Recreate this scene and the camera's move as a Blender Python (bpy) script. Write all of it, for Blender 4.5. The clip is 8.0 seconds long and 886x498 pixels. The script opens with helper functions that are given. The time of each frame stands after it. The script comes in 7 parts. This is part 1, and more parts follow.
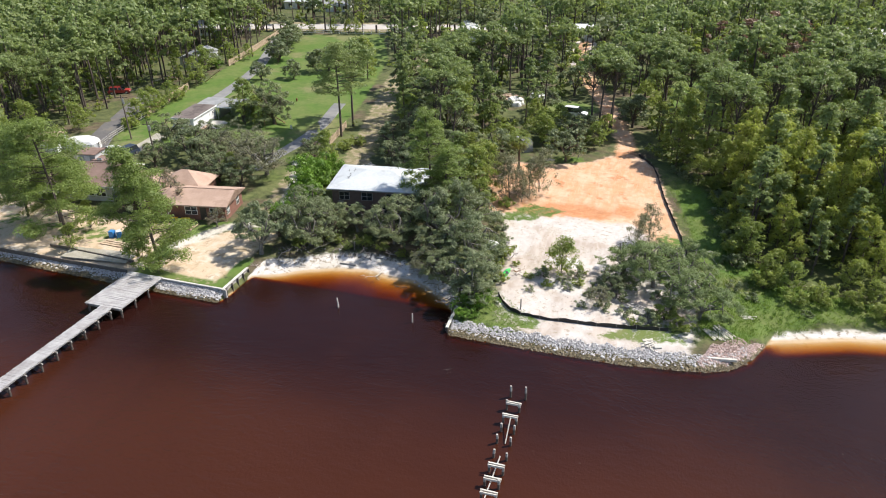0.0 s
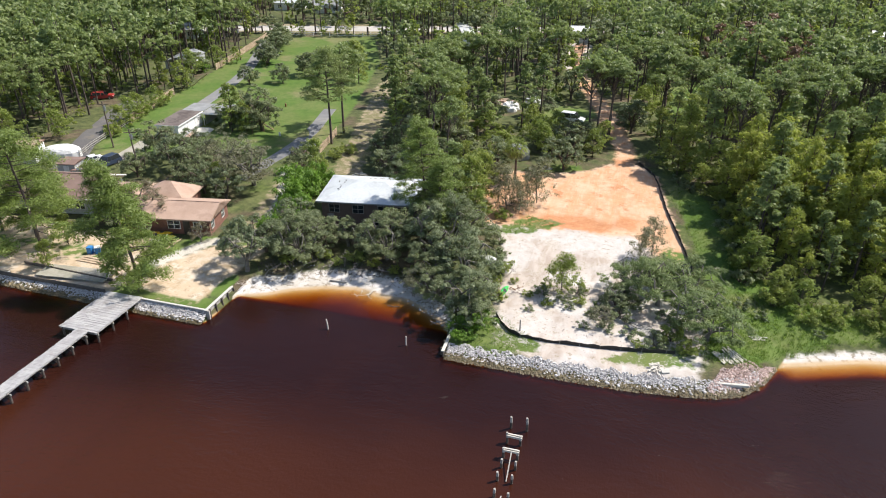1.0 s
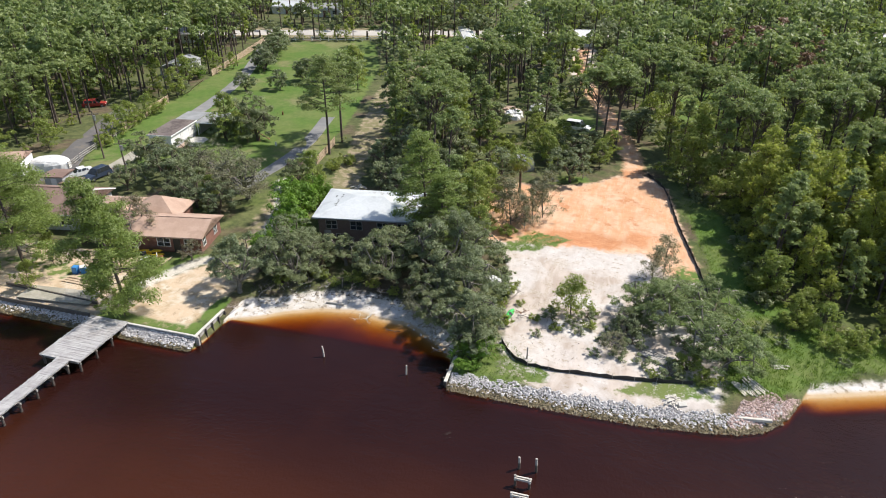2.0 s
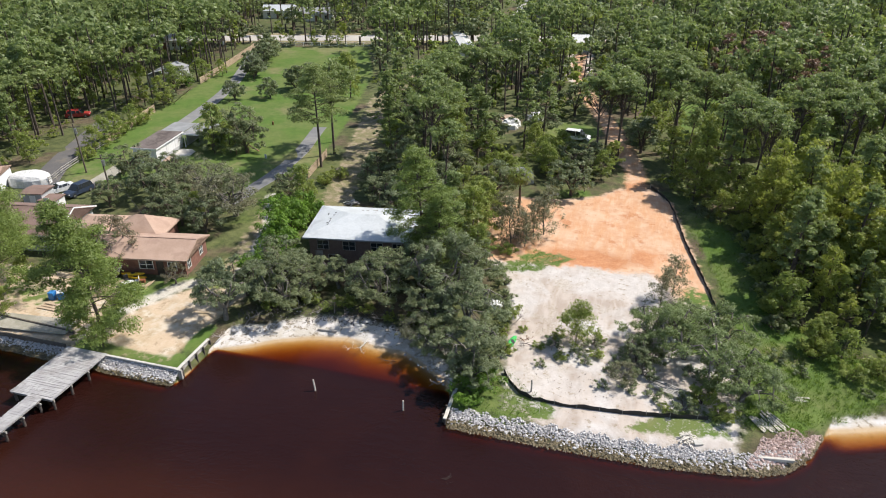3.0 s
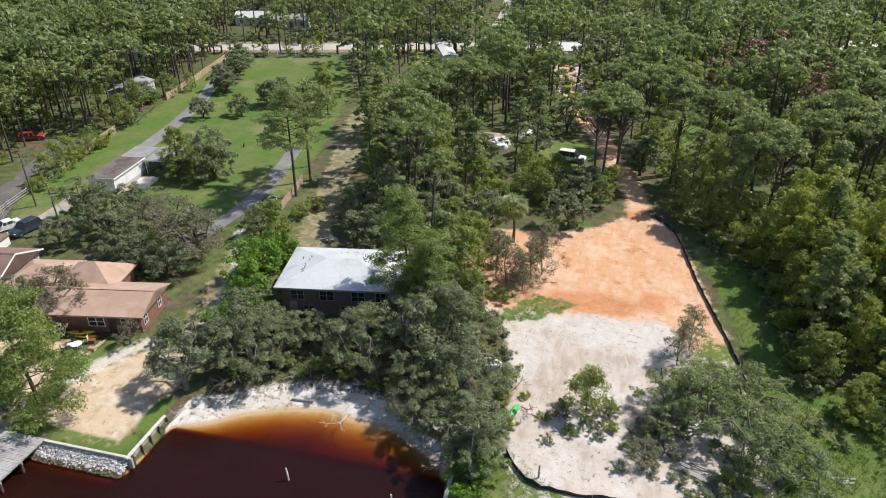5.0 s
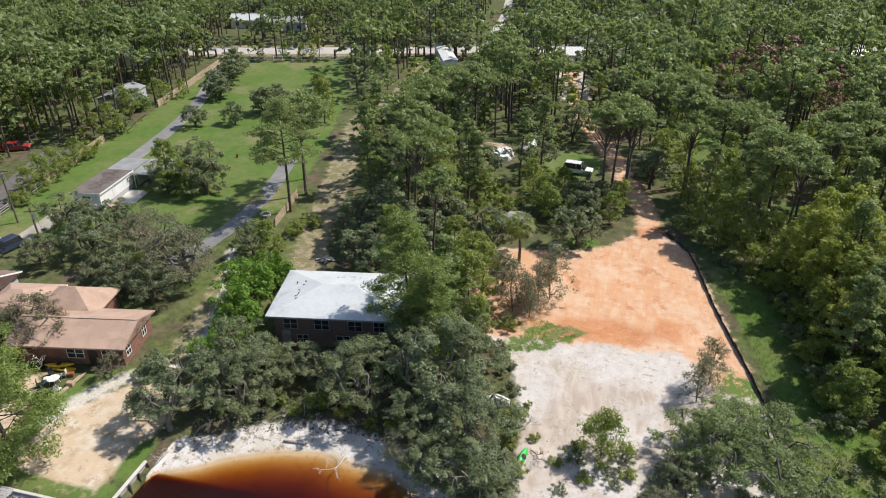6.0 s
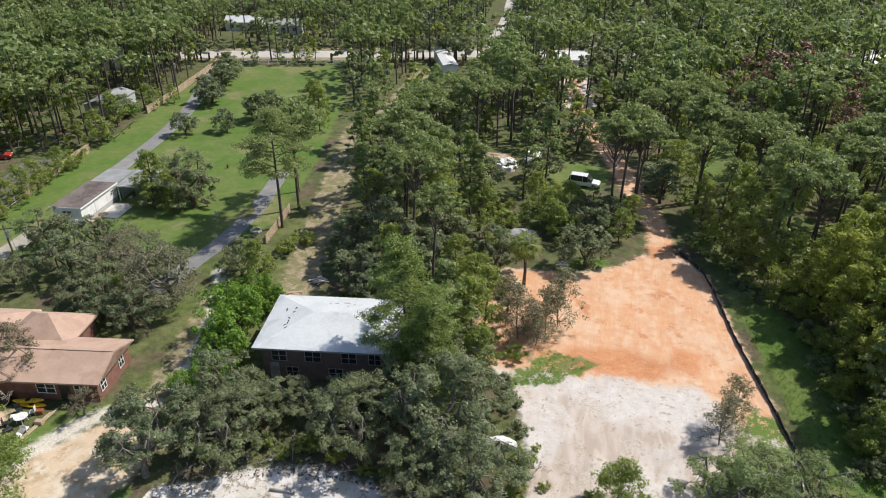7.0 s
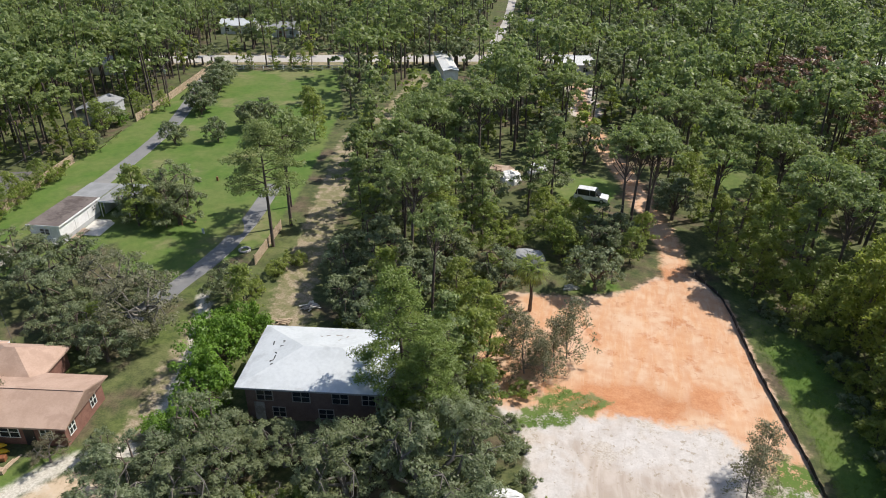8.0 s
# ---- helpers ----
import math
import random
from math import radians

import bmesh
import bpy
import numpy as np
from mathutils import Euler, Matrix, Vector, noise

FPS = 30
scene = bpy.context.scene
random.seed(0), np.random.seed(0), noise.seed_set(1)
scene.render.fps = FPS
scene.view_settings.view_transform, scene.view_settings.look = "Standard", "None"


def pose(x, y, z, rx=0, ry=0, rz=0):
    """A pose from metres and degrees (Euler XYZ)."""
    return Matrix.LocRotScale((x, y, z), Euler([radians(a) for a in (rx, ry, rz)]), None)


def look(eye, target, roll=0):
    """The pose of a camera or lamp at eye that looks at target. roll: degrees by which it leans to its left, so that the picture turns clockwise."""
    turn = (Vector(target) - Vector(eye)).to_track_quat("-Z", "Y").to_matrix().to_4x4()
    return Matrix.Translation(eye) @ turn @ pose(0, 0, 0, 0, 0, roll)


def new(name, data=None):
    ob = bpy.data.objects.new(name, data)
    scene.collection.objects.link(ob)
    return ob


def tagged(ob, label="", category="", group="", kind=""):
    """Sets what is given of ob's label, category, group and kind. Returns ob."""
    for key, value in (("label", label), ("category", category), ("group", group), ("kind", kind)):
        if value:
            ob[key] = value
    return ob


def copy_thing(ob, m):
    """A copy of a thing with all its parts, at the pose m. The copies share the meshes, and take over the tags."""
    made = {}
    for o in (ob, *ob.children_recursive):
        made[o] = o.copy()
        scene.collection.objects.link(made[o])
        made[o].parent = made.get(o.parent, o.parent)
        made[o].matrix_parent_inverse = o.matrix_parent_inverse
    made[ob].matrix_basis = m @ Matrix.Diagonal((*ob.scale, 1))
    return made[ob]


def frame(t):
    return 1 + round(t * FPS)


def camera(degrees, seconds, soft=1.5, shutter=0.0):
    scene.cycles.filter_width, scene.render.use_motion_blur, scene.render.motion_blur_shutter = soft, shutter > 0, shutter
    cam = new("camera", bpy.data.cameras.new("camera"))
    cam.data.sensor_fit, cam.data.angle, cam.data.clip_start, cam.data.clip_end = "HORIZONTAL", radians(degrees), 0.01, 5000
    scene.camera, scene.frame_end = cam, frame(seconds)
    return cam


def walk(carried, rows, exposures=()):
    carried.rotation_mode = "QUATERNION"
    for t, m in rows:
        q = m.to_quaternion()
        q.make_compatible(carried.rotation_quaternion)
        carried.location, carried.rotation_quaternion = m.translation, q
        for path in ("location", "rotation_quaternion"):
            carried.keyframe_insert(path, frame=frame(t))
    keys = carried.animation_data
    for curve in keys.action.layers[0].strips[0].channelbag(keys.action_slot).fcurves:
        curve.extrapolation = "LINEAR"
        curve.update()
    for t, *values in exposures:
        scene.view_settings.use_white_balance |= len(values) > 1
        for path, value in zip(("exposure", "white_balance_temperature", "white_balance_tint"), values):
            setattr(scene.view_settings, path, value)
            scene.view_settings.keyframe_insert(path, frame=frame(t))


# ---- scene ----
cam = camera(66.0, 8.0, 1.0)
PATH = [
    (0, (0.941, 0.909, 44.014), (0.425, 2.599, 43.076), 0.1),
    (0.5, (0.184, 2.963, 44.008), (-0.314, 4.657, 43.069), 0.1),
    (1, (-0.615, 5.13, 44.017), (-1.11, 6.825, 43.078), 0.2),
    (1.5, (-1.337, 7.381, 44.057), (-1.835, 9.076, 43.119), 0.1),
    (3, (-3.874, 14.278, 44.335), (-4.356, 15.98, 43.401), -0.0),
    (3.5, (-4.72, 16.74, 44.527), (-5.183, 18.447, 43.592), -0.1),
    (4, (-5.624, 19.279, 44.71), (-6.072, 20.989, 43.774), -0.1),
    (4.5, (-6.563, 21.827, 44.884), (-6.999, 23.54, 43.948), -0.1),
    (6, (-9.244, 29.68, 45.388), (-9.671, 31.394, 44.449), 0.0),
    (6.5, (-10.129, 32.432, 45.226), (-10.552, 34.148, 44.289), 0.1),
    (7, (-10.935, 35.333, 45.152), (-11.357, 37.049, 44.214), 0.2),
    (7.5, (-11.639, 38.303, 45.087), (-12.062, 40.018, 44.149), 0.2),
    (8, (-12.395, 41.358, 44.922), (-12.818, 43.073, 43.986), 0.2),
]
walk(cam, [(t, look(eye, target, roll)) for t, eye, target, roll in PATH], [(0, 0.66), (1.5, 0.59), (3, 0.43), (4.5, 0.37), (6, 0.32), (8, 0.30)])

# ---- light: high sun ahead and to the right, clear sky ----
SUN_FROM = Vector((0.50, 0.36, 0.79)).normalized()
world = bpy.data.worlds.new("sky")
scene.world = world
world.use_nodes = True
wn = world.node_tree.nodes
sky = wn.new("ShaderNodeTexSky")
sky.sky_type = "NISHITA"
sky.sun_disc = False
sky.sun_elevation = math.asin(SUN_FROM.z)
sky.sun_rotation = math.atan2(SUN_FROM.x, SUN_FROM.y)
wn["Background"].inputs["Strength"].default_value = 0.105
world.node_tree.links.new(sky.outputs["Color"], wn["Background"].inputs["Color"])
sun = new("sun", bpy.data.lights.new("sun", "SUN"))
sun.data.energy, sun.data.angle, sun.data.color = 4.5, radians(0.53), (1.0, 0.94, 0.85)
sun.matrix_world = look((0, 0, 120), Vector((0, 0, 120)) - SUN_FROM)


# ---- materials ----
def lin(r, g, b):
    return (r, g, b, 1.0)


class Nodes:
    """A node material under construction."""

    def __init__(self, name):
        self.mat = bpy.data.materials.new(name)
        self.mat.use_nodes = True
        self.t = self.mat.node_tree
        self.bsdf = self.t.nodes["Principled BSDF"]
        self.out = self.t.nodes["Material Output"]

    def add(self, kind, **inputs):
        n = self.t.nodes.new(kind)
        for k, v in inputs.items():
            self.set(n.inputs[k.replace("_", " ")], v)
        return n

    def set(self, socket, v):
        if isinstance(v, bpy.types.NodeSocket):
            self.t.links.new(v, socket)
        else:
            socket.default_value = v

    def coords(self, local=False):
        if local:
            return self.add("ShaderNodeTexCoord").outputs["Object"]
        return self.add("ShaderNodeNewGeometry").outputs["Position"]

    def noise(self, scale, detail=4.0, rough=0.55, at=None, stretch=None, turn=0.0, warp=0.0):
        v = at or self.coords()
        if stretch:
            m = self.add("ShaderNodeMapping", Vector=v)
            m.inputs["Scale"].default_value = stretch
            m.inputs["Rotation"].default_value = (0, 0, radians(turn))
            v = m.outputs["Vector"]
        n = self.add("ShaderNodeTexNoise", Vector=v, Scale=scale, Detail=detail, Roughness=rough, Distortion=warp)
        return n.outputs["Fac"]

    def math(self, op, a, b=0.0, c=0.0, clamp=False):
        n = self.t.nodes.new("ShaderNodeMath")
        n.operation, n.use_clamp = op, clamp
        for s, v in zip(n.inputs, (a, b, c)):
            self.set(s, v)
        return n.outputs[0]

    def step(self, v, lo, hi):
        n = self.t.nodes.new("ShaderNodeMapRange")
        n.interpolation_type = "SMOOTHSTEP"
        for k, x in (("Value", v), ("From Min", lo), ("From Max", hi)):
            self.set(n.inputs[k], x)
        return n.outputs["Result"]

    def mix(self, f, a, b, mode="MIX"):
        n = self.t.nodes.new("ShaderNodeMix")
        n.data_type, n.blend_type = "RGBA", mode
        self.set(n.inputs[0], f)
        self.set(n.inputs[6], a)
        self.set(n.inputs[7], b)
        return n.outputs[2]

    def attr(self, name):
        n = self.t.nodes.new("ShaderNodeAttribute")
        n.attribute_name = name
        return n.outputs["Fac"]

    def bump(self, height, strength, distance):
        return self.add("ShaderNodeBump", Height=height, Strength=strength, Distance=distance).outputs["Normal"]

    def finish(self, color, rough=0.8, metal=0.0, normal=None, spec=0.5):
        self.set(self.bsdf.inputs["Base Color"], color)
        self.set(self.bsdf.inputs["Roughness"], rough)
        self.set(self.bsdf.inputs["Metallic"], metal)
        self.set(self.bsdf.inputs["Specular IOR Level"], spec)
        if normal:
            self.set(self.bsdf.inputs["Normal"], normal)
        return self.mat


def worn(name, a, b, scale=2.0, rough=0.8, metal=0.0, grain=25.0, stain=None, amount=0.5, stretch=None, relief=0.01, pieces=False):
    """Two tones of one surface at two scales, with stains where given."""
    n = Nodes(name)
    at = n.coords()
    big, small = n.noise(scale, 3, 0.6, at, stretch), n.noise(grain, 3, 0.6, at, stretch)
    mixed = n.math("ADD", n.math("MULTIPLY", big, 0.6), n.math("MULTIPLY", small, 0.4))
    c = n.mix(n.step(mixed, 0.35, 0.65), lin(*a), lin(*b))
    rnd = n.add("ShaderNodeObjectInfo").outputs["Random"]
    c = n.mix(0.25, c, n.mix(rnd, lin(*a), lin(*b)))
    if pieces:
        one = n.add("ShaderNodeNewGeometry").outputs["Random Per Island"]
        c = n.mix(0.7, c, n.mix(n.math("FRACT", n.math("ADD", one, rnd)), lin(*(0.6 * v for v in a)), lin(*b)))
    if stain:
        s = n.step(n.noise(scale * 0.7, 5, 0.7, at), 0.52, 0.62)
        c = n.mix(n.math("MULTIPLY", s, amount), c, lin(*stain))
    return n.finish(c, rough, metal, n.bump(small, 0.4, relief))


M = {
    "old_wood": worn("weathered_wood", (0.26, 0.24, 0.22), (0.42, 0.40, 0.37), 1.5, 0.9, grain=14, stain=(0.16, 0.14, 0.12), stretch=(1, 1, 1)),
    # Decking colour is lowered to carry the shade over the dock
    "deck_wood": worn("grey_decking", (0.28, 0.27, 0.275), (0.43, 0.42, 0.42), 0.8, 0.85, grain=12, stain=(0.24, 0.22, 0.21)),
    "wet_wood": worn("dark_wet_wood", (0.045, 0.035, 0.03), (0.12, 0.10, 0.085), 2, 0.6),
    "pale_wood": worn("sun_bleached_wood", (0.45, 0.42, 0.37), (0.62, 0.58, 0.52), 2, 0.9),
    "bark": worn("brown_bark", (0.075, 0.055, 0.042), (0.16, 0.125, 0.10), 3, 0.95, grain=16),
    "pine_bark": worn("grey_brown_pine_bark", (0.06, 0.047, 0.040), (0.145, 0.112, 0.092), 3, 0.95, grain=14),
    "pale_bark": worn("pale_oak_bark", (0.11, 0.098, 0.084), (0.22, 0.20, 0.175), 3, 0.95, grain=14),
    "dead_wood": worn("dead_grey_branches", (0.24, 0.20, 0.18), (0.42, 0.37, 0.34), 3, 0.95),
    "concrete": worn("pale_concrete", (0.46, 0.44, 0.40), (0.60, 0.58, 0.54), 0.7, 0.9, stain=(0.34, 0.31, 0.27)),
    "rock": worn("pale_riprap_stone", (0.34, 0.32, 0.315), (0.66, 0.635, 0.63), 2.6, 0.92, grain=11, pieces=True),
    "wet_rock": worn("algae_stained_stone", (0.06, 0.045, 0.022), (0.24, 0.19, 0.10), 2.5, 0.6, pieces=True),
    "brick_rubble": worn("broken_brick", (0.34, 0.20, 0.165), (0.60, 0.48, 0.44), 2.5, 0.92, pieces=True),
    "asphalt": worn("worn_grey_asphalt", (0.145, 0.145, 0.15), (0.215, 0.215, 0.215), 0.25, 0.93, grain=8, stain=(0.30, 0.285, 0.26), amount=0.35),
    # Darker copy of asphalt, with the pines' shade put into its colour
    "shade_toned_asphalt": worn("shaded_street_asphalt", (0.085, 0.08, 0.082), (0.135, 0.128, 0.125), 0.3, 0.93, grain=7, stain=(0.19, 0.165, 0.13), amount=0.5),
    "highway": worn("sunbleached_highway", (0.36, 0.34, 0.32), (0.46, 0.43, 0.40), 0.1, 0.93, grain=5),
    "gravel": worn("pale_gravel", (0.22, 0.21, 0.16), (0.40, 0.37, 0.32), 0.5, 0.95, grain=9),
    "metal_roof": worn("weathered_white_metal_roof", (0.44, 0.465, 0.48), (0.56, 0.585, 0.60), 0.35, 0.5, grain=3, stain=(0.35, 0.365, 0.375), amount=0.5),
    "shingle": worn("tan_asphalt_shingles", (0.36, 0.245, 0.185), (0.46, 0.325, 0.255), 0.5, 0.95, grain=6, stain=(0.31, 0.205, 0.155)),
    "brown_shingle": worn("brown_asphalt_shingles", (0.16, 0.105, 0.085), (0.235, 0.16, 0.135), 0.5, 0.95, grain=6, stain=(0.12, 0.08, 0.065)),
    "old_roof": worn("dark_stained_flat_roof", (0.095, 0.075, 0.07), (0.18, 0.15, 0.135), 0.4, 0.9, grain=4, stain=(0.06, 0.045, 0.04), amount=0.7),
    "brick": worn("red_brown_brick_wall", (0.16, 0.075, 0.055), (0.26, 0.13, 0.10), 1.5, 0.92, grain=12),
    "dark_brick": worn("dark_brick_wall", (0.13, 0.085, 0.07), (0.20, 0.14, 0.115), 1.5, 0.92, grain=12),
    "white_paint": worn("white_painted_siding", (0.70, 0.70, 0.70), (0.82, 0.82, 0.82), 1.5, 0.6, grain=5, stain=(0.52, 0.50, 0.47), amount=0.4),
    "grey_siding": worn("grey_siding", (0.36, 0.37, 0.38), (0.46, 0.47, 0.48), 1.5, 0.7),
    "grey_roof": worn("grey_roofing", (0.20, 0.205, 0.21), (0.31, 0.315, 0.32), 0.6, 0.85),
    "fence_wood": worn("tan_fence_boards", (0.34, 0.25, 0.17), (0.50, 0.39, 0.28), 1.2, 0.9, grain=9),
    "fabric": worn("black_silt_fabric", (0.018, 0.017, 0.016), (0.045, 0.04, 0.036), 2, 0.85),
    "pole": worn("creosote_pole", (0.085, 0.065, 0.05), (0.16, 0.13, 0.105), 1.5, 0.9),
    "wire": worn("dark_wire", (0.03, 0.03, 0.03), (0.05, 0.05, 0.05), 1, 0.6),
    "rubber": worn("black_rubber", (0.02, 0.02, 0.02), (0.035, 0.035, 0.035), 3, 0.85),
    "steel": worn("grey_steel", (0.35, 0.36, 0.37), (0.48, 0.49, 0.50), 3, 0.4, metal=0.8),
    "trim_white": worn("white_trim", (0.72, 0.72, 0.71), (0.80, 0.80, 0.79), 2, 0.55),
}


def paint(name, c, rough=0.35, spec=0.5):
    n = Nodes(name)
    v = n.noise(3.0, 3, 0.6)
    d = tuple(0.75 * x for x in c)
    return n.finish(n.mix(n.step(v, 0.3, 0.7), lin(*d), lin(*c)), rough, 0.0, None, spec)


for key, c in (("blue_car", (0.035, 0.05, 0.085)), ("white_car", (0.75, 0.76, 0.77)), ("red_paint", (0.38, 0.04, 0.035)), ("yellow", (0.75, 0.47, 0.02)),
               ("green_plastic", (0.05, 0.50, 0.10)), ("blue_plastic", (0.04, 0.22, 0.55)), ("white_plastic", (0.75, 0.75, 0.74)), ("dark_plastic", (0.03, 0.03, 0.032)), ("tan_plastic", (0.45, 0.33, 0.24)), ("rust", (0.25, 0.10, 0.05))):
    M[key] = paint(key, c)
M["glass"] = paint("dark_window_glass", (0.03, 0.035, 0.04), 0.06)


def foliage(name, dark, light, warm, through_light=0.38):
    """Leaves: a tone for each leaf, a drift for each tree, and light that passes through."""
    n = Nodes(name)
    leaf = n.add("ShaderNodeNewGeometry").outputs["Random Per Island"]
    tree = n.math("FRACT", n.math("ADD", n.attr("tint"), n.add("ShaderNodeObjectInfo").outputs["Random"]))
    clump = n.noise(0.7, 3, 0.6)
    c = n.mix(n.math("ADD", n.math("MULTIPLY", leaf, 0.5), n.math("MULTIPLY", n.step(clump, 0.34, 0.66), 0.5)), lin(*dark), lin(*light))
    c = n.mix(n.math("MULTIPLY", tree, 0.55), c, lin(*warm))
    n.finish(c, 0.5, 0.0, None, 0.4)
    tr = n.add("ShaderNodeBsdfTranslucent", Color=n.mix(0.5, c, lin(light[0] * 1.25, light[1] * 1.33, light[2] * 0.78)))
    mixed = n.add("ShaderNodeMixShader", Fac=through_light)
    n.t.links.new(n.bsdf.outputs[0], mixed.inputs[1])
    n.t.links.new(tr.outputs[0], mixed.inputs[2])
    n.t.links.new(mixed.outputs[0], n.out.inputs["Surface"])
    return n.mat


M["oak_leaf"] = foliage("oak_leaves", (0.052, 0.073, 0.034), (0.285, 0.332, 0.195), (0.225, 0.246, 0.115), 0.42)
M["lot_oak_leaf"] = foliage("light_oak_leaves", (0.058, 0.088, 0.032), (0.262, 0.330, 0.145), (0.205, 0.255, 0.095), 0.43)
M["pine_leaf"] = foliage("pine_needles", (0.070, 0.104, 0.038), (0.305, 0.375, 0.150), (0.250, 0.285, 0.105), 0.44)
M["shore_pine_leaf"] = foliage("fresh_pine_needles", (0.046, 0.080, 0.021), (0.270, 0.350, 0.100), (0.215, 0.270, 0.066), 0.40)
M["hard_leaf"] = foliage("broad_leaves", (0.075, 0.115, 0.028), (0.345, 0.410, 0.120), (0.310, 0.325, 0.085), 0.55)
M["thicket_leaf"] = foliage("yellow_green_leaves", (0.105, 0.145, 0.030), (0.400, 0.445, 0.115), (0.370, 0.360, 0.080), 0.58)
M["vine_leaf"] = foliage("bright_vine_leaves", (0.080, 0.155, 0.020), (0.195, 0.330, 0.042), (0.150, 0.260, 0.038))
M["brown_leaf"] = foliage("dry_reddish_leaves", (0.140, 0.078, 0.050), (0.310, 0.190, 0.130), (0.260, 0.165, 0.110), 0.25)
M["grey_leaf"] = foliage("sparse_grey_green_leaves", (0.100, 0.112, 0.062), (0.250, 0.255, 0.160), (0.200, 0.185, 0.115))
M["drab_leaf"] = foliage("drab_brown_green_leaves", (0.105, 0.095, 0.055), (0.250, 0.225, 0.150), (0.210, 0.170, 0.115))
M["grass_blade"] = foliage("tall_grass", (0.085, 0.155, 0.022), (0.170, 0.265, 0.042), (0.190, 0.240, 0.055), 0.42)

# ---- shapes ----
Z3 = Vector((0, 0, 1))


class Shape:
    """Collects solids for one mesh."""

    def __init__(self):
        self.v, self.f, self.m = [], [], []

    def put(self, verts, faces, mat=0):
        k = len(self.v)
        self.v += [tuple(p) for p in verts]
        self.f += [tuple(k + i for i in f) for f in faces]
        self.m += [mat] * len(faces)
        return self

    def box(self, c, s, rz=0.0, mat=0, bevel=0.0):
        x, y, z = (d / 2 for d in s)
        r = pose(*c, 0, 0, rz)
        if bevel:
            b = min(bevel, x * 0.9, y * 0.9, z * 0.9)
            rings = [(z, x - b, y - b), (z - b, x, y), (-z, x, y)]
            vs = [r @ Vector((i * a, j * d, h)) for h, a, d in rings for i, j in ((-1, -1), (1, -1), (1, 1), (-1, 1))]
            fs = [(0, 1, 2, 3), (11, 10, 9, 8)] + [(4 * k + 4 + i, 4 * k + 4 + (i + 1) % 4, 4 * k + (i + 1) % 4, 4 * k + i) for k in (0, 1) for i in range(4)]
            return self.put(vs, fs, mat)
        vs = [r @ Vector((i * x, j * y, k * z)) for k in (-1, 1) for i, j in ((-1, -1), (1, -1), (1, 1), (-1, 1))]
        return self.put(vs, [(3, 2, 1, 0), (4, 5, 6, 7), (0, 1, 5, 4), (1, 2, 6, 5), (2, 3, 7, 6), (3, 0, 4, 7)], mat)

    def beam(self, a, b, w, h, mat=0):
        a, b = Vector(a), Vector(b)
        d = (b - a).normalized()
        s = d.cross(Z3 if abs(d.z) < 0.95 else Vector((1, 0, 0))).normalized()
        u = s.cross(d)
        vs = [p + i * s * w / 2 + j * u * h / 2 for p in (a, b) for i, j in ((-1, -1), (1, -1), (1, 1), (-1, 1))]
        return self.put(vs, [(3, 2, 1, 0), (4, 5, 6, 7), (0, 1, 5, 4), (1, 2, 6, 5), (2, 3, 7, 6), (3, 0, 4, 7)], mat)

    def tube(self, path, radii, n=6, mat=0, caps=True):
        path = [Vector(p) for p in path]
        vs, fs = [], []
        for i, p in enumerate(path):
            d = (path[min(i + 1, len(path) - 1)] - path[max(i - 1, 0)]).normalized()
            s = d.cross(Vector((0.31, 0.95, 0.05)) if abs(d.y) < 0.9 else Vector((1, 0, 0))).normalized()
            u = d.cross(s)
            vs += [p + radii[i] * (math.cos(2 * math.pi * k / n) * s + math.sin(2 * math.pi * k / n) * u) for k in range(n)]
        for i in range(len(path) - 1):
            fs += [(i * n + k, i * n + (k + 1) % n, (i + 1) * n + (k + 1) % n, (i + 1) * n + k) for k in range(n)]
        if caps:
            fs += [tuple(range(n))[::-1], tuple(range((len(path) - 1) * n, len(path) * n))]
        return self.put(vs, fs, mat)

    def mesh(self, name, *mats, smooth=False):
        me = bpy.data.meshes.new(name)
        me.from_pydata(self.v, [], self.f)
        for m in mats:
            me.materials.append(m)
        if len(mats) > 1:
            me.polygons.foreach_set("material_index", self.m)
        if smooth:
            me.polygons.foreach_set("use_smooth", [True] * len(self.f))
        me.update()
        return me


def part(name, shape, material, parent=None, label="", smooth=False):
    """One mesh, under a thing or under a part."""
    ob = new(name, shape.mesh(name, material, smooth=smooth) if isinstance(shape, Shape) else shape)
    ob.parent = parent
    return tagged(ob, label)


def thing(name, label, category, m=None, group="", kind=""):
    """An Empty at a thing's base, for its parts."""
    ob = new(name)
    ob.empty_display_size = 0.3
    if m is not None:
        ob.matrix_basis = m
    return tagged(ob, label, category, group, kind)


def grid_mesh(name, verts, quads, mats, attrs=None, smooth=True, index=None):
    """A mesh from arrays of vertices and of four- or three-cornered faces."""
    me = bpy.data.meshes.new(name)
    k = quads.shape[1]
    me.vertices.add(len(verts))
    me.vertices.foreach_set("co", np.ascontiguousarray(verts, dtype=np.float32).ravel())
    me.loops.add(quads.size)
    me.loops.foreach_set("vertex_index", np.ascontiguousarray(quads, dtype=np.int32).ravel())
    me.polygons.add(len(quads))
    me.polygons.foreach_set("loop_start", np.arange(0, quads.size, k, dtype=np.int32))
    for m in mats:
        me.materials.append(m)
    if index is not None:
        me.polygons.foreach_set("material_index", np.ascontiguousarray(index, dtype=np.int32))
    me.polygons.foreach_set("use_smooth", np.full(len(quads), smooth))
    for key, values in (attrs or {}).items():
        me.attributes.new(key, "FLOAT", "POINT").data.foreach_set("value", np.ascontiguousarray(values, dtype=np.float32))
    me.update(calc_edges=True)
    return me


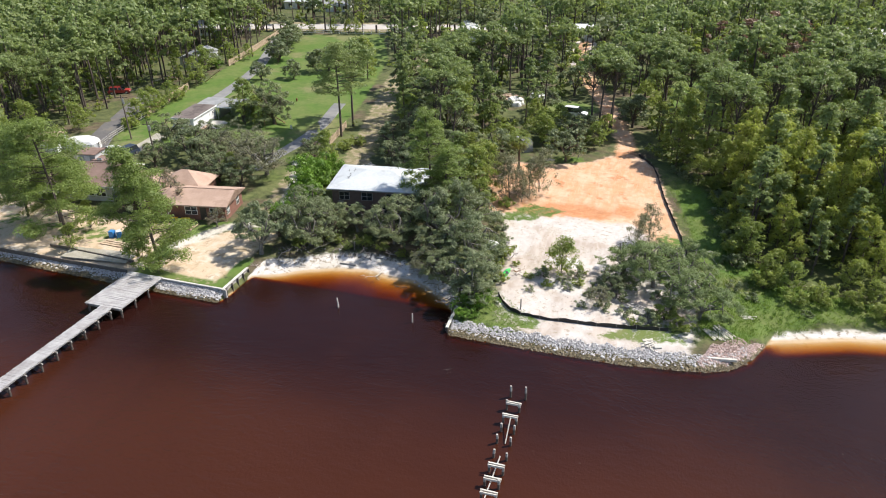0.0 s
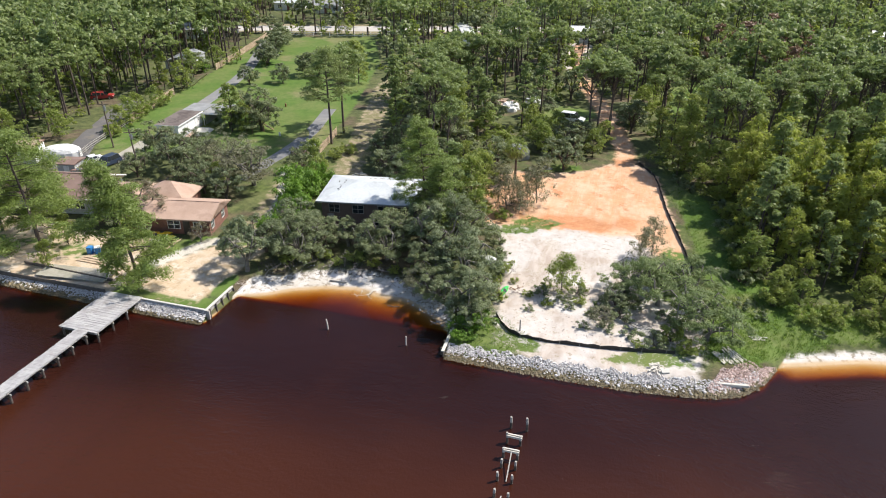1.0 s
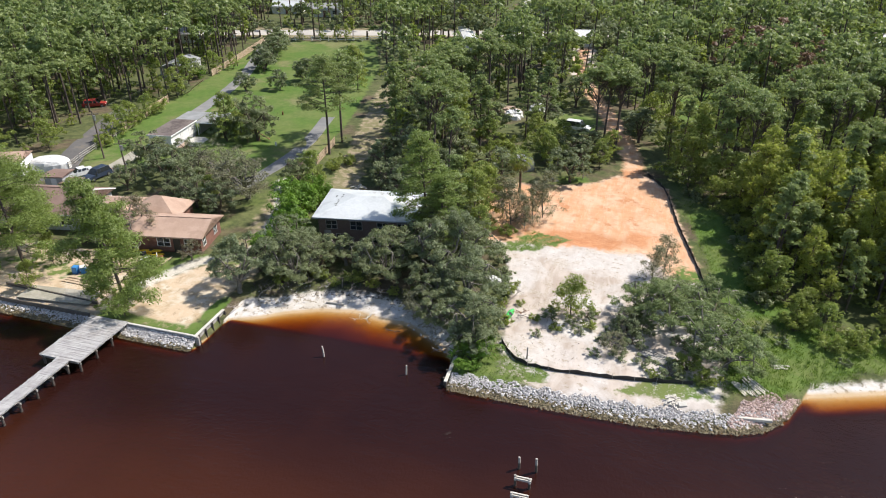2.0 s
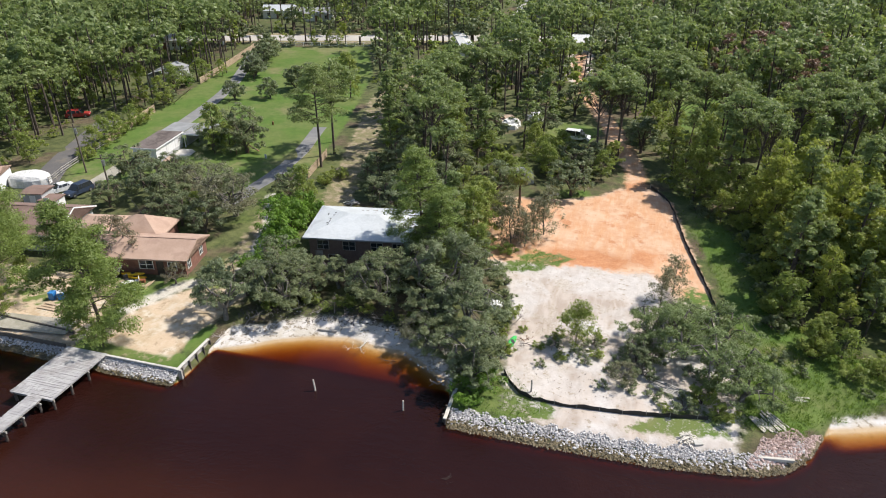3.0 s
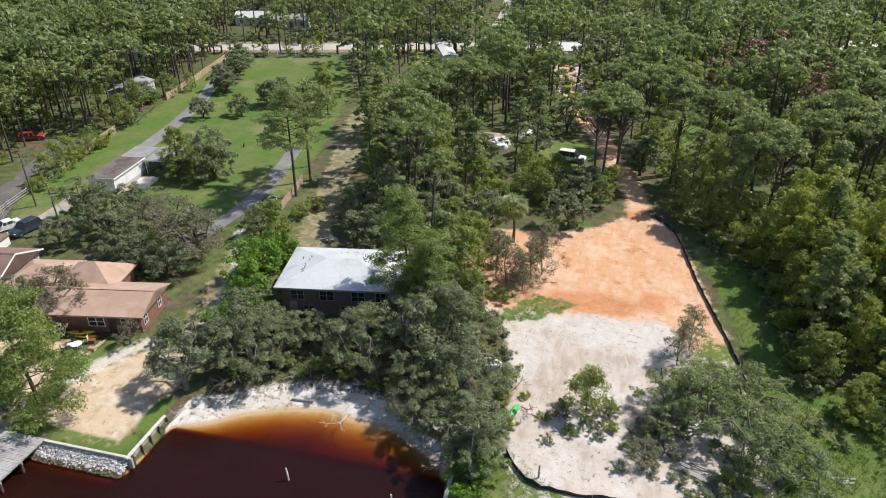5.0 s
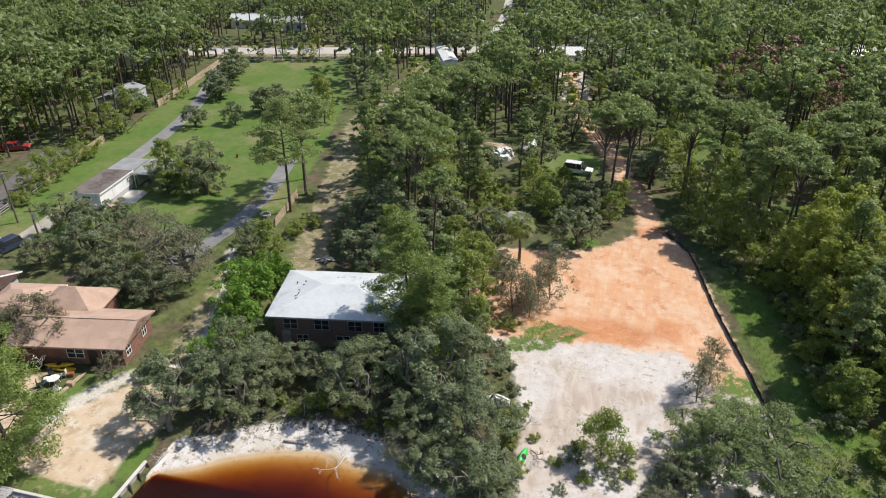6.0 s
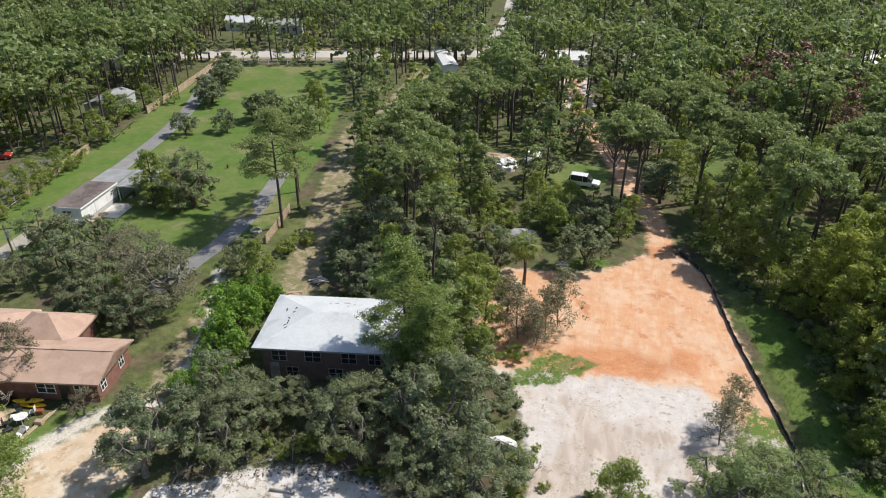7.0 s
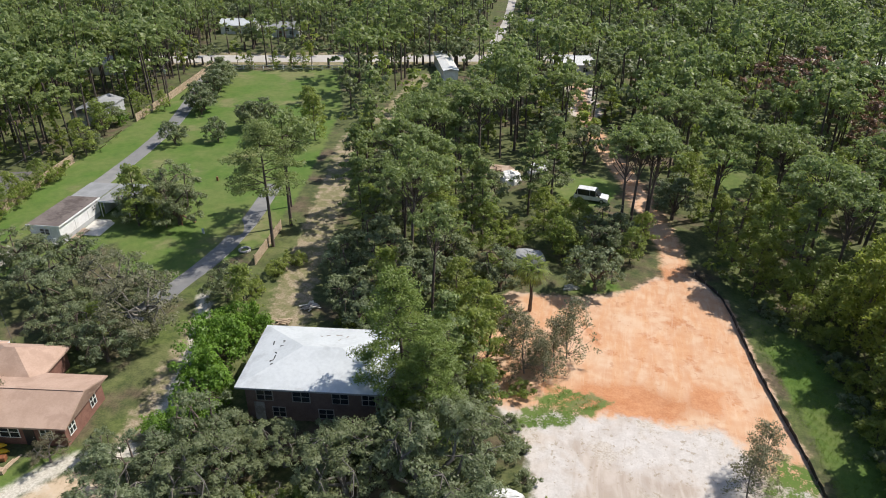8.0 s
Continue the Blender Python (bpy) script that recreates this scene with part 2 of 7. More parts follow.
# ---- the lie of the land ----
SHORE_X = [-900, -79, -57, -45.2, -44.6, -44.4, -41.1, -38.8, -35.2, -31.1, -27.7, -24.0, -21.5, -18.7, -17.6, -16.9, -6.9, 2.0, 7.7, 10.5, 12.7, 15.1, 16.4, 17.1, 19.5, 25.5, 29.4, 60, 900]
SHORE_Y = [45, 60.0, 59.4, 59.3, 60.0, 65.3, 67.0, 68.7, 70.4, 71.3, 70.6, 70.4, 68.9, 67.2, 65.5, 61.2, 61.2, 61.4, 62.2, 62.7, 63.7, 65.8, 68.6, 69.7, 70.5, 72.8, 73.5, 77, 130]


def smooth01(v):
    v = np.clip(v, 0, 1)
    return v * v * (3 - 2 * v)


def beachy(x):
    """1 where the shore is a sand beach, 0 where stones or a wall hold it."""
    cove = smooth01((x + 45.0) / 0.8) * smooth01((-17.3 - x) / 1.0)
    right = smooth01((x - 16.0) / 2.0)
    return np.maximum(cove, right)


def land(x, y):
    """Height of the ground over the water."""
    x, y = np.asarray(x, float), np.asarray(y, float)
    d = y - np.interp(x, SHORE_X, SHORE_Y)
    b = beachy(x)
    drop = np.where(x < 0, smooth01((66.1 - y) / 1.6), smooth01((-d - 1.8) / 2.4))
    soft = np.where(d > 0, 0.75 * smooth01(d / 6.5) + 0.06 * np.clip(d, 0, 1.5), 0.08 * np.maximum(d, -6) - 1.1 * drop)
    hard = np.where(d > 0, 0.75 * smooth01((d + 0.2) / 2.4), 0.5 * d)
    z = b * soft + (1 - b) * hard
    z = z + np.where(d > 0, 0.35 * smooth01((d - 5) / 22) + 0.55 * smooth01((d - 20) / 45), 0)
    return np.maximum(z, -3.0)


def spot(x, y, up=0.0):
    return float(land(x, y)) + up


def inside(x, y, poly):
    """Metres inside a polygon (negative outside)."""
    x, y = np.asarray(x, float), np.asarray(y, float)
    best, odd = np.full(x.shape, 1e9), np.zeros(x.shape, bool)
    for (ax, ay), (bx, by) in zip(poly, poly[1:] + poly[:1]):
        dx, dy = bx - ax, by - ay
        t = np.clip(((x - ax) * dx + (y - ay) * dy) / (dx * dx + dy * dy), 0, 1)
        best = np.minimum(best, np.hypot(x - ax - t * dx, y - ay - t * dy))
        if dy:
            odd ^= ((ay > y) != (by > y)) & (x < dx * (y - ay) / dy + ax)
    return np.where(odd, best, -best)


def along(x, y, line, width):
    """Metres inside a strip along a line."""
    x, y = np.asarray(x, float), np.asarray(y, float)
    best = np.full(x.shape, 1e9)
    for (ax, ay), (bx, by) in zip(line, line[1:]):
        dx, dy = bx - ax, by - ay
        t = np.clip(((x - ax) * dx + (y - ay) * dy) / (dx * dx + dy * dy), 0, 1)
        best = np.minimum(best, np.hypot(x - ax - t * dx, y - ay - t * dy))
    return width / 2 - best


LAWN = [(-116, 204), (-84, 213), (-70, 181), (-60, 140), (-56, 117), (-62, 104), (-70, 104), (-76, 112), (-84, 100), (-92, 97), (-98, 106), (-102, 130), (-114, 196)]
LOT = [(-16.3, 87.5), (-14.2, 80), (-13.4, 72), (-12.8, 66.4), (-12, 63.2), (-6, 62.4), (2, 62.6), (8, 63.6), (9.6, 67), (9.8, 77), (7.2, 94.5), (3.8, 115.5), (0.5, 120.5), (-4, 119.5), (-8.2, 114.8), (-14.1, 112.7), (-21.6, 112), (-24, 106), (-22.5, 95)]
CLAY = [(-25, 91.5), (-10.4, 92.3), (-6.8, 93.6), (-2.5, 92.6), (1.0, 93.5), (4.5, 88.5), (9.5, 86.5), (9, 95), (6, 122), (-24, 122)]
TRACK = [(-2, 116), (-1.8, 124), (-2.2, 129), (-3.8, 136.5), (-8.9, 156.5), (-13.3, 171), (-17, 188), (-20, 207), (-20, 222)]
SAND_YARD = [(-58, 61), (-46.4, 61), (-46.6, 68), (-46, 76), (-52, 76.5), (-57, 70)]
LEFT_YARD = [(-130, 61), (-58, 61), (-58.5, 66), (-63, 74), (-80, 74), (-130, 80)]
DRIVE = [(-43.8, 96), (-46.5, 104), (-50.5, 122), (-55, 140), (-60, 160), (-58, 185), (-60, 215)]
PATH_WEST = [(-47.5, 74), (-50, 80), (-52.2, 90), (-54, 98)]
GRASS_EAST = [(5.6, 113), (9, 95), (10.5, 80), (9.5, 68), (14, 67.5), (18, 71.5), (24, 75.5), (32, 77), (30, 80), (19, 82), (14.5, 92), (14, 104), (9, 113)]
HIGHWAY = [(-420, 130), (-205, 192), (-121, 217.4), (-104, 222), (-88.5, 226.2), (-73, 230.7), (20, 256), (300, 330)]
ROAD_WEST = [(-90.8, 122), (-91.8, 126.5), (-94.6, 143), (-99.2, 161.2), (-108.4, 184.4), (-115.5, 201), (-120.5, 216)]
LANE = [(-62.5, 96), (-61, 106.5), (-60.3, 114.7), (-61.8, 125), (-63.6, 132.5), (-64.2, 136)]
ROAD_LEFT = [(-86, 78), (-94, 93), (-99.3, 102.7), (-105.8, 120.7), (-109, 130)]
ROAD_FAR = [(-44, 240), (-48.9, 248), (-51.8, 297), (-57.6, 346), (-66, 420)]
MEADOW = [(6, 150), (14, 149), (17, 160), (15, 180), (10, 186), (5, 172)]
GLADE = [(-19, 140), (-11, 140), (-9, 149), (-14, 154), (-20, 151)]
MEADOW_FAR = [(-7, 212), (6, 213), (9, 232), (-5, 234)]


def axis(fine_lo, fine_hi, step, lo, hi, grow=1.12):
    mid = list(np.arange(fine_lo, fine_hi + 1e-6, step))
    s, up = step, [fine_hi]
    while up[-1] < hi:
        s *= grow
        up.append(up[-1] + s)
    s, down = step, [fine_lo]
    while down[-1] > lo:
        s *= grow
        down.append(down[-1] - s)
    return np.array(down[:0:-1] + mid + up[1:])


def build_ground():
    gx, gy = axis(-84, 36, 0.6, -3500, 3500, 1.10), axis(57, 122, 0.6, -3000, 4500, 1.09)
    X, Y = np.meshgrid(gx, gy)
    x, y = X.ravel(), Y.ravel()
    z = land(x, y)
    rng = np.random.RandomState(5)
    for k in range(14):
        a, f = rng.uniform(0, 6.28), rng.uniform(0.25, 1.1)
        z += np.where((z > 0.2) & (y < 125), 0.018 * np.sin(f * (np.cos(a) * x + np.sin(a) * y) + k), 0)
    nx, ny = len(gx), len(gy)
    i = (np.arange(ny - 1)[:, None] * nx + np.arange(nx - 1)[None]).ravel()
    quads = np.stack([i, i + 1, i + nx + 1, i + nx], 1)
    d = y - np.interp(x, SHORE_X, SHORE_Y)
    beach = np.where(beachy(x) > 0.5, np.where(x < 0, 3.6 - np.abs(d - 0.3), 2.0 - np.abs(d + 0.2) - 7.0 * (1 - beachy(x))), -9.0)
    tr = along(x, y, TRACK, 3.4)
    cl = np.maximum(np.minimum(inside(x, y, LOT), inside(x, y, CLAY)), tr)
    attrs = {
        "lawn": np.maximum.reduce([inside(x, y, LAWN), inside(x, y, GRASS_EAST), inside(x, y, [(-15, 113), (-8, 115), (-8.5, 118), (-14, 117)]) - 0.4, inside(x, y, MEADOW), inside(x, y, GLADE), inside(x, y, MEADOW_FAR)]),
        "lot": np.maximum(inside(x, y, LOT), along(x, y, TRACK[-3:], 7)),
        "clay": cl,
        "yard": np.maximum.reduce([inside(x, y, SAND_YARD), inside(x, y, LEFT_YARD)]),
        "drive": np.maximum.reduce([along(x, y, DRIVE, 4.6), along(x, y, PATH_WEST, 4.0), along(x, y, HIGHWAY, 17)]),
        "beach": beach,
        "spoil": np.maximum(inside(x, y, [(-14, 93.2), (-3, 93.4), (-1.5, 96.2), (-6, 98.2), (-12, 97)]), inside(x, y, [(-2, 96), (1.2, 95), (1.6, 99), (-1, 99.5)])),
        "weeds": np.maximum.reduce([inside(x, y, [(-17, 62.2), (-9, 62.8), (-7, 65.5), (-12.4, 67.4), (-17, 70)]), inside(x, y, [(-2, 63.4), (9, 65), (9, 70), (4, 69), (-1, 65.6)]) - 0.8, inside(x, y, [(2, 80), (9.4, 74), (8.4, 90), (5, 92)]) - 0.3, inside(x, y, [(-92, 63), (-59.5, 63), (-59.5, 75), (-92, 75)]) * 0.3 - 1.5, inside(x, y, [(-19, 88.5), (-14, 96), (-8.5, 95), (-13, 90.5)])]),
        "rough": np.maximum(inside(x, y, [(7, 96), (16, 80), (60, 80), (130, 230), (-8, 236), (1, 150)]), inside(x, y, [(-64, 86), (-50, 78), (-44, 84), (-52, 122), (-60, 104), (-70, 106), (-72, 94)])),
        "pale": np.maximum(along(x, y, [(-57.6, 69.0), (-56.2, 72.2), (-54.4, 75.6), (-50, 78)], 2.0), along(x, y, [(-49.4, 81), (-50.6, 87.1), (-52.8, 94), (-57, 102.5)], 2.0) - 0.2),
        "wet": np.where(beachy(x) > 0.5, 0.55 - d, -d - 0.1),
        "edge": np.maximum(along(x, y, [(-58, 62.0), (-46.3, 61.2), (-46.3, 68)], 1.9), along(x, y, [(-58.5, 66), (-58.6, 71), (-56.5, 75.5), (-50, 77)], 2.6)),
    }
    attrs = {k: np.clip(v, -6, 6) for k, v in attrs.items()}
    n = Nodes("ground")
    at = n.coords()
    fine, mid, big = n.noise(5.0, 5, 0.65, at), n.noise(0.9, 5, 0.6, at), n.noise(0.12, 4, 0.6, at)
    streak = n.noise(0.55, 4, 0.55, at, (1.5, 0.4, 1.0), 12, 0.8)
    blotch = n.noise(0.16, 5, 0.6, at, None, 0, 0.6)

    def region(name, amp, soft=0.5, by=None):
        wob = n.math("MULTIPLY", n.math("SUBTRACT", by or mid, 0.5), amp)
        return n.step(n.math("ADD", n.attr(name), wob), -soft, soft)

    def tone(a, b, by=None, lo=0.35, hi=0.65):
        return n.mix(n.step(by or mid, lo, hi), lin(*a), lin(*b))

    both = n.math("ADD", n.math("MULTIPLY", mid, 0.55), n.math("MULTIPLY", fine, 0.45))
    litter = n.mix(n.step(big, 0.36, 0.50), tone((0.070, 0.055, 0.036), (0.15, 0.118, 0.076), both), tone((0.048, 0.064, 0.024), (0.12, 0.130, 0.052), both))
    grass = n.mix(n.step(big, 0.35, 0.65), tone((0.064, 0.122, 0.022), (0.100, 0.162, 0.032), both), tone((0.098, 0.138, 0.036), (0.140, 0.172, 0.052), both))
    grass = n.mix(n.math("MULTIPLY", n.step(n.noise(0.07, 5, 0.65, at), 0.54, 0.66), 0.6), grass, tone((0.17, 0.155, 0.075), (0.25, 0.215, 0.12), both))
    white = n.mix(n.step(blotch, 0.40, 0.60), tone((0.46, 0.425, 0.40), (0.575, 0.54, 0.515), both), tone((0.38, 0.315, 0.265), (0.50, 0.435, 0.385), streak))
    white = n.mix(n.math("MULTIPLY", n.step(n.noise(0.22, 5, 0.65, at), 0.55, 0.62), 0.6), white, tone((0.34, 0.29, 0.23), (0.52, 0.46, 0.40), fine))
    white = n.mix(n.math("MULTIPLY", n.step(n.noise(1.4, 5, 0.7, at), 0.57, 0.66), 0.6), white, lin(0.25, 0.20, 0.13))
    track = n.noise(0.9, 3, 0.5, at, (2.2, 0.12, 1.0), 14, 0.9)
    white = n.mix(n.math("MULTIPLY", n.math("MULTIPLY", n.step(track, 0.58, 0.66), n.step(big, 0.45, 0.6)), 0.3), white, lin(0.38, 0.31, 0.245))
    pad = n.mix(n.step(streak, 0.35, 0.65), tone((0.52, 0.275, 0.15), (0.565, 0.33, 0.19), both), tone((0.53, 0.31, 0.19), (0.58, 0.395, 0.27), mid))
    pad = n.mix(n.math("MULTIPLY", n.step(n.noise(0.26, 4, 0.6, at), 0.58, 0.64), 0.8), pad, tone((0.42, 0.18, 0.085), (0.50, 0.24, 0.12), fine))
    pad = n.mix(n.math("MULTIPLY", n.math("MULTIPLY", n.step(track, 0.56, 0.66), n.step(blotch, 0.45, 0.6)), 0.3), pad, lin(0.45, 0.22, 0.115))
    pad = n.mix(n.math("MULTIPLY", n.step(n.noise(0.17, 3, 0.5, at), 0.52, 0.66), 0.5), pad, lin(0.60, 0.45, 0.33))
    ruts = n.noise(1.5, 4, 0.6, at, (1.6, 0.16, 1.0), 10, 1.6)
    pad = n.mix(n.math("MULTIPLY", n.step(ruts, 0.54, 0.66), 0.34), pad, lin(0.60, 0.44, 0.32))
    pad = n.mix(n.math("MULTIPLY", n.step(n.noise(0.75, 5, 0.7, at, None, 0, 0.5), 0.58, 0.66), 0.5), pad, lin(0.40, 0.18, 0.09))
    tan = n.mix(n.step(n.noise(0.35, 5, 0.65, at), 0.42, 0.62), tone((0.48, 0.37, 0.26), (0.55, 0.43, 0.315), both), tone((0.40, 0.30, 0.19), (0.56, 0.49, 0.40), mid))
    tan = n.mix(n.math("MULTIPLY", n.step(n.noise(0.8, 5, 0.7, at), 0.56, 0.64), 0.6), tan, lin(0.27, 0.20, 0.12))
    drive = n.mix(n.step(mid, 0.40, 0.62), tone((0.14, 0.145, 0.065), (0.21, 0.185, 0.10), fine), tone((0.23, 0.18, 0.11), (0.36, 0.30, 0.22), fine))
    shore = n.mix(n.step(n.noise(0.5, 5, 0.65, at), 0.42, 0.58), tone((0.44, 0.40, 0.345), (0.54, 0.50, 0.45), both), tone((0.52, 0.49, 0.47), (0.62, 0.595, 0.58), both))
    shore = n.mix(n.step(n.noise(1.3, 5, 0.7, at), 0.54, 0.60), shore, tone((0.20, 0.16, 0.12), (0.40, 0.36, 0.30), fine))
    c = n.mix(region("lawn", 2.2), litter, grass)
    meadow = n.mix(n.step(blotch, 0.42, 0.58), tone((0.055, 0.085, 0.020), (0.12, 0.155, 0.04), both), tone((0.10, 0.12, 0.04), (0.17, 0.18, 0.075), both))
    c = n.mix(n.math("MULTIPLY", region("rough", 3.0, 1.0), n.math("MULTIPLY", n.step(big, 0.46, 0.60), 0.7)), c, meadow)
    c = n.mix(region("drive", 2.6), c, drive)
    c = n.mix(region("yard", 3.0), c, tan)
    c = n.mix(n.math("MULTIPLY", region("edge", 1.2, 0.35), n.step(mid, 0.25, 0.5)), c, grass)
    c = n.mix(n.math("MULTIPLY", region("pale", 1.8, 0.5), 0.9), c, tone((0.44, 0.40, 0.34), (0.64, 0.60, 0.54), fine))
    c = n.mix(region("lot", 2.6, 0.5), c, white)
    c = n.mix(region("clay", 3.0, 0.7), c, pad)
    c = n.mix(n.math("MULTIPLY", region("spoil", 3.4, 0.6), 0.85), c, tone((0.40, 0.165, 0.075), (0.52, 0.25, 0.125), both))
    c = n.mix(n.math("MULTIPLY", region("weeds", 3.4, 0.4), n.step(both, 0.38, 0.52)), c, grass)
    c = n.mix(region("beach", 2.0, 0.5), c, shore)
    damp = n.step(n.math("ADD", n.attr("wet"), n.math("MULTIPLY", mid, 0.3)), -0.2, 0.5)
    c = n.mix(n.math("MULTIPLY", damp, 0.85), c, lin(0.42, 0.29, 0.15))
    h = n.math("ADD", n.math("MULTIPLY", mid, 0.7), n.math("MULTIPLY", fine, 0.3))
    mat = n.finish(c, n.math("SUBTRACT", 0.95, n.math("MULTIPLY", damp, 0.35)), 0.0, n.bump(h, 0.3, 0.10), 0.25)
    me = grid_mesh("ground", np.stack([x, y, z], 1), quads, [mat], attrs)
    return tagged(new("ground", me), "sandy ground with lawn, orange clay pad and pine litter", "ground", kind="structure")


def build_water():
    gx, gy = axis(-80, 34, 0.8, -3500, 3500, 1.12), axis(57, 76, 0.6, -3000, 150, 1.12)
    X, Y = np.meshgrid(gx, gy)
    x, y = X.ravel(), Y.ravel()
    nx, ny = len(gx), len(gy)
    i = (np.arange(ny - 1)[:, None] * nx + np.arange(nx - 1)[None]).ravel()
    quads = np.stack([i, i + 1, i + nx + 1, i + nx], 1)
    depth = np.clip(-land(x, y), -0.5, 3.0)
    n = Nodes("tannin_water")
    at = n.coords()
    deep = n.math("MAXIMUM", n.attr("depth"), 0.0)
    patch = n.noise(0.08, 4, 0.6, at)
    deep = n.math("MULTIPLY", deep, n.math("ADD", 0.75, n.math("MULTIPLY", patch, 0.5)))
    tint = n.add("ShaderNodeCombineColor")
    for ch, k in (("Red", -1.7), ("Green", -5.0), ("Blue", -12.0)):
        n.set(tint.inputs[ch], n.math("EXPONENT", n.math("MULTIPLY", deep, k)))
    # Broad patches stand in for sky reflections; body also darkens towards the bank.
    broad = n.noise(0.028, 4, 0.55, at, (0.7, 1.0, 1.0))
    body_tone = n.math("ADD", n.attr("body_tone"), n.math("MULTIPLY", n.math("SUBTRACT", broad, 0.5), 1.6))
    body = n.mix(n.step(body_tone, 0.0, 1.0), lin(0.017, 0.0052, 0.0042), lin(0.049, 0.0142, 0.0062))
    body = n.mix(n.math("MULTIPLY", n.step(patch, 0.4, 0.7), 0.25), body, lin(0.036, 0.0110, 0.0060))
    clear = n.add("ShaderNodeBsdfTransparent", Color=tint.outputs[0])
    murk = n.add("ShaderNodeBsdfDiffuse", Color=body)
    opaque = n.math("SUBTRACT", 1.0, n.math("EXPONENT", n.math("MULTIPLY", deep, -1.9)))
    under = n.add("ShaderNodeMixShader", Fac=opaque)
    n.t.links.new(clear.outputs[0], under.inputs[1])
    n.t.links.new(murk.outputs[0], under.inputs[2])
    ripple = n.math("ADD", n.math("MULTIPLY", n.noise(0.9, 4, 0.6, at, (0.5, 1.0, 1.0)), 1.0), n.math("MULTIPLY", n.noise(4.5, 3, 0.55, at, (1.0, 0.6, 1.0)), 0.55))
    calm = n.step(n.noise(0.035, 3, 0.5, at, (1.0, 0.6, 1.0)), 0.38, 0.62)
    chop = n.step(n.noise(0.022, 3, 0.5, at, (1.0, 0.7, 1.0)), 0.46, 0.66)
    ripple = n.math("ADD", ripple, n.math("MULTIPLY", n.noise(2.2, 3, 0.6, at, (0.45, 1.0, 1.0), 25, 0.6), n.math("MULTIPLY", chop, 0.8)))
    bump = n.bump(n.math("MULTIPLY", ripple, n.math("ADD", 0.45, n.math("MULTIPLY", calm, 0.8))), 0.5, 0.22)
    gloss = n.add("ShaderNodeBsdfGlossy", Roughness=0.06, Normal=bump)
    fres = n.add("ShaderNodeFresnel", IOR=1.33, Normal=bump)
    top = n.add("ShaderNodeMixShader", Fac=fres.outputs[0])
    n.t.links.new(under.outputs[0], top.inputs[1])
    n.t.links.new(gloss.outputs[0], top.inputs[2])
    n.t.links.new(top.outputs[0], n.out.inputs["Surface"])
    me = grid_mesh("water", np.stack([x, y, 0 * x], 1), quads, [n.mat], {"depth": depth, "body_tone": smooth01((60 - y) / 26)})
    return tagged(new("water", me), "dark red-brown tannin-stained bayou water with ripples", "water", kind="structure")


ground = build_ground()
water = build_water()


def ribbon(name, line, width, mat, label, up=0.05, steps=3.0, category="road"):
    """A road laid along a line, with a slight thickness and frayed edges."""
    rng = random.Random(name)
    pts = []
    for a, b in zip(line, line[1:]):
        k = max(2, int(math.dist(a, b) / steps))
        pts += [Vector(a).lerp(Vector(b), i / k) for i in range(k)]
    pts.append(Vector(line[-1]))
    for _ in range(4):
        pts = [pts[0]] + [(pts[i - 1] + 2 * pts[i] + pts[i + 1]) / 4 for i in range(1, len(pts) - 1)] + [pts[-1]]
    s = Shape()
    vs, fs = [], []
    for i, p in enumerate(pts):
        d = (pts[min(i + 1, len(pts) - 1)] - pts[max(i - 1, 0)]).normalized()
        q = Vector((-d.y, d.x))
        for j, k in enumerate((-0.5, -0.47, 0, 0.47, 0.5)):
            e = p + q * width * k * (1 + rng.uniform(-0.03, 0.03))
            vs.append((e.x, e.y, spot(e.x, e.y, -0.1 if j in (0, 4) else up)))
    for i in range(len(pts) - 1):
        fs += [(5 * i + j, 5 * i + 5 + j, 5 * i + 6 + j, 5 * i + 1 + j) for j in range(4)]
    s.put(vs, fs)
    return tagged(part(name, s, mat), label, category, kind="structure")


ribbon("road_highway", HIGHWAY, 9.5, M["highway"], "pale sun-bleached two-lane highway along the lawn")
ribbon("road_driveway", ROAD_WEST, 3.1, M["asphalt"], "worn grey asphalt driveway beside the lawn", 0.06)
ribbon("road_lane", LANE, 2.8, M["asphalt"], "short grey asphalt lane across the lawn", 0.06)
ribbon("road_street", ROAD_LEFT, 4.8, M["shade_toned_asphalt"], "grey asphalt street under pines", 0.06)
ribbon("road_far", ROAD_FAR, 3.4, M["highway"], "narrow pale road cut through far woods")
ribbon("road_gravel", [(-88, 94), (-87.5, 99), (-88.2, 106), (-89.5, 116)], 3.3, M["gravel"], "pale gravel drive beside parked cars", 0.04)

# ---- trees ----
def leaves(rng, P, N, size, aspect):
    """A pointed spray for each leaf tuft, at P, facing N."""
    n = len(P)
    N = N / np.linalg.norm(N, axis=1, keepdims=True)
    t = np.cross(N, rng.normal(size=(n, 3)))
    t /= np.linalg.norm(t, axis=1, keepdims=True) + 1e-9
    b = np.cross(N, t)
    s = size * rng.uniform(0.6, 1.35, (n, 1))
    k = rng.uniform(-0.6, 0.6, (n, 1))
    V = np.stack([P + t * s, P - t * s * 0.7 + b * s * aspect * (1 + k), P - t * s * 0.5 - b * s * aspect * (1 - k)], 1)
    return V.reshape(-1, 3), np.arange(3 * n).reshape(-1, 3)


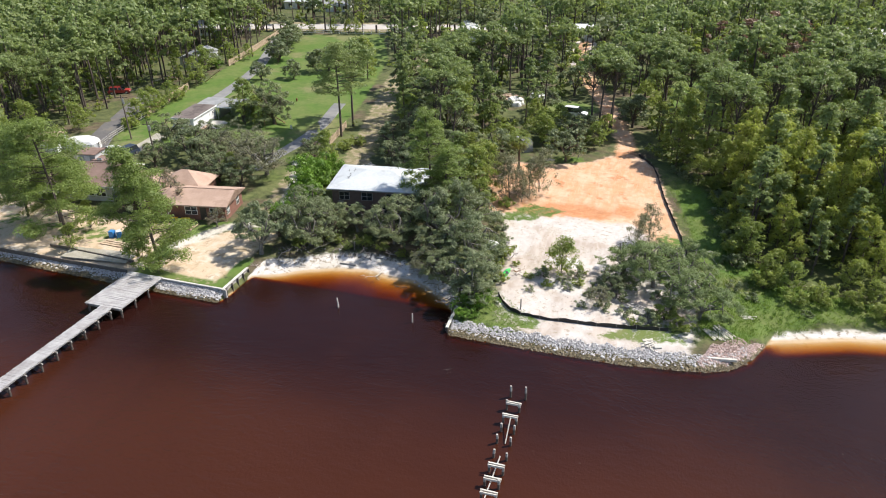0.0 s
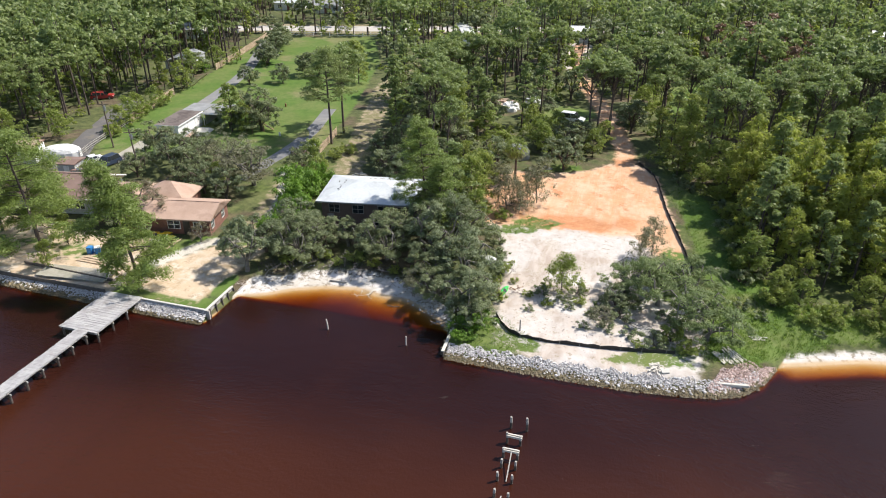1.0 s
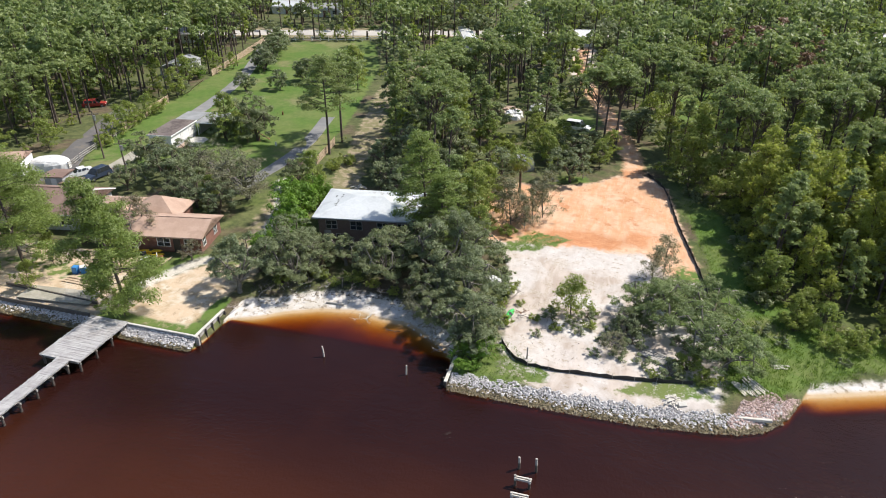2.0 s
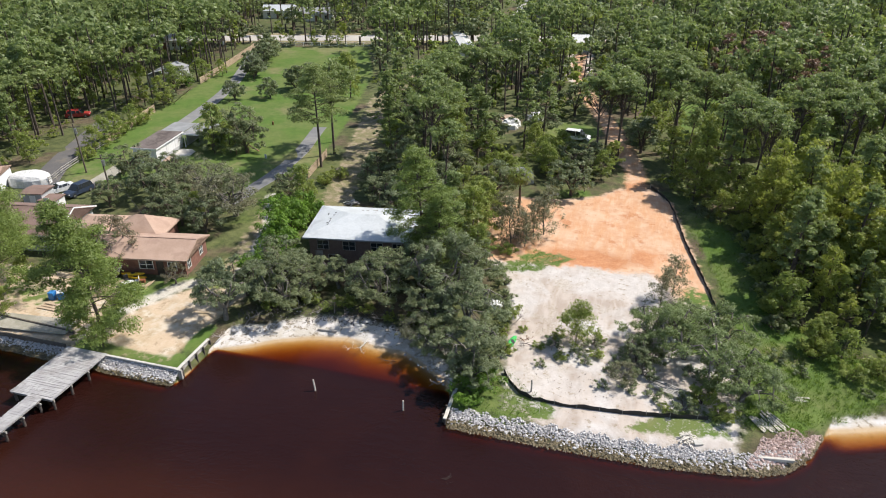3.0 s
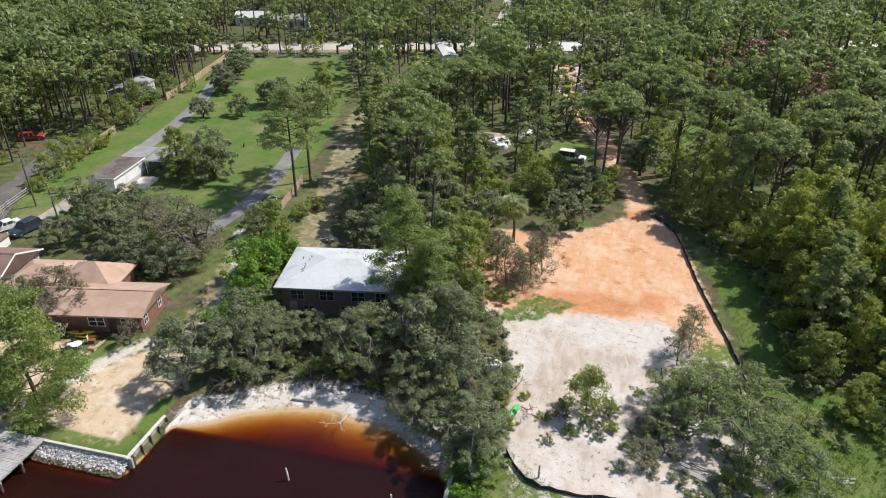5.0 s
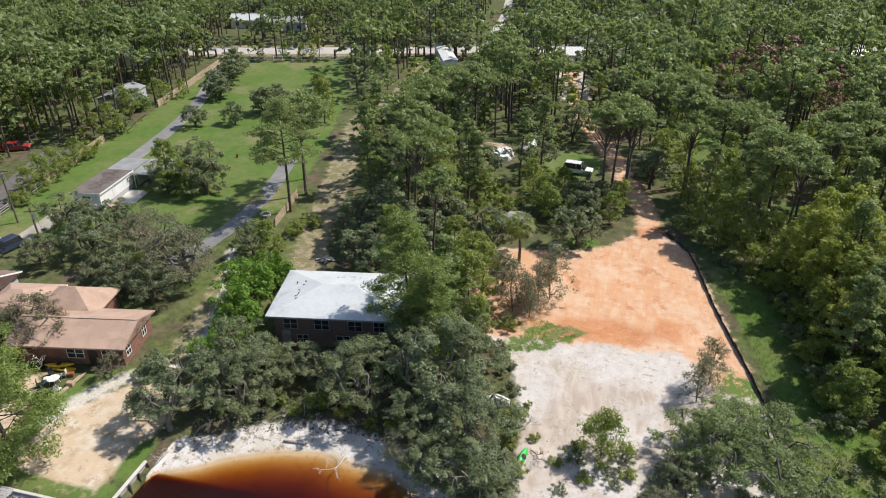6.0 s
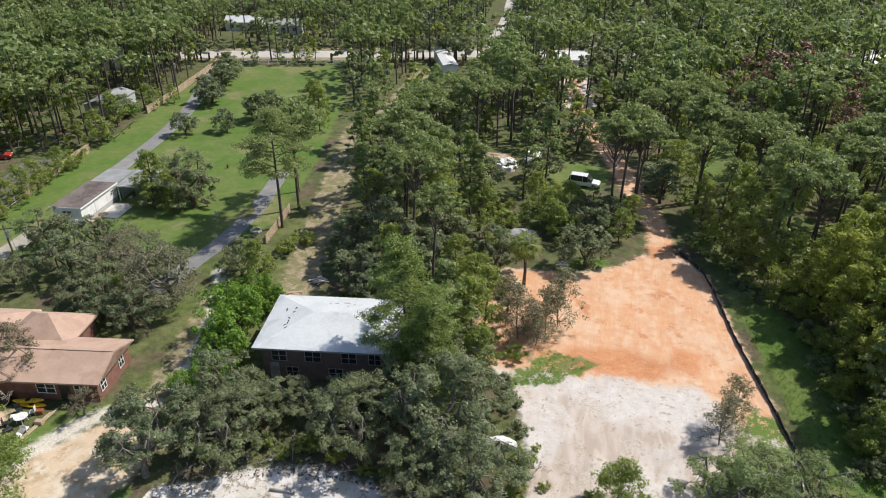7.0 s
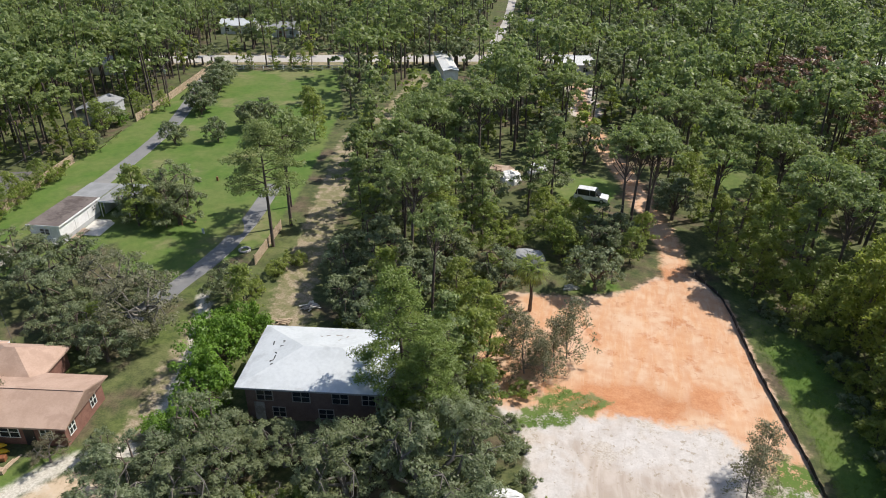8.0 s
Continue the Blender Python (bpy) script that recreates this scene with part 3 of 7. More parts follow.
def bunches(rng, C, Q, k, share=0.42):
    """Breaks each lobe of a crown into smaller bunches over its upper and outer side."""
    n = len(C) * k
    d = rng.normal(size=(n, 3))
    d[:, 2] = np.abs(d[:, 2]) * np.where(rng.rand(n) < 0.8, 1, -0.7)
    d /= np.linalg.norm(d, axis=1, keepdims=True)
    c, q = np.repeat(C, k, 0), np.repeat(Q, k, 0)
    return c + d * q * rng.uniform(0.35, 0.95, (n, 1)), q * share * rng.uniform(0.6, 1.3, (n, 1))


def cloud(rng, C, Q, count, size, aspect, lift=0.5, loose=0.4, shell=0.25, up=0.84):
    """Leaves over bunches: mostly on the outside of each, facing outwards and up."""
    w = Q[:, 0] ** 2
    k = np.repeat(np.arange(len(C)), np.maximum(2, count * w / w.sum()).astype(int))
    n = len(k)
    d = rng.normal(size=(n, 3))
    d[:, 2] = np.abs(d[:, 2]) * np.where(rng.rand(n) < up, 1, -0.8)
    d /= np.linalg.norm(d, axis=1, keepdims=True)
    P = C[k] + d * Q[k] * (shell + (1.2 - shell) * np.sqrt(rng.rand(n, 1)))
    N = d + rng.normal(size=(n, 3)) * loose + np.array([0, 0, lift])
    return leaves(rng, P, N, size, aspect)


def limb(s, a, b, r0, r1, rng, bend=0.12, n=5):
    a, b = Vector(a), Vector(b)
    m = (a + b) / 2 + Vector(rng.normal(size=3) * (b - a).length * bend)
    s.tube([a, m, b], [r0, (r0 + r1) / 2, r1], n, caps=False)


def oak(seed, H, R, count, size, lobes=26, bare=0.28, lean=(0, 0), flat=0.5, big=1.0, k=7, aspect=0.5):
    """A live oak: short forked trunk, crooked limbs and a broad broken crown."""
    rng = np.random.RandomState(seed)
    wood = Shape()
    fork = Vector((lean[0] * 0.3, lean[1] * 0.3, H * bare))
    wood.tube([(0, 0, -0.3), (0.05, 0, H * bare * 0.5), fork], [0.045 * H, 0.035 * H, 0.032 * H], 8, caps=False)
    main = []
    for i in range(6):
        a = 2 * math.pi * (i + rng.uniform(-0.3, 0.3)) / 6
        e = Vector((lean[0] * 0.7 + R * 0.5 * math.cos(a), lean[1] * 0.7 + R * 0.5 * math.sin(a), H * rng.uniform(0.5, 0.72)))
        limb(wood, fork, e, 0.02 * H, 0.010 * H, rng)
        main.append(e)
    C, Q = [], []
    reach = rng.uniform(0.65, 1.22, 7)
    for i in range(lobes):
        a = i * 2.4 + rng.uniform(-0.5, 0.5)
        u = math.sqrt((i + rng.rand()) / lobes)
        f = a / 2 / math.pi % 1 * 7
        far = reach[int(f) % 7] * (1 - f % 1) + reach[int(f + 1) % 7] * (f % 1)
        rr = R * 0.88 * u * far
        top, low = 1 - flat * u * u, bare * (0.75 + 0.2 * u)
        zz = H * (low + (0.93 * top - low) * rng.rand() ** 0.5)
        c = Vector((lean[0] + rr * math.cos(a), lean[1] + rr * math.sin(a), zz))
        C.append(c)
        q = R * rng.uniform(0.15, 0.29) * big
        Q.append((q, q * rng.uniform(0.8, 1.2), q * rng.uniform(0.5, 0.75)))
        near = min(main, key=lambda e: (e - c).length)
        limb(wood, near, c, 0.0075 * H, 0.0025 * H, rng, 0.15, 4)
        for _ in range(2 if size < 0.2 else 0):
            limb(wood, c, c + Vector(rng.normal(size=3)) * q * 0.7, 0.003 * H, 0.001 * H, rng, 0.15, 3)
    C, Q = bunches(rng, np.array(C), np.array(Q), k)
    V, F = cloud(rng, C, Q, count, size, aspect)
    return wood, V, F


def pine(seed, H, R, count, size, base=0.5, umbrella=0.5, lobes=26, dome=False, tier=0.5, lean=None, k=6, big=1.0):
    """A tall pine: bare straight trunk, whorled limbs, rounded cushions of needles in tiers or in one dome."""
    rng = np.random.RandomState(seed)
    wood = Shape()
    lx, ly = rng.uniform(-0.05, 0.05, 2) * H if lean is None else lean
    way = lambda t: Vector((lx * t * t, ly * t * t, H * t))  # noqa: E731
    ts = [0, 0.25, 0.5, 0.75, 0.97]
    wood.tube([way(t) - Vector((0, 0, 0.3 if t == 0 else 0)) for t in ts], [0.0135 * H * (1 - 0.75 * t) + 0.02 for t in ts], 6, caps=False)
    C, Q = [], []
    for i in range(lobes):
        f = (i + rng.rand()) / lobes
        a = i * 2.4 + rng.uniform(-0.6, 0.6)
        if dome:
            u = math.sqrt((i + rng.rand()) / lobes)
            reach = R * u * rng.uniform(0.7, 1.12)
            p = way(base + (0.82 - base) * rng.rand())
            c = way(0.76) + Vector((reach * math.cos(a), reach * math.sin(a), H * 0.22 * math.sqrt(max(0.0, 1 - u * u * 0.95)) * rng.uniform(0.45, 1.0)))
            q = R * rng.uniform(0.22, 0.36) * big
            Q.append((q, q, q * rng.uniform(0.45, 0.65)))
        else:
            p = way(base + (1 - base) * f)
            reach = R * ((1 - umbrella) * (1.05 - f) + umbrella * math.sin(math.pi * min(1, 0.25 + 0.72 * f))) * rng.uniform(0.4, 1.1)
            c = p + Vector((reach * math.cos(a), reach * math.sin(a), H * rng.uniform(0.0, 0.05)))
            q = R * rng.uniform(0.2, 0.36) * big
            Q.append((q, q, q * tier * rng.uniform(0.8, 1.2)))
        C.append(c)
        limb(wood, p, c, 0.0045 * H, 0.0015 * H, rng, 0.06, 3)
    C.append(way(0.97))
    Q.append((R * 0.3, R * 0.3, R * 0.25))
    C, Q = bunches(rng, np.array(C), np.array(Q), k)
    V, F = cloud(rng, C, Q, count, size, 0.46, 0.35, 0.45)
    return wood, V, F


def hardwood(seed, H, R, count, size, lobes=26, k=6, aspect=0.5):
    """A slender young broadleaf tree with a tall ragged crown."""
    rng = np.random.RandomState(seed)
    wood = Shape()
    wood.tube([(0, 0, -0.3), (rng.uniform(-0.3, 0.3), rng.uniform(-0.3, 0.3), H * 0.5), (0, 0, H * 0.93)], [0.014 * H, 0.009 * H, 0.003 * H], 5, caps=False)
    C, Q = [], []
    for i in range(lobes):
        f = ((i + rng.rand()) / lobes) ** 0.85
        z = H * (0.14 + 0.82 * f)
        rr = R * math.sin(math.pi * (0.26 + 0.70 * f)) * math.sqrt(rng.rand()) * rng.uniform(0.75, 1.1)
        a = i * 2.4 + rng.uniform(-0.7, 0.7)
        c = Vector((rr * math.cos(a), rr * math.sin(a), z))
        limb(wood, (0, 0, max(H * 0.1, z - 0.9 * rr - 0.3)), c, 0.004 * H, 0.0015 * H, rng, 0.08, 3)
        q = R * rng.uniform(0.22, 0.40)
        C.append(c)
        Q.append((q, q, q * rng.uniform(0.7, 1.1)))
    C, Q = bunches(rng, np.array(C), np.array(Q), k)
    V, F = cloud(rng, C, Q, count, size, aspect, 0.45, 0.5)
    return wood, V, F


def bush(seed, H, R, count, size, lobes=12, k=5):
    rng = np.random.RandomState(seed)
    wood = Shape()
    C, Q = [], []
    for i in range(lobes):
        a, u = rng.uniform(0, 2 * math.pi), math.sqrt(rng.rand())
        c = Vector((R * 0.8 * u * math.cos(a), R * 0.8 * u * math.sin(a), H * rng.uniform(0.2, 0.85) * (1 - 0.45 * u * u)))
        limb(wood, (0.1 * math.cos(a), 0.1 * math.sin(a), -0.1), c, 0.05, 0.015, rng, 0.1, 3)
        q = R * rng.uniform(0.25, 0.42)
        C.append(c)
        Q.append((q, q, q * 0.8))
    C, Q = bunches(rng, np.array(C), np.array(Q), k)
    V, F = cloud(rng, C, Q, count, size, 0.5)
    return wood, V, F


def tree_thing(name, made, leaf, bark, label, category="tree", tint=0.0):
    """A tree to copy: trunk and crown under one base."""
    wood, V, F = made
    root = thing(name, label, category)
    part("trunk", wood, bark, root, smooth=True)
    me = grid_mesh("crown", V, F, [leaf], {"tint": np.full(len(V), tint)}, smooth=False)
    crown = new("crown", me)
    crown.parent = root
    return root


PROTO = {}


def proto(key, *args, **kw):
    PROTO[key] = tree_thing(*args, **kw)


OAK = "grey-green live oak with crooked limbs"
proto("oakA", "oak_tree", oak(11, 8.6, 5.2, 11500, 0.15, 36, 0.18), M["oak_leaf"], M["pale_bark"], OAK + " on the shore")
proto("oakB", "oak_tree", oak(12, 9.0, 5.0, 11000, 0.15, 34, 0.2, (0.8, -0.6)), M["oak_leaf"], M["pale_bark"], OAK + " and an uneven crown")
proto("oakC", "oak_tree", oak(13, 7.4, 4.4, 7200, 0.162, 32, 0.14), M["oak_leaf"], M["bark"], "dense dark live oak in the yard")
proto("oakD", "oak_tree", oak(14, 8.0, 4.8, 5600, 0.135, 30, 0.25, (-1.2, -0.8), k=9), M["grey_leaf"], M["pale_bark"], "thin-leaved oak with bare pale limbs")
proto("oakE", "oak_tree", oak(15, 8.2, 5.0, 3600, 0.26, 30, 0.12), M["oak_leaf"], M["bark"], "round dark oak among pines")
proto("oakF", "oak_tree", oak(16, 9.2, 4.4, 3200, 0.26, 28, 0.15), M["oak_leaf"], M["bark"], "tall dark oak among pines")
proto("oakG", "oak_tree", oak(18, 7.6, 5.0, 7600, 0.135, 28, 0.2, (0.6, -0.8), 0.55, 0.9, 8), M["lot_oak_leaf"], M["pale_bark"], "light green spreading oak on the sand lot")
proto("pineA", "pine_tree", pine(21, 17.0, 4.6, 24000, 0.14, 0.2, 0.5, 52, k=10), M["shore_pine_leaf"], M["pine_bark"], "tall green pine with a full rounded crown")
proto("pineB", "pine_tree", pine(22, 15.5, 4.5, 4000, 0.245, 0.5, 0.7, 32, True), M["pine_leaf"], M["pine_bark"], "umbrella-crowned slash pine with a bare trunk")
proto("pineC", "pine_tree", pine(23, 17.0, 3.7, 3100, 0.245, 0.5, 0.45, 26, True), M["pine_leaf"], M["pine_bark"], "slim slash pine with a long bare trunk")
proto("pineD", "pine_tree", pine(24, 13.5, 2.9, 2700, 0.24, 0.36, 0.35, 26), M["pine_leaf"], M["pine_bark"], "young pine with a pointed crown")
proto("pineE", "pine_tree", pine(25, 14.4, 5.2, 34000, 0.145, 0.08, 0.5, 44, tier=0.62, lean=(-2.6, 0.6), k=14, big=1.08), M["shore_pine_leaf"], M["pine_bark"], "leaning bright green shore pine with needles down to the ground")
proto("pineF", "pine_tree", pine(26, 15.0, 6.2, 34000, 0.145, 0.2, 0.8, 44, tier=0.5, lean=(-1.6, 0.3), k=14, big=1.0), M["shore_pine_leaf"], M["pine_bark"], "broad open shore pine with flat tiers of needles")
proto("pineG", "pine_tree", pine(27, 16.5, 5.0, 18000, 0.145, 0.46, 0.85, 34, tier=0.5, k=10, big=1.15), M["pine_leaf"], M["pine_bark"], "tall umbrella pine standing alone beside the lane")
proto("hardA", "broadleaf_tree", hardwood(31, 11.5, 3.0, 3200, 0.21, 36), M["hard_leaf"], M["bark"], "slender broadleaf tree with ragged yellow-green crown")
proto("hardB", "broadleaf_tree", hardwood(32, 9.5, 2.7, 2700, 0.21, 32), M["hard_leaf"], M["bark"], "young broadleaf tree in a thicket")
proto("thickA", "broadleaf_tree", hardwood(34, 11.5, 2.9, 3200, 0.195, 34), M["thicket_leaf"], M["bark"], "sunlit yellow-green broadleaf tree in the bank thicket")
proto("thickB", "broadleaf_tree", hardwood(35, 9.5, 2.7, 2700, 0.195, 30), M["thicket_leaf"], M["bark"], "young yellow-green broadleaf tree in the bank thicket")
proto("hardC", "broadleaf_tree", hardwood(33, 7.0, 2.8, 2600, 0.195, 28), M["hard_leaf"], M["bark"], "low bushy broadleaf tree")
proto("drab", "oak_tree", oak(17, 7.2, 4.2, 5600, 0.12, 32, 0.2, k=8), M["drab_leaf"], M["pale_bark"], "drab brown-green oak beside the brick house")
proto("sapling", "sapling", hardwood(41, 5.0, 2.6, 5200, 0.115, 26), M["hard_leaf"], M["bark"], "young green tree standing alone on white sand")
proto("lawnA", "lawn_tree", oak(42, 4.6, 2.7, 3800, 0.17, 24, 0.08, (0, 0), 0.45, 1.3), M["oak_leaf"], M["bark"], "small round tree on the mown lawn")
proto("vine", "vine_thicket", bush(51, 4.6, 3.0, 6000, 0.14, 22, 7), M["vine_leaf"], M["bark"], "bright green vine-covered thicket", "bush")
proto("bushA", "bush", bush(52, 2.4, 1.9, 1800, 0.13, 12), M["hard_leaf"], M["bark"], "green rounded leafy shrub on sandy ground", "bush")
proto("bushB", "bush", bush(53, 1.7, 1.6, 1300, 0.12, 10), M["oak_leaf"], M["bark"], "dark green low leafy shrub", "bush")
proto("bushC", "bush", bush(54, 2.2, 2.4, 2600, 0.13, 14), M["vine_leaf"], M["bark"], "bright green leafy waterside shrub", "bush")
proto("scrag", "scraggly_tree", hardwood(55, 6.4, 2.8, 3600, 0.115, 40, 4), M["grey_leaf"], M["pale_bark"], "scraggly sparse tree at the edge of the clay")
proto("brownA", "dying_pine", pine(56, 14, 3.2, 2400, 0.22, 0.45, 0.5, 24), M["brown_leaf"], M["bark"], "dying pine with rust-brown needles")
USED = {}
SPREAD = []


def plant(key, x, y, turn=None, size=1.0, tall=1.0, sink=0.0):
    """Stands one of the trees at a place; the first takes the original."""
    rng = random.Random(int(x * 37 + y * 911))
    turn = rng.uniform(0, 360) if turn is None else turn
    m = pose(x, y, spot(x, y) - sink, rng.uniform(-2.5, 2.5), rng.uniform(-2.5, 2.5), turn)
    SPREAD.append((x, y))
    src = PROTO[key]
    if key not in USED:
        USED[key] = src
        ob = src
        ob.matrix_basis = m
    else:
        ob = copy_thing(src, m)
    ob.scale = (size, size, size * tall)
    return ob


# the shore oaks, from the west yard to the east bank
plant("pineE", -56.2, 63.4, 0, 1.0, 1.0)
plant("hardC", -55.2, 61.9, 20, 0.42)
plant("hardC", -57.8, 62.6, 90, 0.5)
plant("oakC", -66.5, 78.5, 30, 0.62)
plant("pineF", -74.4, 67.2, 0, 1.02, 1.0)
plant("pineF", -84.5, 70.5, 130, 0.9, 0.95)
plant("pineF", -78.6, 70.4, 220, 0.75, 0.85)
plant("hardC", -72.6, 69.8, 60, 0.6)
plant("oakC", -70.6, 76.8, 80, 0.75, 1.15)
plant("hardC", -63.4, 71.4, 10, 0.7)
plant("bushA", -65.6, 70.6, 40, 0.8)
plant("bushA", -62.0, 64.8, 40, 0.5)
plant("hardC", -70.2, 63.8, 0, 0.55)
plant("bushA", -78.0, 65.2, 0, 0.9)
plant("drab", -66.4, 78.4, 0, 1.0)
plant("drab", -69.8, 78.0, 200, 0.7)
plant("drab", -55.6, 75.4, 100, 0.42)
plant("oakB", -45.4, 70.2, 150, 0.85, 0.95)
plant("oakA", -40.4, 74.6, 20, 0.88, 0.9)
plant("oakC", -45.6, 75.4, 100, 0.85, 1.0)
plant("vine", -47.8, 80.6, 100, 0.8, 0.85)
plant("vine", -45.6, 78.2, 10, 0.6, 0.8)
plant("oakC", -42.6, 79.6, 40, 0.95, 1.0)
plant("oakB", -35.8, 80.0, 220, 0.66, 0.85)
plant("oakC", -31.6, 81.4, 100, 0.75, 0.9)
plant("oakC", -40.2, 80.6, 10, 0.6, 0.85)
plant("oakC", -38.8, 76.8, 90, 0.7, 0.85)
plant("oakA", -29.6, 78.2, 20, 0.9, 0.95)
plant("oakB", -23.6, 78.6, 60, 1.1, 1.05)
plant("oakA", -18.4, 75.2, 250, 0.95, 0.95)
plant("oakB", -22.2, 74.6, 190, 0.72, 0.85)
plant("oakA", -20.4, 71.0, 20, 0.66, 0.85)
plant("oakB", -15.6, 67.4, 330, 0.6, 0.8)
plant("oakD", -22.6, 73.0, 20, 0.6, 0.8)
plant("oakC", -51.6, 76.8, 0, 0.42)
plant("oakB", -16.4, 69.6, 300, 0.85, 0.9)
plant("oakC", -26.0, 84.0, 10, 1.0, 1.1)
plant("oakA", -20.2, 83.6, 90, 0.85)
plant("pineA", -27.4, 88.2, 0, 0.95, 0.95)
plant("pineA", -24.6, 85.2, 140, 0.8, 0.82)
plant("hardB", -21.6, 97.6, 10, 0.9)
plant("oakC", -21.6, 90.2, 10, 0.8)
plant("hardC", -23.4, 101.6, 10, 1.0)
plant("pineD", -24.0, 91.6, 120, 1.0, 0.85)
plant("hardB", -22.4, 93.6, 0, 1.0)
for x, y, s in ((-33.5, 76.2, 0.8), (-37.5, 75.8, 0.7), (-41.5, 73.8, 0.7), (-30.5, 75.8, 0.6), (-25.2, 75.2, 0.65), (-22.5, 74.4, 0.6), (-35.4, 75.2, 0.5), (-39.6, 74.4, 0.55), (-27.6, 75.4, 0.5)):
    plant("bushA", x, y, None, s)
plant("bushC", -15.4, 65.4, 0, 1.0)
plant("bushC", -13.8, 67.2, 90, 0.8)
plant("bushC", -15.9, 63.8, 200, 0.6)
plant("vine", -47.4, 86.2, 0, 1.2, 1.15)
plant("vine", -48.4, 91.0, 60, 1.2, 1.3)
plant("vine", -46.9, 95.6, 20, 0.8, 1.5)
plant("vine", -44.4, 80.6, 130, 0.8, 1.0)
plant("vine", -49.2, 95.0, 140, 1.1)
plant("vine", -45.8, 82.5, 220, 0.85, 0.8)
plant("hardB", -49.6, 98.8, 40, 0.8)
plant("sapling", -6.5, 76.2, 0, 1.0)
plant("bushB", -8.6, 75.4, 0, 0.7)
plant("bushB", -4.6, 76.6, 0, 0.8)
plant("oakG", 0.8, 78.4, 60, 0.82, 0.8)
plant("oakG", 4.6, 76.6, 190, 0.92, 0.9)
plant("oakG", 8.0, 74.2, 300, 1.0, 0.85)
plant("oakG", 9.8, 71.4, 20, 0.85, 0.8)
plant("scrag", 3.6, 88.7, 120, 0.8)
plant("scrag", 2.2, 85.8, 20, 0.75)
for key, x, y, q in (("hardB", 7.0, 118.2, 0.95), ("hardC", 10.2, 115.2, 0.9), ("hardB", 14.0, 112.4, 0.8), ("hardA", 8.2, 120.8, 1.0), ("pineD", 11.0, 118.4, 1.0), ("hardC", 6.2, 123.4, 1.0), ("hardC", 12.8, 115.8, 1.0), ("pineD", 5.6, 126.4, 0.9), ("hardC", 10.4, 110.8, 0.7), ("hardC", 15.4, 99.6, 0.8), ("bushB", 9.2, 112.0, 1.0), ("bushB", 13.0, 105.4, 1.1), ("bushB", 7.4, 114.6, 0.9),
                     ("oakC", -59.8, 88.6, 0.8), ("oakD", -58.6, 94.6, 1.15), ("oakC", -64.4, 89.6, 0.8), ("oakC", -68.0, 90.8, 0.7)):
    plant(key, x, y, None, q)
plant("oakG", 8.6, 79.2, 140, 0.85, 0.85)
plant("oakG", 5.0, 81.4, 250, 0.7, 0.85)
plant("bushB", 0.6, 72.8, 10, 1.1)
plant("oakC", -0.2, 74.8, 10, 0.5, 0.9)
plant("oakD", -1.2, 71.4, 10, 0.36, 0.9)
plant("bushB", -5.2, 73.2, 10, 0.5)
plant("bushB", -9.6, 71.6, 10, 0.45)
plant("bushB", -3.2, 69.8, 10, 0.5)
plant("bushB", 4.4, 68.6, 10, 1.0)
plant("bushA", 8.0, 68.0, 10, 0.8)
plant("bushA", 6.2, 70.0, 50, 0.9)
plant("bushB", 1.6, 75.6, 80, 1.0)
plant("bushB", -1.4, 74.0, 80, 0.8)
for x, y, q in ((-14.6, 79.2, 0.7), (-15.6, 83.0, 0.8), (-14.6, 76.0, 0.6), (-16.8, 86.4, 0.9), (-13.2, 72.6, 0.55), (-17.9, 89.4, 0.8), (-12.4, 77.0, 0.35), (-13.6, 81.2, 0.3)):
    plant("bushA" if q < 0.75 else "bushB", x, y, None, q)
for x, y, q in ((-7.6, 73.2, 0.5), (-10.4, 74.4, 0.45), (-6.2, 74.6, 0.6), (-4.4, 74.4, 0.55), (-2.6, 72.6, 0.6), (-0.6, 70.2, 0.7), (1.8, 69.6, 0.7), (2.6, 67.9, 0.45), (-8.4, 76.8, 0.5), (6.6, 72.6, 0.8), (0.8, 77.6, 0.8), (5.2, 74.2, 0.8), (-3.8, 77.4, 0.35)):
    plant("bushB" if q > 0.55 else "bushA", x, y, None, q, 0.8)
for x, y, q in ((-7.6, 131.6, 1.05), (-5.6, 131.0, 0.9), (-8.8, 129.4, 0.95), (-5.4, 134.6, 0.95)):
    plant("pineB" if q > 1 else "pineC", x, y, None, q)
for x, y, q in ((-9.6, 124.6, 0.8), (-7.4, 122.8, 0.7), (-11.8, 123.2, 0.9), (-10.4, 127.6, 0.9), (-6.2, 127.2, 0.75)):
    plant("oakC" if q > 0.75 else "hardC", x, y, None, q)
for x, y, q in ((-23.4, 117.0, 1.0), (-25.2, 113.8, 0.9), (-16.0, 121.0, 1.1), (-13.4, 123.6, 1.0), (-17.6, 124.6, 1.1), (-22.6, 123.6, 1.0), (-14.6, 128.2, 1.1), (-19.4, 129.4, 1.1), (-24.6, 128.6, 1.0), (-12.6, 133.6, 0.9), (-16.4, 135.4, 1.0)):
    plant("hardC" if q > 1.05 else "bushA", x, y, None, q * (0.8 if q > 1.05 else 1.3))
plant("scrag", -13.6, 100.6, 10, 1.05)
plant("scrag", -15.6, 96.4, 200, 0.8)
plant("scrag", -14.8, 99.2, 0, 0.9)
plant("scrag", -17.6, 97.2, 70, 1.0)
plant("scrag", -19.4, 99.6, 150, 0.95)
plant("bushA", -17.2, 93.6, 0, 0.8)
plant("bushA", -20.6, 95.4, 0, 0.9)
plant("hardC", -20.8, 90.0, 0, 0.8)
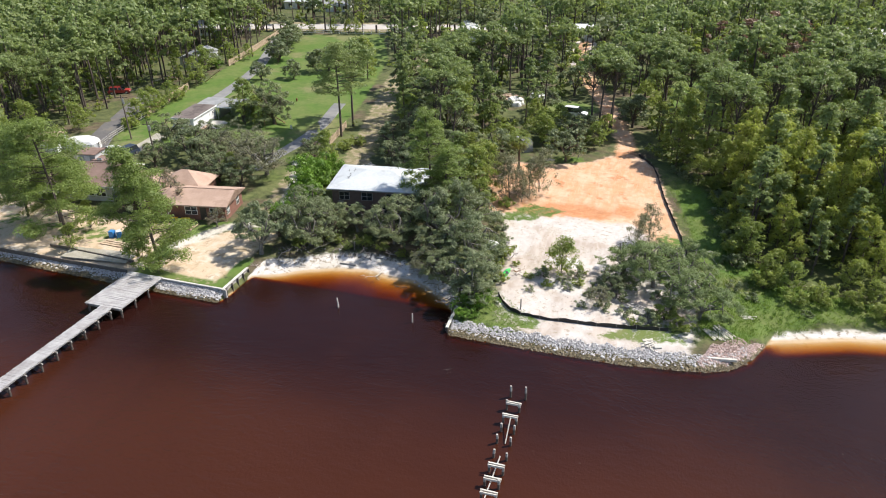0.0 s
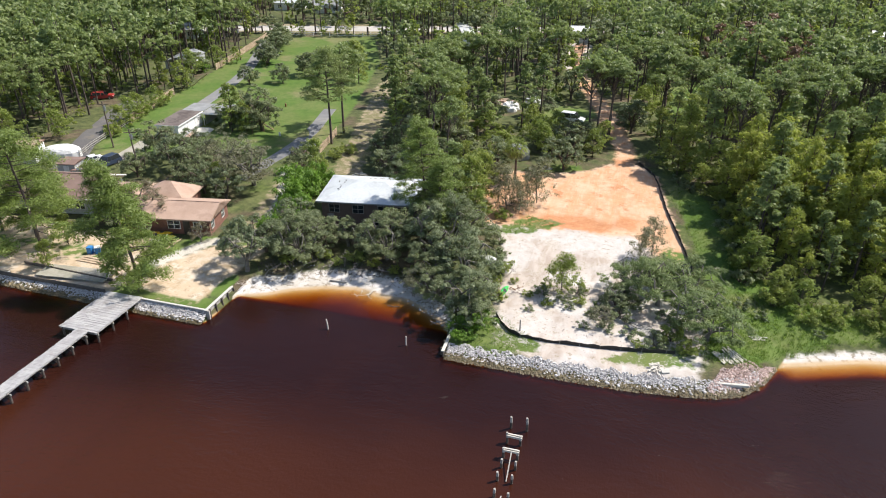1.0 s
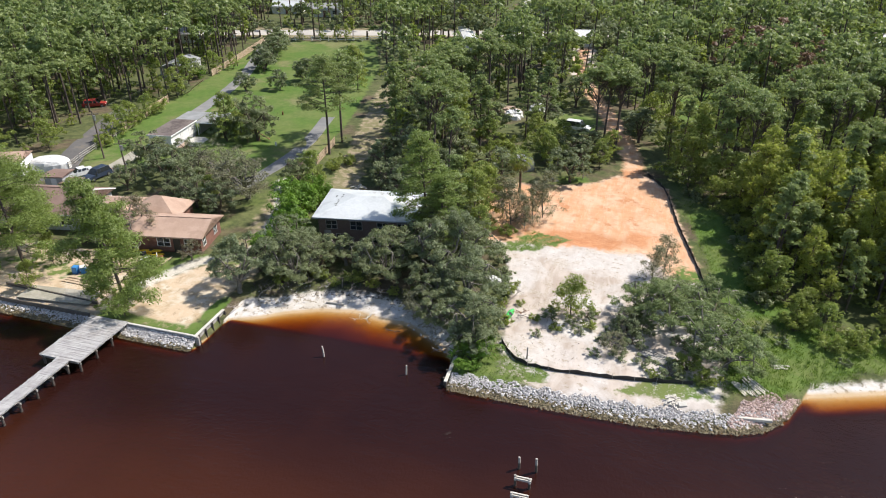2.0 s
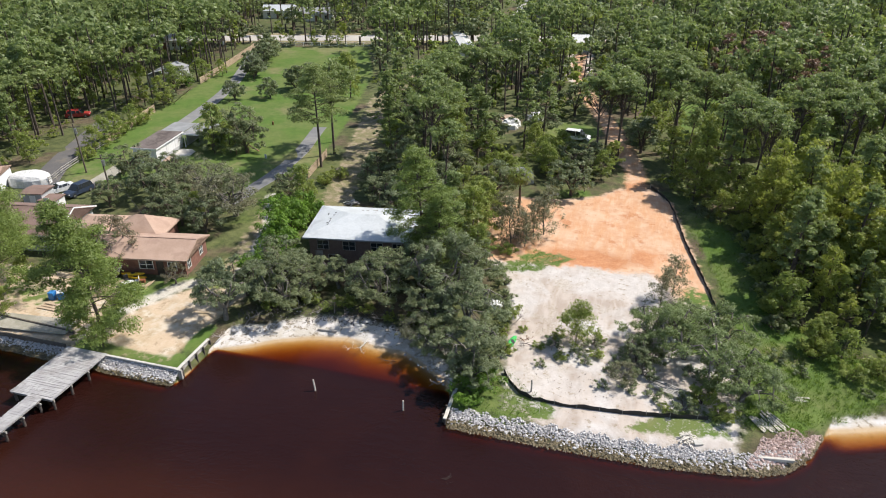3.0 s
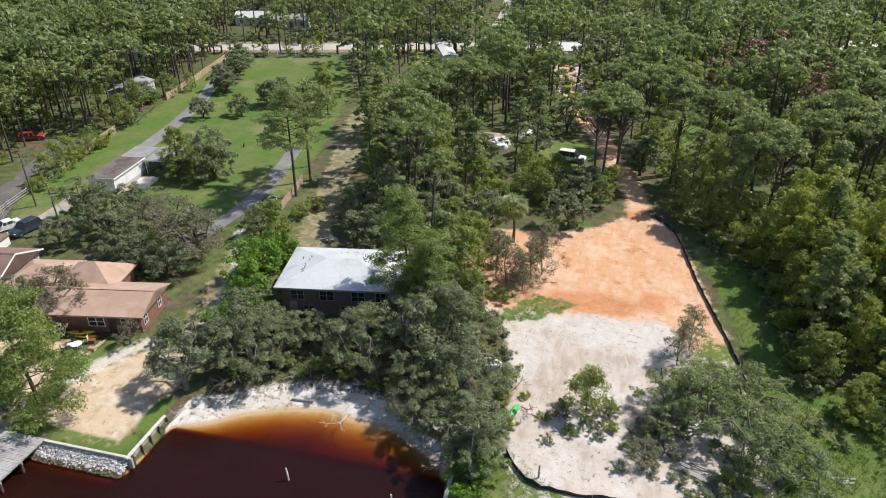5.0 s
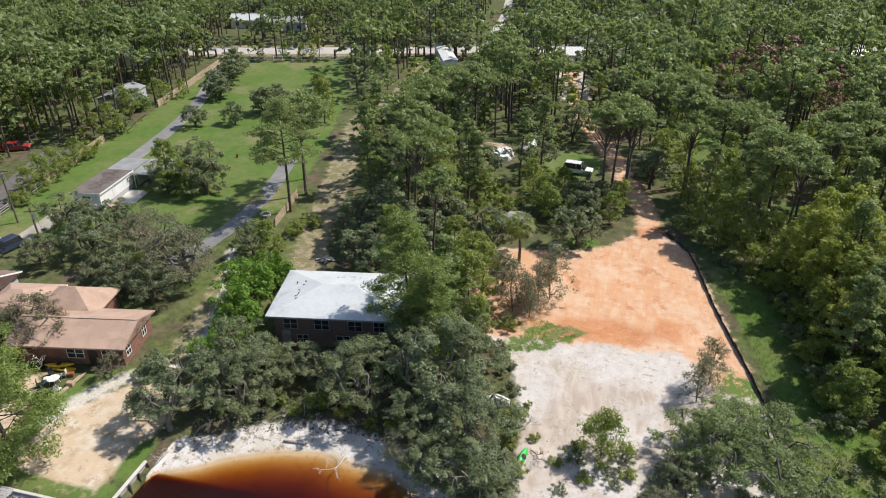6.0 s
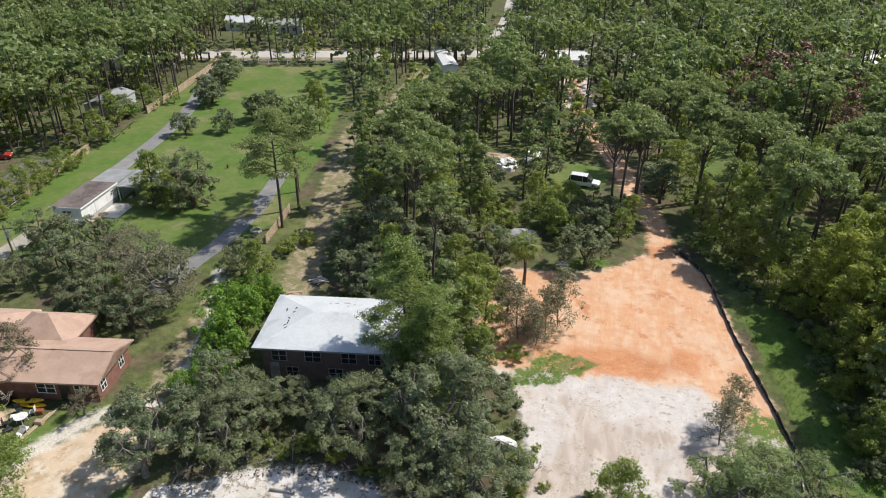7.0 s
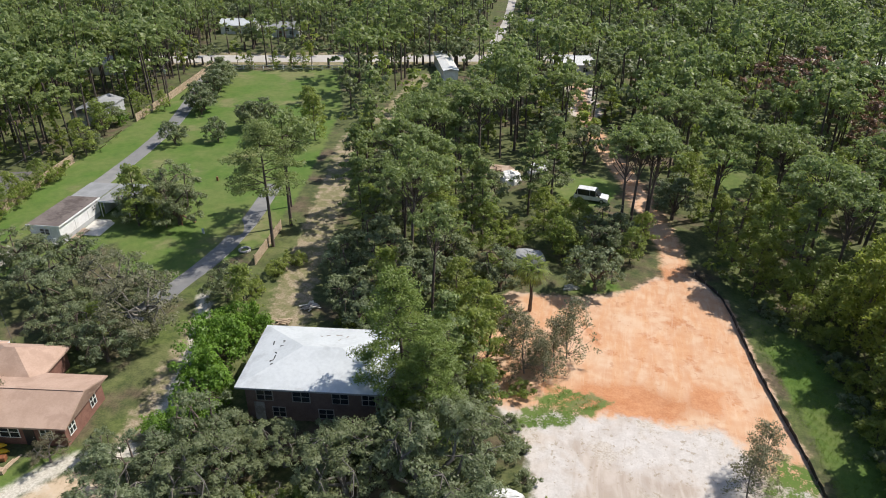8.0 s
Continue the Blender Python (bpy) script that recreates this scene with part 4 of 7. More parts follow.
# yards and lawn
for key, x, y, s in (("oakC", -68.8, 94.4, 0.95), ("oakD", -66.4, 100.0, 0.95), ("oakC", -74.6, 96.8, 1.0), ("oakC", -79.0, 92.4, 0.7), ("oakC", -62.6, 99.4, 0.75), ("hardC", -63.5, 92.0, 0.6),
                     ("oakC", -81.4, 101.6, 1.0), ("oakC", -76.5, 104.2, 0.75), ("oakC", -74.0, 121.8, 1.2), ("oakC", -70.8, 118.8, 1.05), ("oakC", -77.6, 118.4, 0.8), ("hardB", -76.2, 116.8, 1.0), ("hardC", -73.4, 117.6, 0.8), ("oakC", -53.6, 102.0, 0.75),
                     ("lawnA", -82.2, 161.2, 1.3), ("lawnA", -79.6, 163.0, 1.3), ("hardC", -107.6, 150.2, 1.0),
                     ("pineG", -54.6, 115.8, 1.0), ("pineB", -57.8, 128.4, 0.8), ("hardB", -69.6, 162.4, 1.0), ("hardB", -66.8, 158.2, 1.0), ("bushA", -50.6, 108.6, 1.0), ("bushA", -49.6, 111.6, 1.0), ("bushA", -51.6, 104.6, 0.9),
                     ("hardC", -97.6, 111.6, 0.7), ("hardC", -98.2, 115.0, 0.8), ("hardC", -98.8, 118.6, 0.75), ("bushA", -99.4, 121.4, 1.1), ("hardC", -100.0, 124.6, 0.7), ("bushA", -100.8, 128.0, 1.2), ("bushA", -101.6, 131.4, 1.2), ("hardC", -103.2, 139.6, 0.95), ("oakC", -104.2, 142.6, 0.6), ("bushA", -97.0, 108.4, 1.2), ("hardC", -108.6, 163.0, 0.8), ("hardC", -106.4, 168.4, 0.6), ("vine", -109.8, 157.6, 0.8), ("lawnA", -110.2, 154.8, 1.2)):
    plant(key, x, y, None, s)
for x, y, q in ((-98.4, 171.0, 1.35), (-97.2, 168.0, 1.1), (-105.3, 190.0, 1.5), (-103.6, 186.6, 1.4), (-101.0, 180.8, 1.35), (-106.8, 194.0, 1.3), (-91.5, 149.4, 1.0), (-84.5, 153.0, 1.0)):
    plant("lawnA", x, y, None, q)
for x, y in ((-106.5, 207.4), (-99.8, 209.0), (-95.2, 210.2), (-92.6, 210.8)):
    plant("hardC", x, y, None, 0.5, 1.4)

THICKET = [(15.6, 100), (15.2, 90), (15.6, 83.5), (19.5, 79.0), (25, 81.5), (31, 79.5), (42, 82), (54, 100), (48, 116), (17.0, 116), (14.8, 108)]
tr = random.Random(77)
for gx in np.arange(11, 54, 3.1):
    for gy in np.arange(78, 118, 3.1):
        x, y = gx + tr.uniform(-1.3, 1.3), gy + tr.uniform(-1.3, 1.3)
        deep = float(inside(x, y, THICKET))
        if deep > 0 and x < 0.36 * y + 14:
            rise = min(1.05, 0.42 + 0.03 * (y - 79)) * tr.uniform(0.82, 1.15)
            if deep < 2.2 and y < 90:
                plant("hardC", x, y, None, 0.9 * rise + 0.12, 0.95)
            else:
                plant(tr.choice(("thickA", "thickA", "thickB", "thickB", "hardB", "pineD")), x, y, None, rise)
for i, y in enumerate(np.arange(85.0, 112.0, 2.3)):
    plant(("bushB", "hardC", "bushA")[i % 3], 14.4 - 0.05 * (y - 85) + 0.6 * math.sin(3.1 * i), y, None, (1.2, 0.45, 1.1)[i % 3])
for x, y, q in ((17.4, 80.4, 1.1), (20.4, 77.6, 0.9), (23.6, 79.2, 1.2), (27.6, 79.6, 1.0), (30.4, 78.0, 1.1), (16.0, 77.2, 0.6), (14.2, 79.0, 0.7), (33.4, 79.4, 1.2), (21.8, 75.6, 0.5)):
    plant("bushA" if q > 0.8 else "bushB", x, y, None, q)
plant("pineC", 31.4, 95.0, 0, 1.02)
plant("pineB", 36.6, 97.6, 0, 0.95)

# ---- woods: each tree near the lots on its own, the rest as one stand of each kind ----
CLEAR = [(LAWN, 1.5), (LOT, 1.0), (GRASS_EAST, 3.5), (MEADOW, 0.0), (GLADE, 0.0), (MEADOW_FAR, 0.0), (SAND_YARD, 2), (LEFT_YARD, 1),
         ([(-92, 74), (-50, 74), (-44, 92), (-50, 100), (-62, 104), (-78, 112), (-92, 104)], 0), ([(-44, 80), (-27, 84), (-29, 97), (-47, 96)], 0),
         ([(-58, 95), (-46, 95), (-50, 122), (-58, 122)], 0), ([(-110, 84), (-88, 84), (-88, 104), (-104, 104)], 0), ([(-125, 148), (-110, 148), (-112, 172), (-126, 172)], 0),
         ([(-46, 66), (-10, 66), (-16, 96), (-46, 82)], 0), ([(8, 66), (20, 66), (40, 76), (40, 80), (14, 84)], 0)]
FOOT = [(-45.0, 103.5, 5), (-43.0, 98.5, 4), (-48.0, 112, 4.5), (-7.0, 126, 4.5), (-8.0, 134, 5), (-9.5, 143, 5), (-11.5, 152, 4.5), (-12, 118, 3), (-119.6, 254, 9), (-136, 256, 9), (-181, 272, 10), (-128, 302, 11), (60, 243, 11), (-37.5, 281, 8), (-4, 313, 8), (-23, 226, 8), (-160, 222, 8), (-142, 196, 8), (-59, 227, 4), (-55.4, 217.8, 5), (-52.5, 208, 5), (-48, 199, 4), (-52, 209, 4),
        (-28, 148, 6), (-23, 151.6, 5.5), (-13.4, 142.4, 5), (-20.2, 118.6, 4.5), (-116.3, 128.6, 4), (-18.0, 105.6, 4.5), (-18.6, 109.6, 3), (-80, 213.5, 4)]
STRIPS = [(TRACK, 2.6), (DRIVE, 3.9), (HIGHWAY, 6.2), (ROAD_WEST, 4.5), (LANE, 4.0), (ROAD_LEFT, 5.0), (ROAD_FAR, 6.5), ([(-52, 209), (-44, 170)], 6.5), ([(-44, 240), (-36, 190)], 4.0), ([(-28, 147), (-25, 126)], 3.4), ([(-13.4, 142), (-12.6, 124)], 3.0), ([(-119, 252), (-113, 228)], 4.0), ([(-136, 254), (-127, 224)], 4.0)]


def free_ground(x, y):
    ok = np.ones(x.shape, bool)
    for poly, margin in CLEAR:
        ok &= inside(x, y, poly) < -margin
    for hx, hy, hr in FOOT:
        ok &= np.hypot(x - hx, y - hy) > hr
    for line, half in STRIPS:
        ok &= along(x, y, line, 2 * half) < 0
    return ok


def scatter(seed, step, jitter=0.45):
    rng = np.random.RandomState(seed)
    gx, gy = np.meshgrid(np.arange(-520, 180, step), np.arange(66, 440, step))
    x = (gx + rng.uniform(-jitter, jitter, gx.shape) * step).ravel()
    y = (gy + rng.uniform(-jitter, jitter, gy.shape) * step).ravel()
    keep = (x > -1.2 * y - 6) & (x < 0.36 * y + 26) & (np.hypot(x + 6, y - 20) < 372) & (y - np.interp(x, SHORE_X, SHORE_Y) > 4) & free_ground(x, y)
    return x[keep], y[keep], rng


wx, wy, wr = scatter(3, 4.8)
dist = np.hypot(wx + 6, wy - 20)
order = np.argsort(dist)
wx, wy = wx[order], wy[order]
taken = np.array(SPREAD)
FAR = {"pine": [], "oak": [], "hard": [], "brown": []}
plant("brownA", 27.7, 158.0)
alone = 0
for x, y in zip(wx, wy):
    if np.min(np.hypot(taken[:, 0] - x, taken[:, 1] - y)) < 2.6:
        continue
    u, v = wr.rand(2)
    if x < -100 and y < 215:
        kind = "pine" if u < 0.74 else "hard"
    elif x > 0.0 and y < 240:
        kind = "pine" if u < (0.45 if y < 118 else 0.58) else "hard"
        if (y > 118 and u > 0.86) or (x > 26 and y < 108 and u < 0.6):
            continue
        kind = "hard" if x > 26 and y < 108 else kind
    elif y < 240:
        kind = "pine" if u < (0.22 if y < 118 else 0.45) else ("oak" if u < 0.85 else "hard")
    else:
        kind = "oak" if u < 0.62 else ("pine" if u < 0.88 else "hard")
    if (math.hypot(x - 27, y - 190) < 13 or math.hypot(x - 27.7, y - 158) < 4.0 or math.hypot(x + 80, y - 211) < 2.5) and u < 0.7:
        kind = "brown"
    if alone < 165 and y < 175:
        key = {"pine": ("pineB", "pineC", "pineD"), "oak": ("oakE", "oakF", "oakE"), "hard": ("hardA", "hardB", "hardC"), "brown": ("brownA",) * 3}[kind][int(v * 3)]
        plant(key, x, y, None, wr.uniform(0.78, 1.08))
        alone += 1
    else:
        FAR[kind].append((x, y, wr.uniform(0, 6.28), wr.uniform(0.78, 1.12), wr.rand()))

gx, gy, gr = scatter(13, 6.4)
for x, y in zip(gx, gy):
    if x < -102 and 104 < y < 212 and np.min(np.hypot(wx - x, wy - y)) > 1.6:
        FAR["pine"].append((x, y, gr.uniform(0, 6.28), gr.uniform(0.7, 1.0), gr.rand()))
    elif x > 4 and y > 170 and np.min(np.hypot(wx - x, wy - y)) > 1.8:
        FAR["oak"].append((x, y, gr.uniform(0, 6.28), gr.uniform(0.7, 1.1), gr.rand()))

for x in np.arange(-330, 150, 4.2):
    if -124 < x < -76 or -56 < x < -44:
        continue
    y = np.interp(x, [p[0] for p in HIGHWAY], [p[1] for p in HIGHWAY]) - wr.uniform(8.5, 13)
    if math.hypot(x + 6, y - 20) < 372:
        FAR["oak" if wr.rand() < 0.5 else "pine"].append((x, y, wr.uniform(0, 6.28), wr.uniform(0.8, 1.1), wr.rand()))
for x in np.arange(-330, 150, 2.7):
    if -118 < x < -74 or -54 < x < -46 or wr.rand() < 0.07:
        continue
    y = np.interp(x, [p[0] for p in HIGHWAY], [p[1] for p in HIGHWAY]) - wr.uniform(6.8, 9.0)
    if math.hypot(x + 6, y - 20) < 372:
        FAR["hard" if wr.rand() < 0.45 else "oak"].append((x, y, wr.uniform(0, 6.28), wr.uniform(0.75, 1.0), wr.rand()))

MID = {
    "pine": [pine(61, 16, 4.6, 900, 0.45, 0.5, 0.7, 24, True, k=3), pine(62, 17, 4.1, 820, 0.45, 0.5, 0.4, 22, True, k=3), pine(63, 14, 3.7, 780, 0.43, 0.38, 0.5, 20, k=3)],
    "oak": [oak(64, 8.6, 4.8, 900, 0.38, 22, k=3), oak(65, 9.4, 4.2, 860, 0.38, 20, k=3)],
    "hard": [hardwood(66, 10.5, 3.3, 820, 0.36, 20, 3), hardwood(67, 8.5, 3.3, 780, 0.36, 18, 3)],
    "brown": [pine(68, 13, 3.4, 560, 0.36, 0.45, 0.6, 16, k=3)],
}
LOW = {
    "pine": ([pine(61, 16, 4.7, 290, 0.66, 0.5, 0.7, 16, True, k=2), pine(62, 17, 4.3, 270, 0.66, 0.5, 0.4, 15, True, k=2), pine(63, 14, 3.5, 250, 0.64, 0.38, 0.5, 14, k=2)], "pine_leaf", "pine_bark", "stand of distant slash pines"),
    "oak": ([oak(64, 8.6, 4.8, 270, 0.64, 16, k=2), oak(65, 9.4, 4.2, 260, 0.64, 16, k=2)], "oak_leaf", "bark", "stand of distant dark oaks"),
    "hard": ([hardwood(66, 10.5, 3.3, 250, 0.60, 14, 2), hardwood(67, 8.5, 3.3, 230, 0.60, 14, 2)], "hard_leaf", "bark", "thicket of distant broadleaf trees"),
    "brown": ([pine(68, 13, 3.4, 240, 0.56, 0.45, 0.6, 12, k=2)], "brown_leaf", "bark", "stand of distant dying rust-brown pines"),
}


TRUNK = {"pine": (30, 24), "oak": (24, 16), "hard": (15, 10), "brown": (30, 24)}


def stand(kind, name):
    made, leaf, bark, label = LOW[kind]
    V, F, I, T = [], [], [], []
    k = 0
    for x, y, a, s, tint in FAR[kind]:
        some = MID[kind] if math.hypot(x + 8, y - 30) < 155 else made
        wood, lv, lf = some[int(tint * 997) % len(some)]
        cut = TRUNK[kind]
        wf, wv = np.array(wood.f[:cut[1]]), np.array(wood.v[:cut[0]])
        wf = np.concatenate([wf[:, :3], wf[:, [0, 2, 3]]])
        v = np.concatenate([wv, lv])
        c, d = math.cos(a) * s, math.sin(a) * s
        v = np.stack([v[:, 0] * c - v[:, 1] * d + x, v[:, 0] * d + v[:, 1] * c + y, v[:, 2] * s + spot(x, y)], 1)
        V.append(v)
        F += [wf + k, lf + k + len(wv)]
        I += [np.ones(len(wf)), np.zeros(len(lf))]
        T.append(np.full(len(v), tint))
        k += len(v)
    me = grid_mesh(name, np.concatenate(V), np.concatenate(F), [M[leaf], M[bark]], {"tint": np.concatenate(T)}, False, np.concatenate(I))
    return tagged(new(name, me), label, "woods", kind="stuff")


stand("pine", "far_pine_woods")
stand("oak", "far_oak_woods")
stand("hard", "far_thicket")
if FAR["brown"]:
    stand("brown", "far_dying_pines")


def scatter_stuff(name, made, leaf, places, label, category):
    """Many small plants as one object."""
    V, F, T, k = [], [], [], 0
    for x, y, a, s, tint in places:
        _, lv, lf = made[int(tint * 991) % len(made)]
        c, d = math.cos(a) * s, math.sin(a) * s
        V.append(np.stack([lv[:, 0] * c - lv[:, 1] * d + x, lv[:, 0] * d + lv[:, 1] * c + y, lv[:, 2] * s + spot(x, y)], 1))
        F.append(lf + k)
        T.append(np.full(len(lv), tint))
        k += len(lv)
    me = grid_mesh(name, np.concatenate(V), np.concatenate(F), [M[leaf]], {"tint": np.concatenate(T)}, False)
    return tagged(new(name, me), label, category, kind="stuff")


def tuft(seed, h, r, n):
    """A tuft of upright blades."""
    rng = np.random.RandomState(seed)
    a = rng.uniform(0, 6.28, n)
    b = np.stack([np.cos(a), np.sin(a), 0 * a], 1) * r * np.sqrt(rng.rand(n, 1))
    tip = b * 1.9 + np.array([0, 0, h]) * rng.uniform(0.6, 1.1, (n, 1))
    side = np.stack([-np.sin(a), np.cos(a), 0 * a], 1) * 0.035
    mid = (b + tip) / 2
    V = np.stack([b, mid + side, tip, mid - side], 1).reshape(-1, 3)
    return None, V, np.arange(4 * n).reshape(-1, 4)


ux, uy, ur = scatter(9, 3.3)
near = (uy < 185)
under = [(x, y, ur.uniform(0, 6.28), ur.uniform(0.5, 1.25), ur.rand()) for x, y in zip(ux[near], uy[near]) if ur.rand() < (0.75 if x < -100 else (0.4 if x > 2 and y > 122 else 0.6))]
scatter_stuff("undergrowth", [bush(71, 2.0, 1.5, 120, 0.26, 7, 2), bush(72, 2.8, 1.4, 130, 0.26, 7, 2)], "hard_leaf", under, "mixed undergrowth below the trees", "undergrowth")
gr = np.random.RandomState(8)
tufts = []
for _ in range(30000):
    x, y = gr.uniform(-20, 40), gr.uniform(62, 116)
    e, w = float(inside(x, y, GRASS_EAST)), float(inside(x, y, [(-18, 88), (-14, 96), (-9, 94.5), (-13, 90.5)]))
    bank = float(inside(x, y, [(-16.5, 62.6), (-10, 63.2), (-7, 65), (-12.5, 69.5), (-16.5, 68)]))
    if (e > -0.6 or w > 0 or bank > 0) and y - np.interp(x, SHORE_X, SHORE_Y) > 0.9:
        tufts.append((x, y, gr.uniform(0, 6.28), gr.uniform(0.5, 1.1) * ((0.6 if x < 0 else 0.85) if y < 82 else 0.5), gr.rand()))
scatter_stuff("tall_grass", [tuft(81, 0.4, 0.3, 8), tuft(82, 0.55, 0.3, 8), tuft(83, 0.3, 0.35, 8)], "grass_blade", tufts, "bright tall grass on the bank and lot edges", "grass")

# ---- waterfront: docks, walls, stones ----
def pile_mesh(h, r=0.13):
    return Shape().tube([(0, 0, -1.6), (0.01, 0, h * 0.5), (0, 0, h)], [r, r * 0.97, r * 0.92], 7).mesh("piling", M["wet_wood"])


def build_dock():
    """Long walkway with a wide head at the shore, on paired piles."""
    rng = random.Random(4)
    dock = thing("wooden_dock", "weathered grey wooden dock on piles running out from the bank", "dock", pose(-55.4, 52.8, 0))
    short = [Shape().box((0, 0, 0), (1.62 + 0.04 * k, 0.135, 0.04)).mesh("plank", M["deck_wood"]) for k in (-1, 0, 1)]
    long = [Shape().box((0, 0, 0), (4.95 + 0.05 * k, 0.135, 0.04)).mesh("plank", M["deck_wood"]) for k in (-1, 0, 1)]
    y = -33.0
    while y < 7.7:
        wide = y > 0
        ob = part("plank", rng.choice(long if wide else short), None, dock)
        ob.location = ((-0.55 if wide else 0) + rng.uniform(-0.04, 0.04), y, 1.30 + rng.uniform(-0.012, 0.012))
        ob.rotation_euler.z = radians(rng.uniform(-0.5, 0.5))
        y += 0.15
    for x in (-0.68, 0, 0.68):
        part("stringer", Shape().box((x, -16.5, 1.18), (0.07, 33, 0.18)), M["old_wood"], dock)
    for x in (-2.9, -0.55, 1.8):
        part("stringer", Shape().box((x, 3.85, 1.19), (0.07, 7.6, 0.18)), M["old_wood"], dock)
    pm, cm = pile_mesh(1.1), Shape().box((0, 0, 1.0), (2.05, 0.12, 0.2)).mesh("cap_beam", M["old_wood"])
    for i in range(17):
        yy = -0.4 - 2.0 * i
        for x in (-0.78, 0.78):
            part("piling", pm, None, dock).location = (x, yy, 0)
        part("cap_beam", cm, None, dock).location = (0, yy, 0)
        for s in (-1, 1):
            part("brace", Shape().beam((-0.78 * s, yy + 0.12, 0.15), (0.78 * s, yy + 0.12, 0.95), 0.05, 0.14), M["wet_wood"], dock)
    for yy in (0.3, 2.6, 4.9):
        for x in (-2.8, -0.5, 1.75):
            part("piling", pm, None, dock).location = (x, yy, 0)
        part("cap_beam", Shape().box((-0.55, yy, 1.0), (5.0, 0.12, 0.2)), M["old_wood"], dock)
    return dock


def build_ruin():
    """What storms left of an old dock: leaning piles, a few caps."""
    rng = random.Random(9)
    ruin = thing("ruined_dock", "ruined dock of bare piles and cap beams in brown water", "dock", pose(-7.2, 45, 0))
    rows = [(7.7, 0), (5.75, 1), (3.95, 1), (2.75, 0), (1.2, 0), (-0.65, 0), (-2.35, 1), (-3.9, 1), (-5.4, 1), (-6.9, 0), (-8.5, 1)]
    for k, (y, cap) in enumerate(rows):
        x0 = -0.68 + 0.025 * (6 - y)
        for s, x in ((-1, x0), (1, x0 + 1.2 + (0.3 if k == 0 else 0))):
            h = rng.uniform(0.85, 1.25) + (0.35 if k == 0 else 0)
            lx, ly = rng.uniform(-0.08, 0.08), rng.uniform(-0.08, 0.08)
            part("piling", Shape().tube([(x, y, -1.5), (x + lx * 0.6, y + ly * 0.6, h * 0.55), (x + lx, y + ly, h)], [0.12, 0.115, 0.10], 7), M["wet_wood"], ruin)
            part("piling_top", Shape().tube([(x + lx * 0.6, y + ly * 0.6, h * 0.55), (x + lx, y + ly, h + 0.01)], [0.122, 0.104], 7), M["old_wood"], ruin, "bleached upper end of a piling")
        if cap:
            part("cap_beam", Shape().box((x0 + 0.6, y + 0.12, 0.92), (1.45, 0.12, 0.2), rng.uniform(-2, 2)).box((x0 + 0.6, y - 0.13, 0.92), (1.42, 0.08, 0.2), rng.uniform(-2, 2)), M["pale_wood"], ruin, "bleached cap beam")
    part("loose_board", Shape().beam((0.05, 3.9, 0.98), (0.15, 1.2, 0.1), 0.1, 0.05), M["old_wood"], ruin)
    part("loose_board", Shape().beam((0.1, -0.6, 0.3), (0.0, -6.5, 0.95), 0.1, 0.05), M["old_wood"], ruin)
    return ruin


def stone(rng, r, flat=0.5):
    """A broken stone: a jittered, flattened icosahedral lump."""
    t = 1.618
    base = [(-1, t, 0), (1, t, 0), (-1, -t, 0), (1, -t, 0), (0, -1, t), (0, 1, t), (0, -1, -t), (0, 1, -t), (t, 0, -1), (t, 0, 1), (-t, 0, -1), (-t, 0, 1)]
    faces = [(0, 11, 5), (0, 5, 1), (0, 1, 7), (0, 7, 10), (0, 10, 11), (1, 5, 9), (5, 11, 4), (11, 10, 2), (10, 7, 6), (7, 1, 8), (3, 9, 4), (3, 4, 2), (3, 2, 6), (3, 6, 8), (3, 8, 9), (4, 9, 5), (2, 4, 11), (6, 2, 10), (8, 6, 7), (9, 8, 1)]
    s = Vector((rng.uniform(0.75, 1.35), rng.uniform(0.7, 1.1), flat * rng.uniform(0.7, 1.1))) * r / 1.9
    return [(v[0] * s.x * rng.uniform(0.8, 1.2), v[1] * s.y * rng.uniform(0.8, 1.2), v[2] * s.z * rng.uniform(0.8, 1.2)) for v in base], faces


STONES = []
for k in range(7):
    sr = random.Random(100 + k)
    v, f = stone(sr, 1.0)
    STONES.append((v, f))


BITS = []
for k in range(9):
    sr = random.Random(200 + k)
    BITS.append(([(a * sr.uniform(0.7, 1.2), b * sr.uniform(0.6, 1.0), c * sr.uniform(0.45, 0.8)) for a, b, c in ((1, 0.2, 0.1), (0.1, 1, -0.1), (-1, -0.1, 0.2), (0.15, -1, 0.1), (0.2, 0.1, 0.8), (-0.1, 0.1, -0.8))],
                 [(0, 1, 4), (1, 2, 4), (2, 3, 4), (3, 0, 4), (1, 0, 5), (2, 1, 5), (3, 2, 5), (0, 3, 5)]))


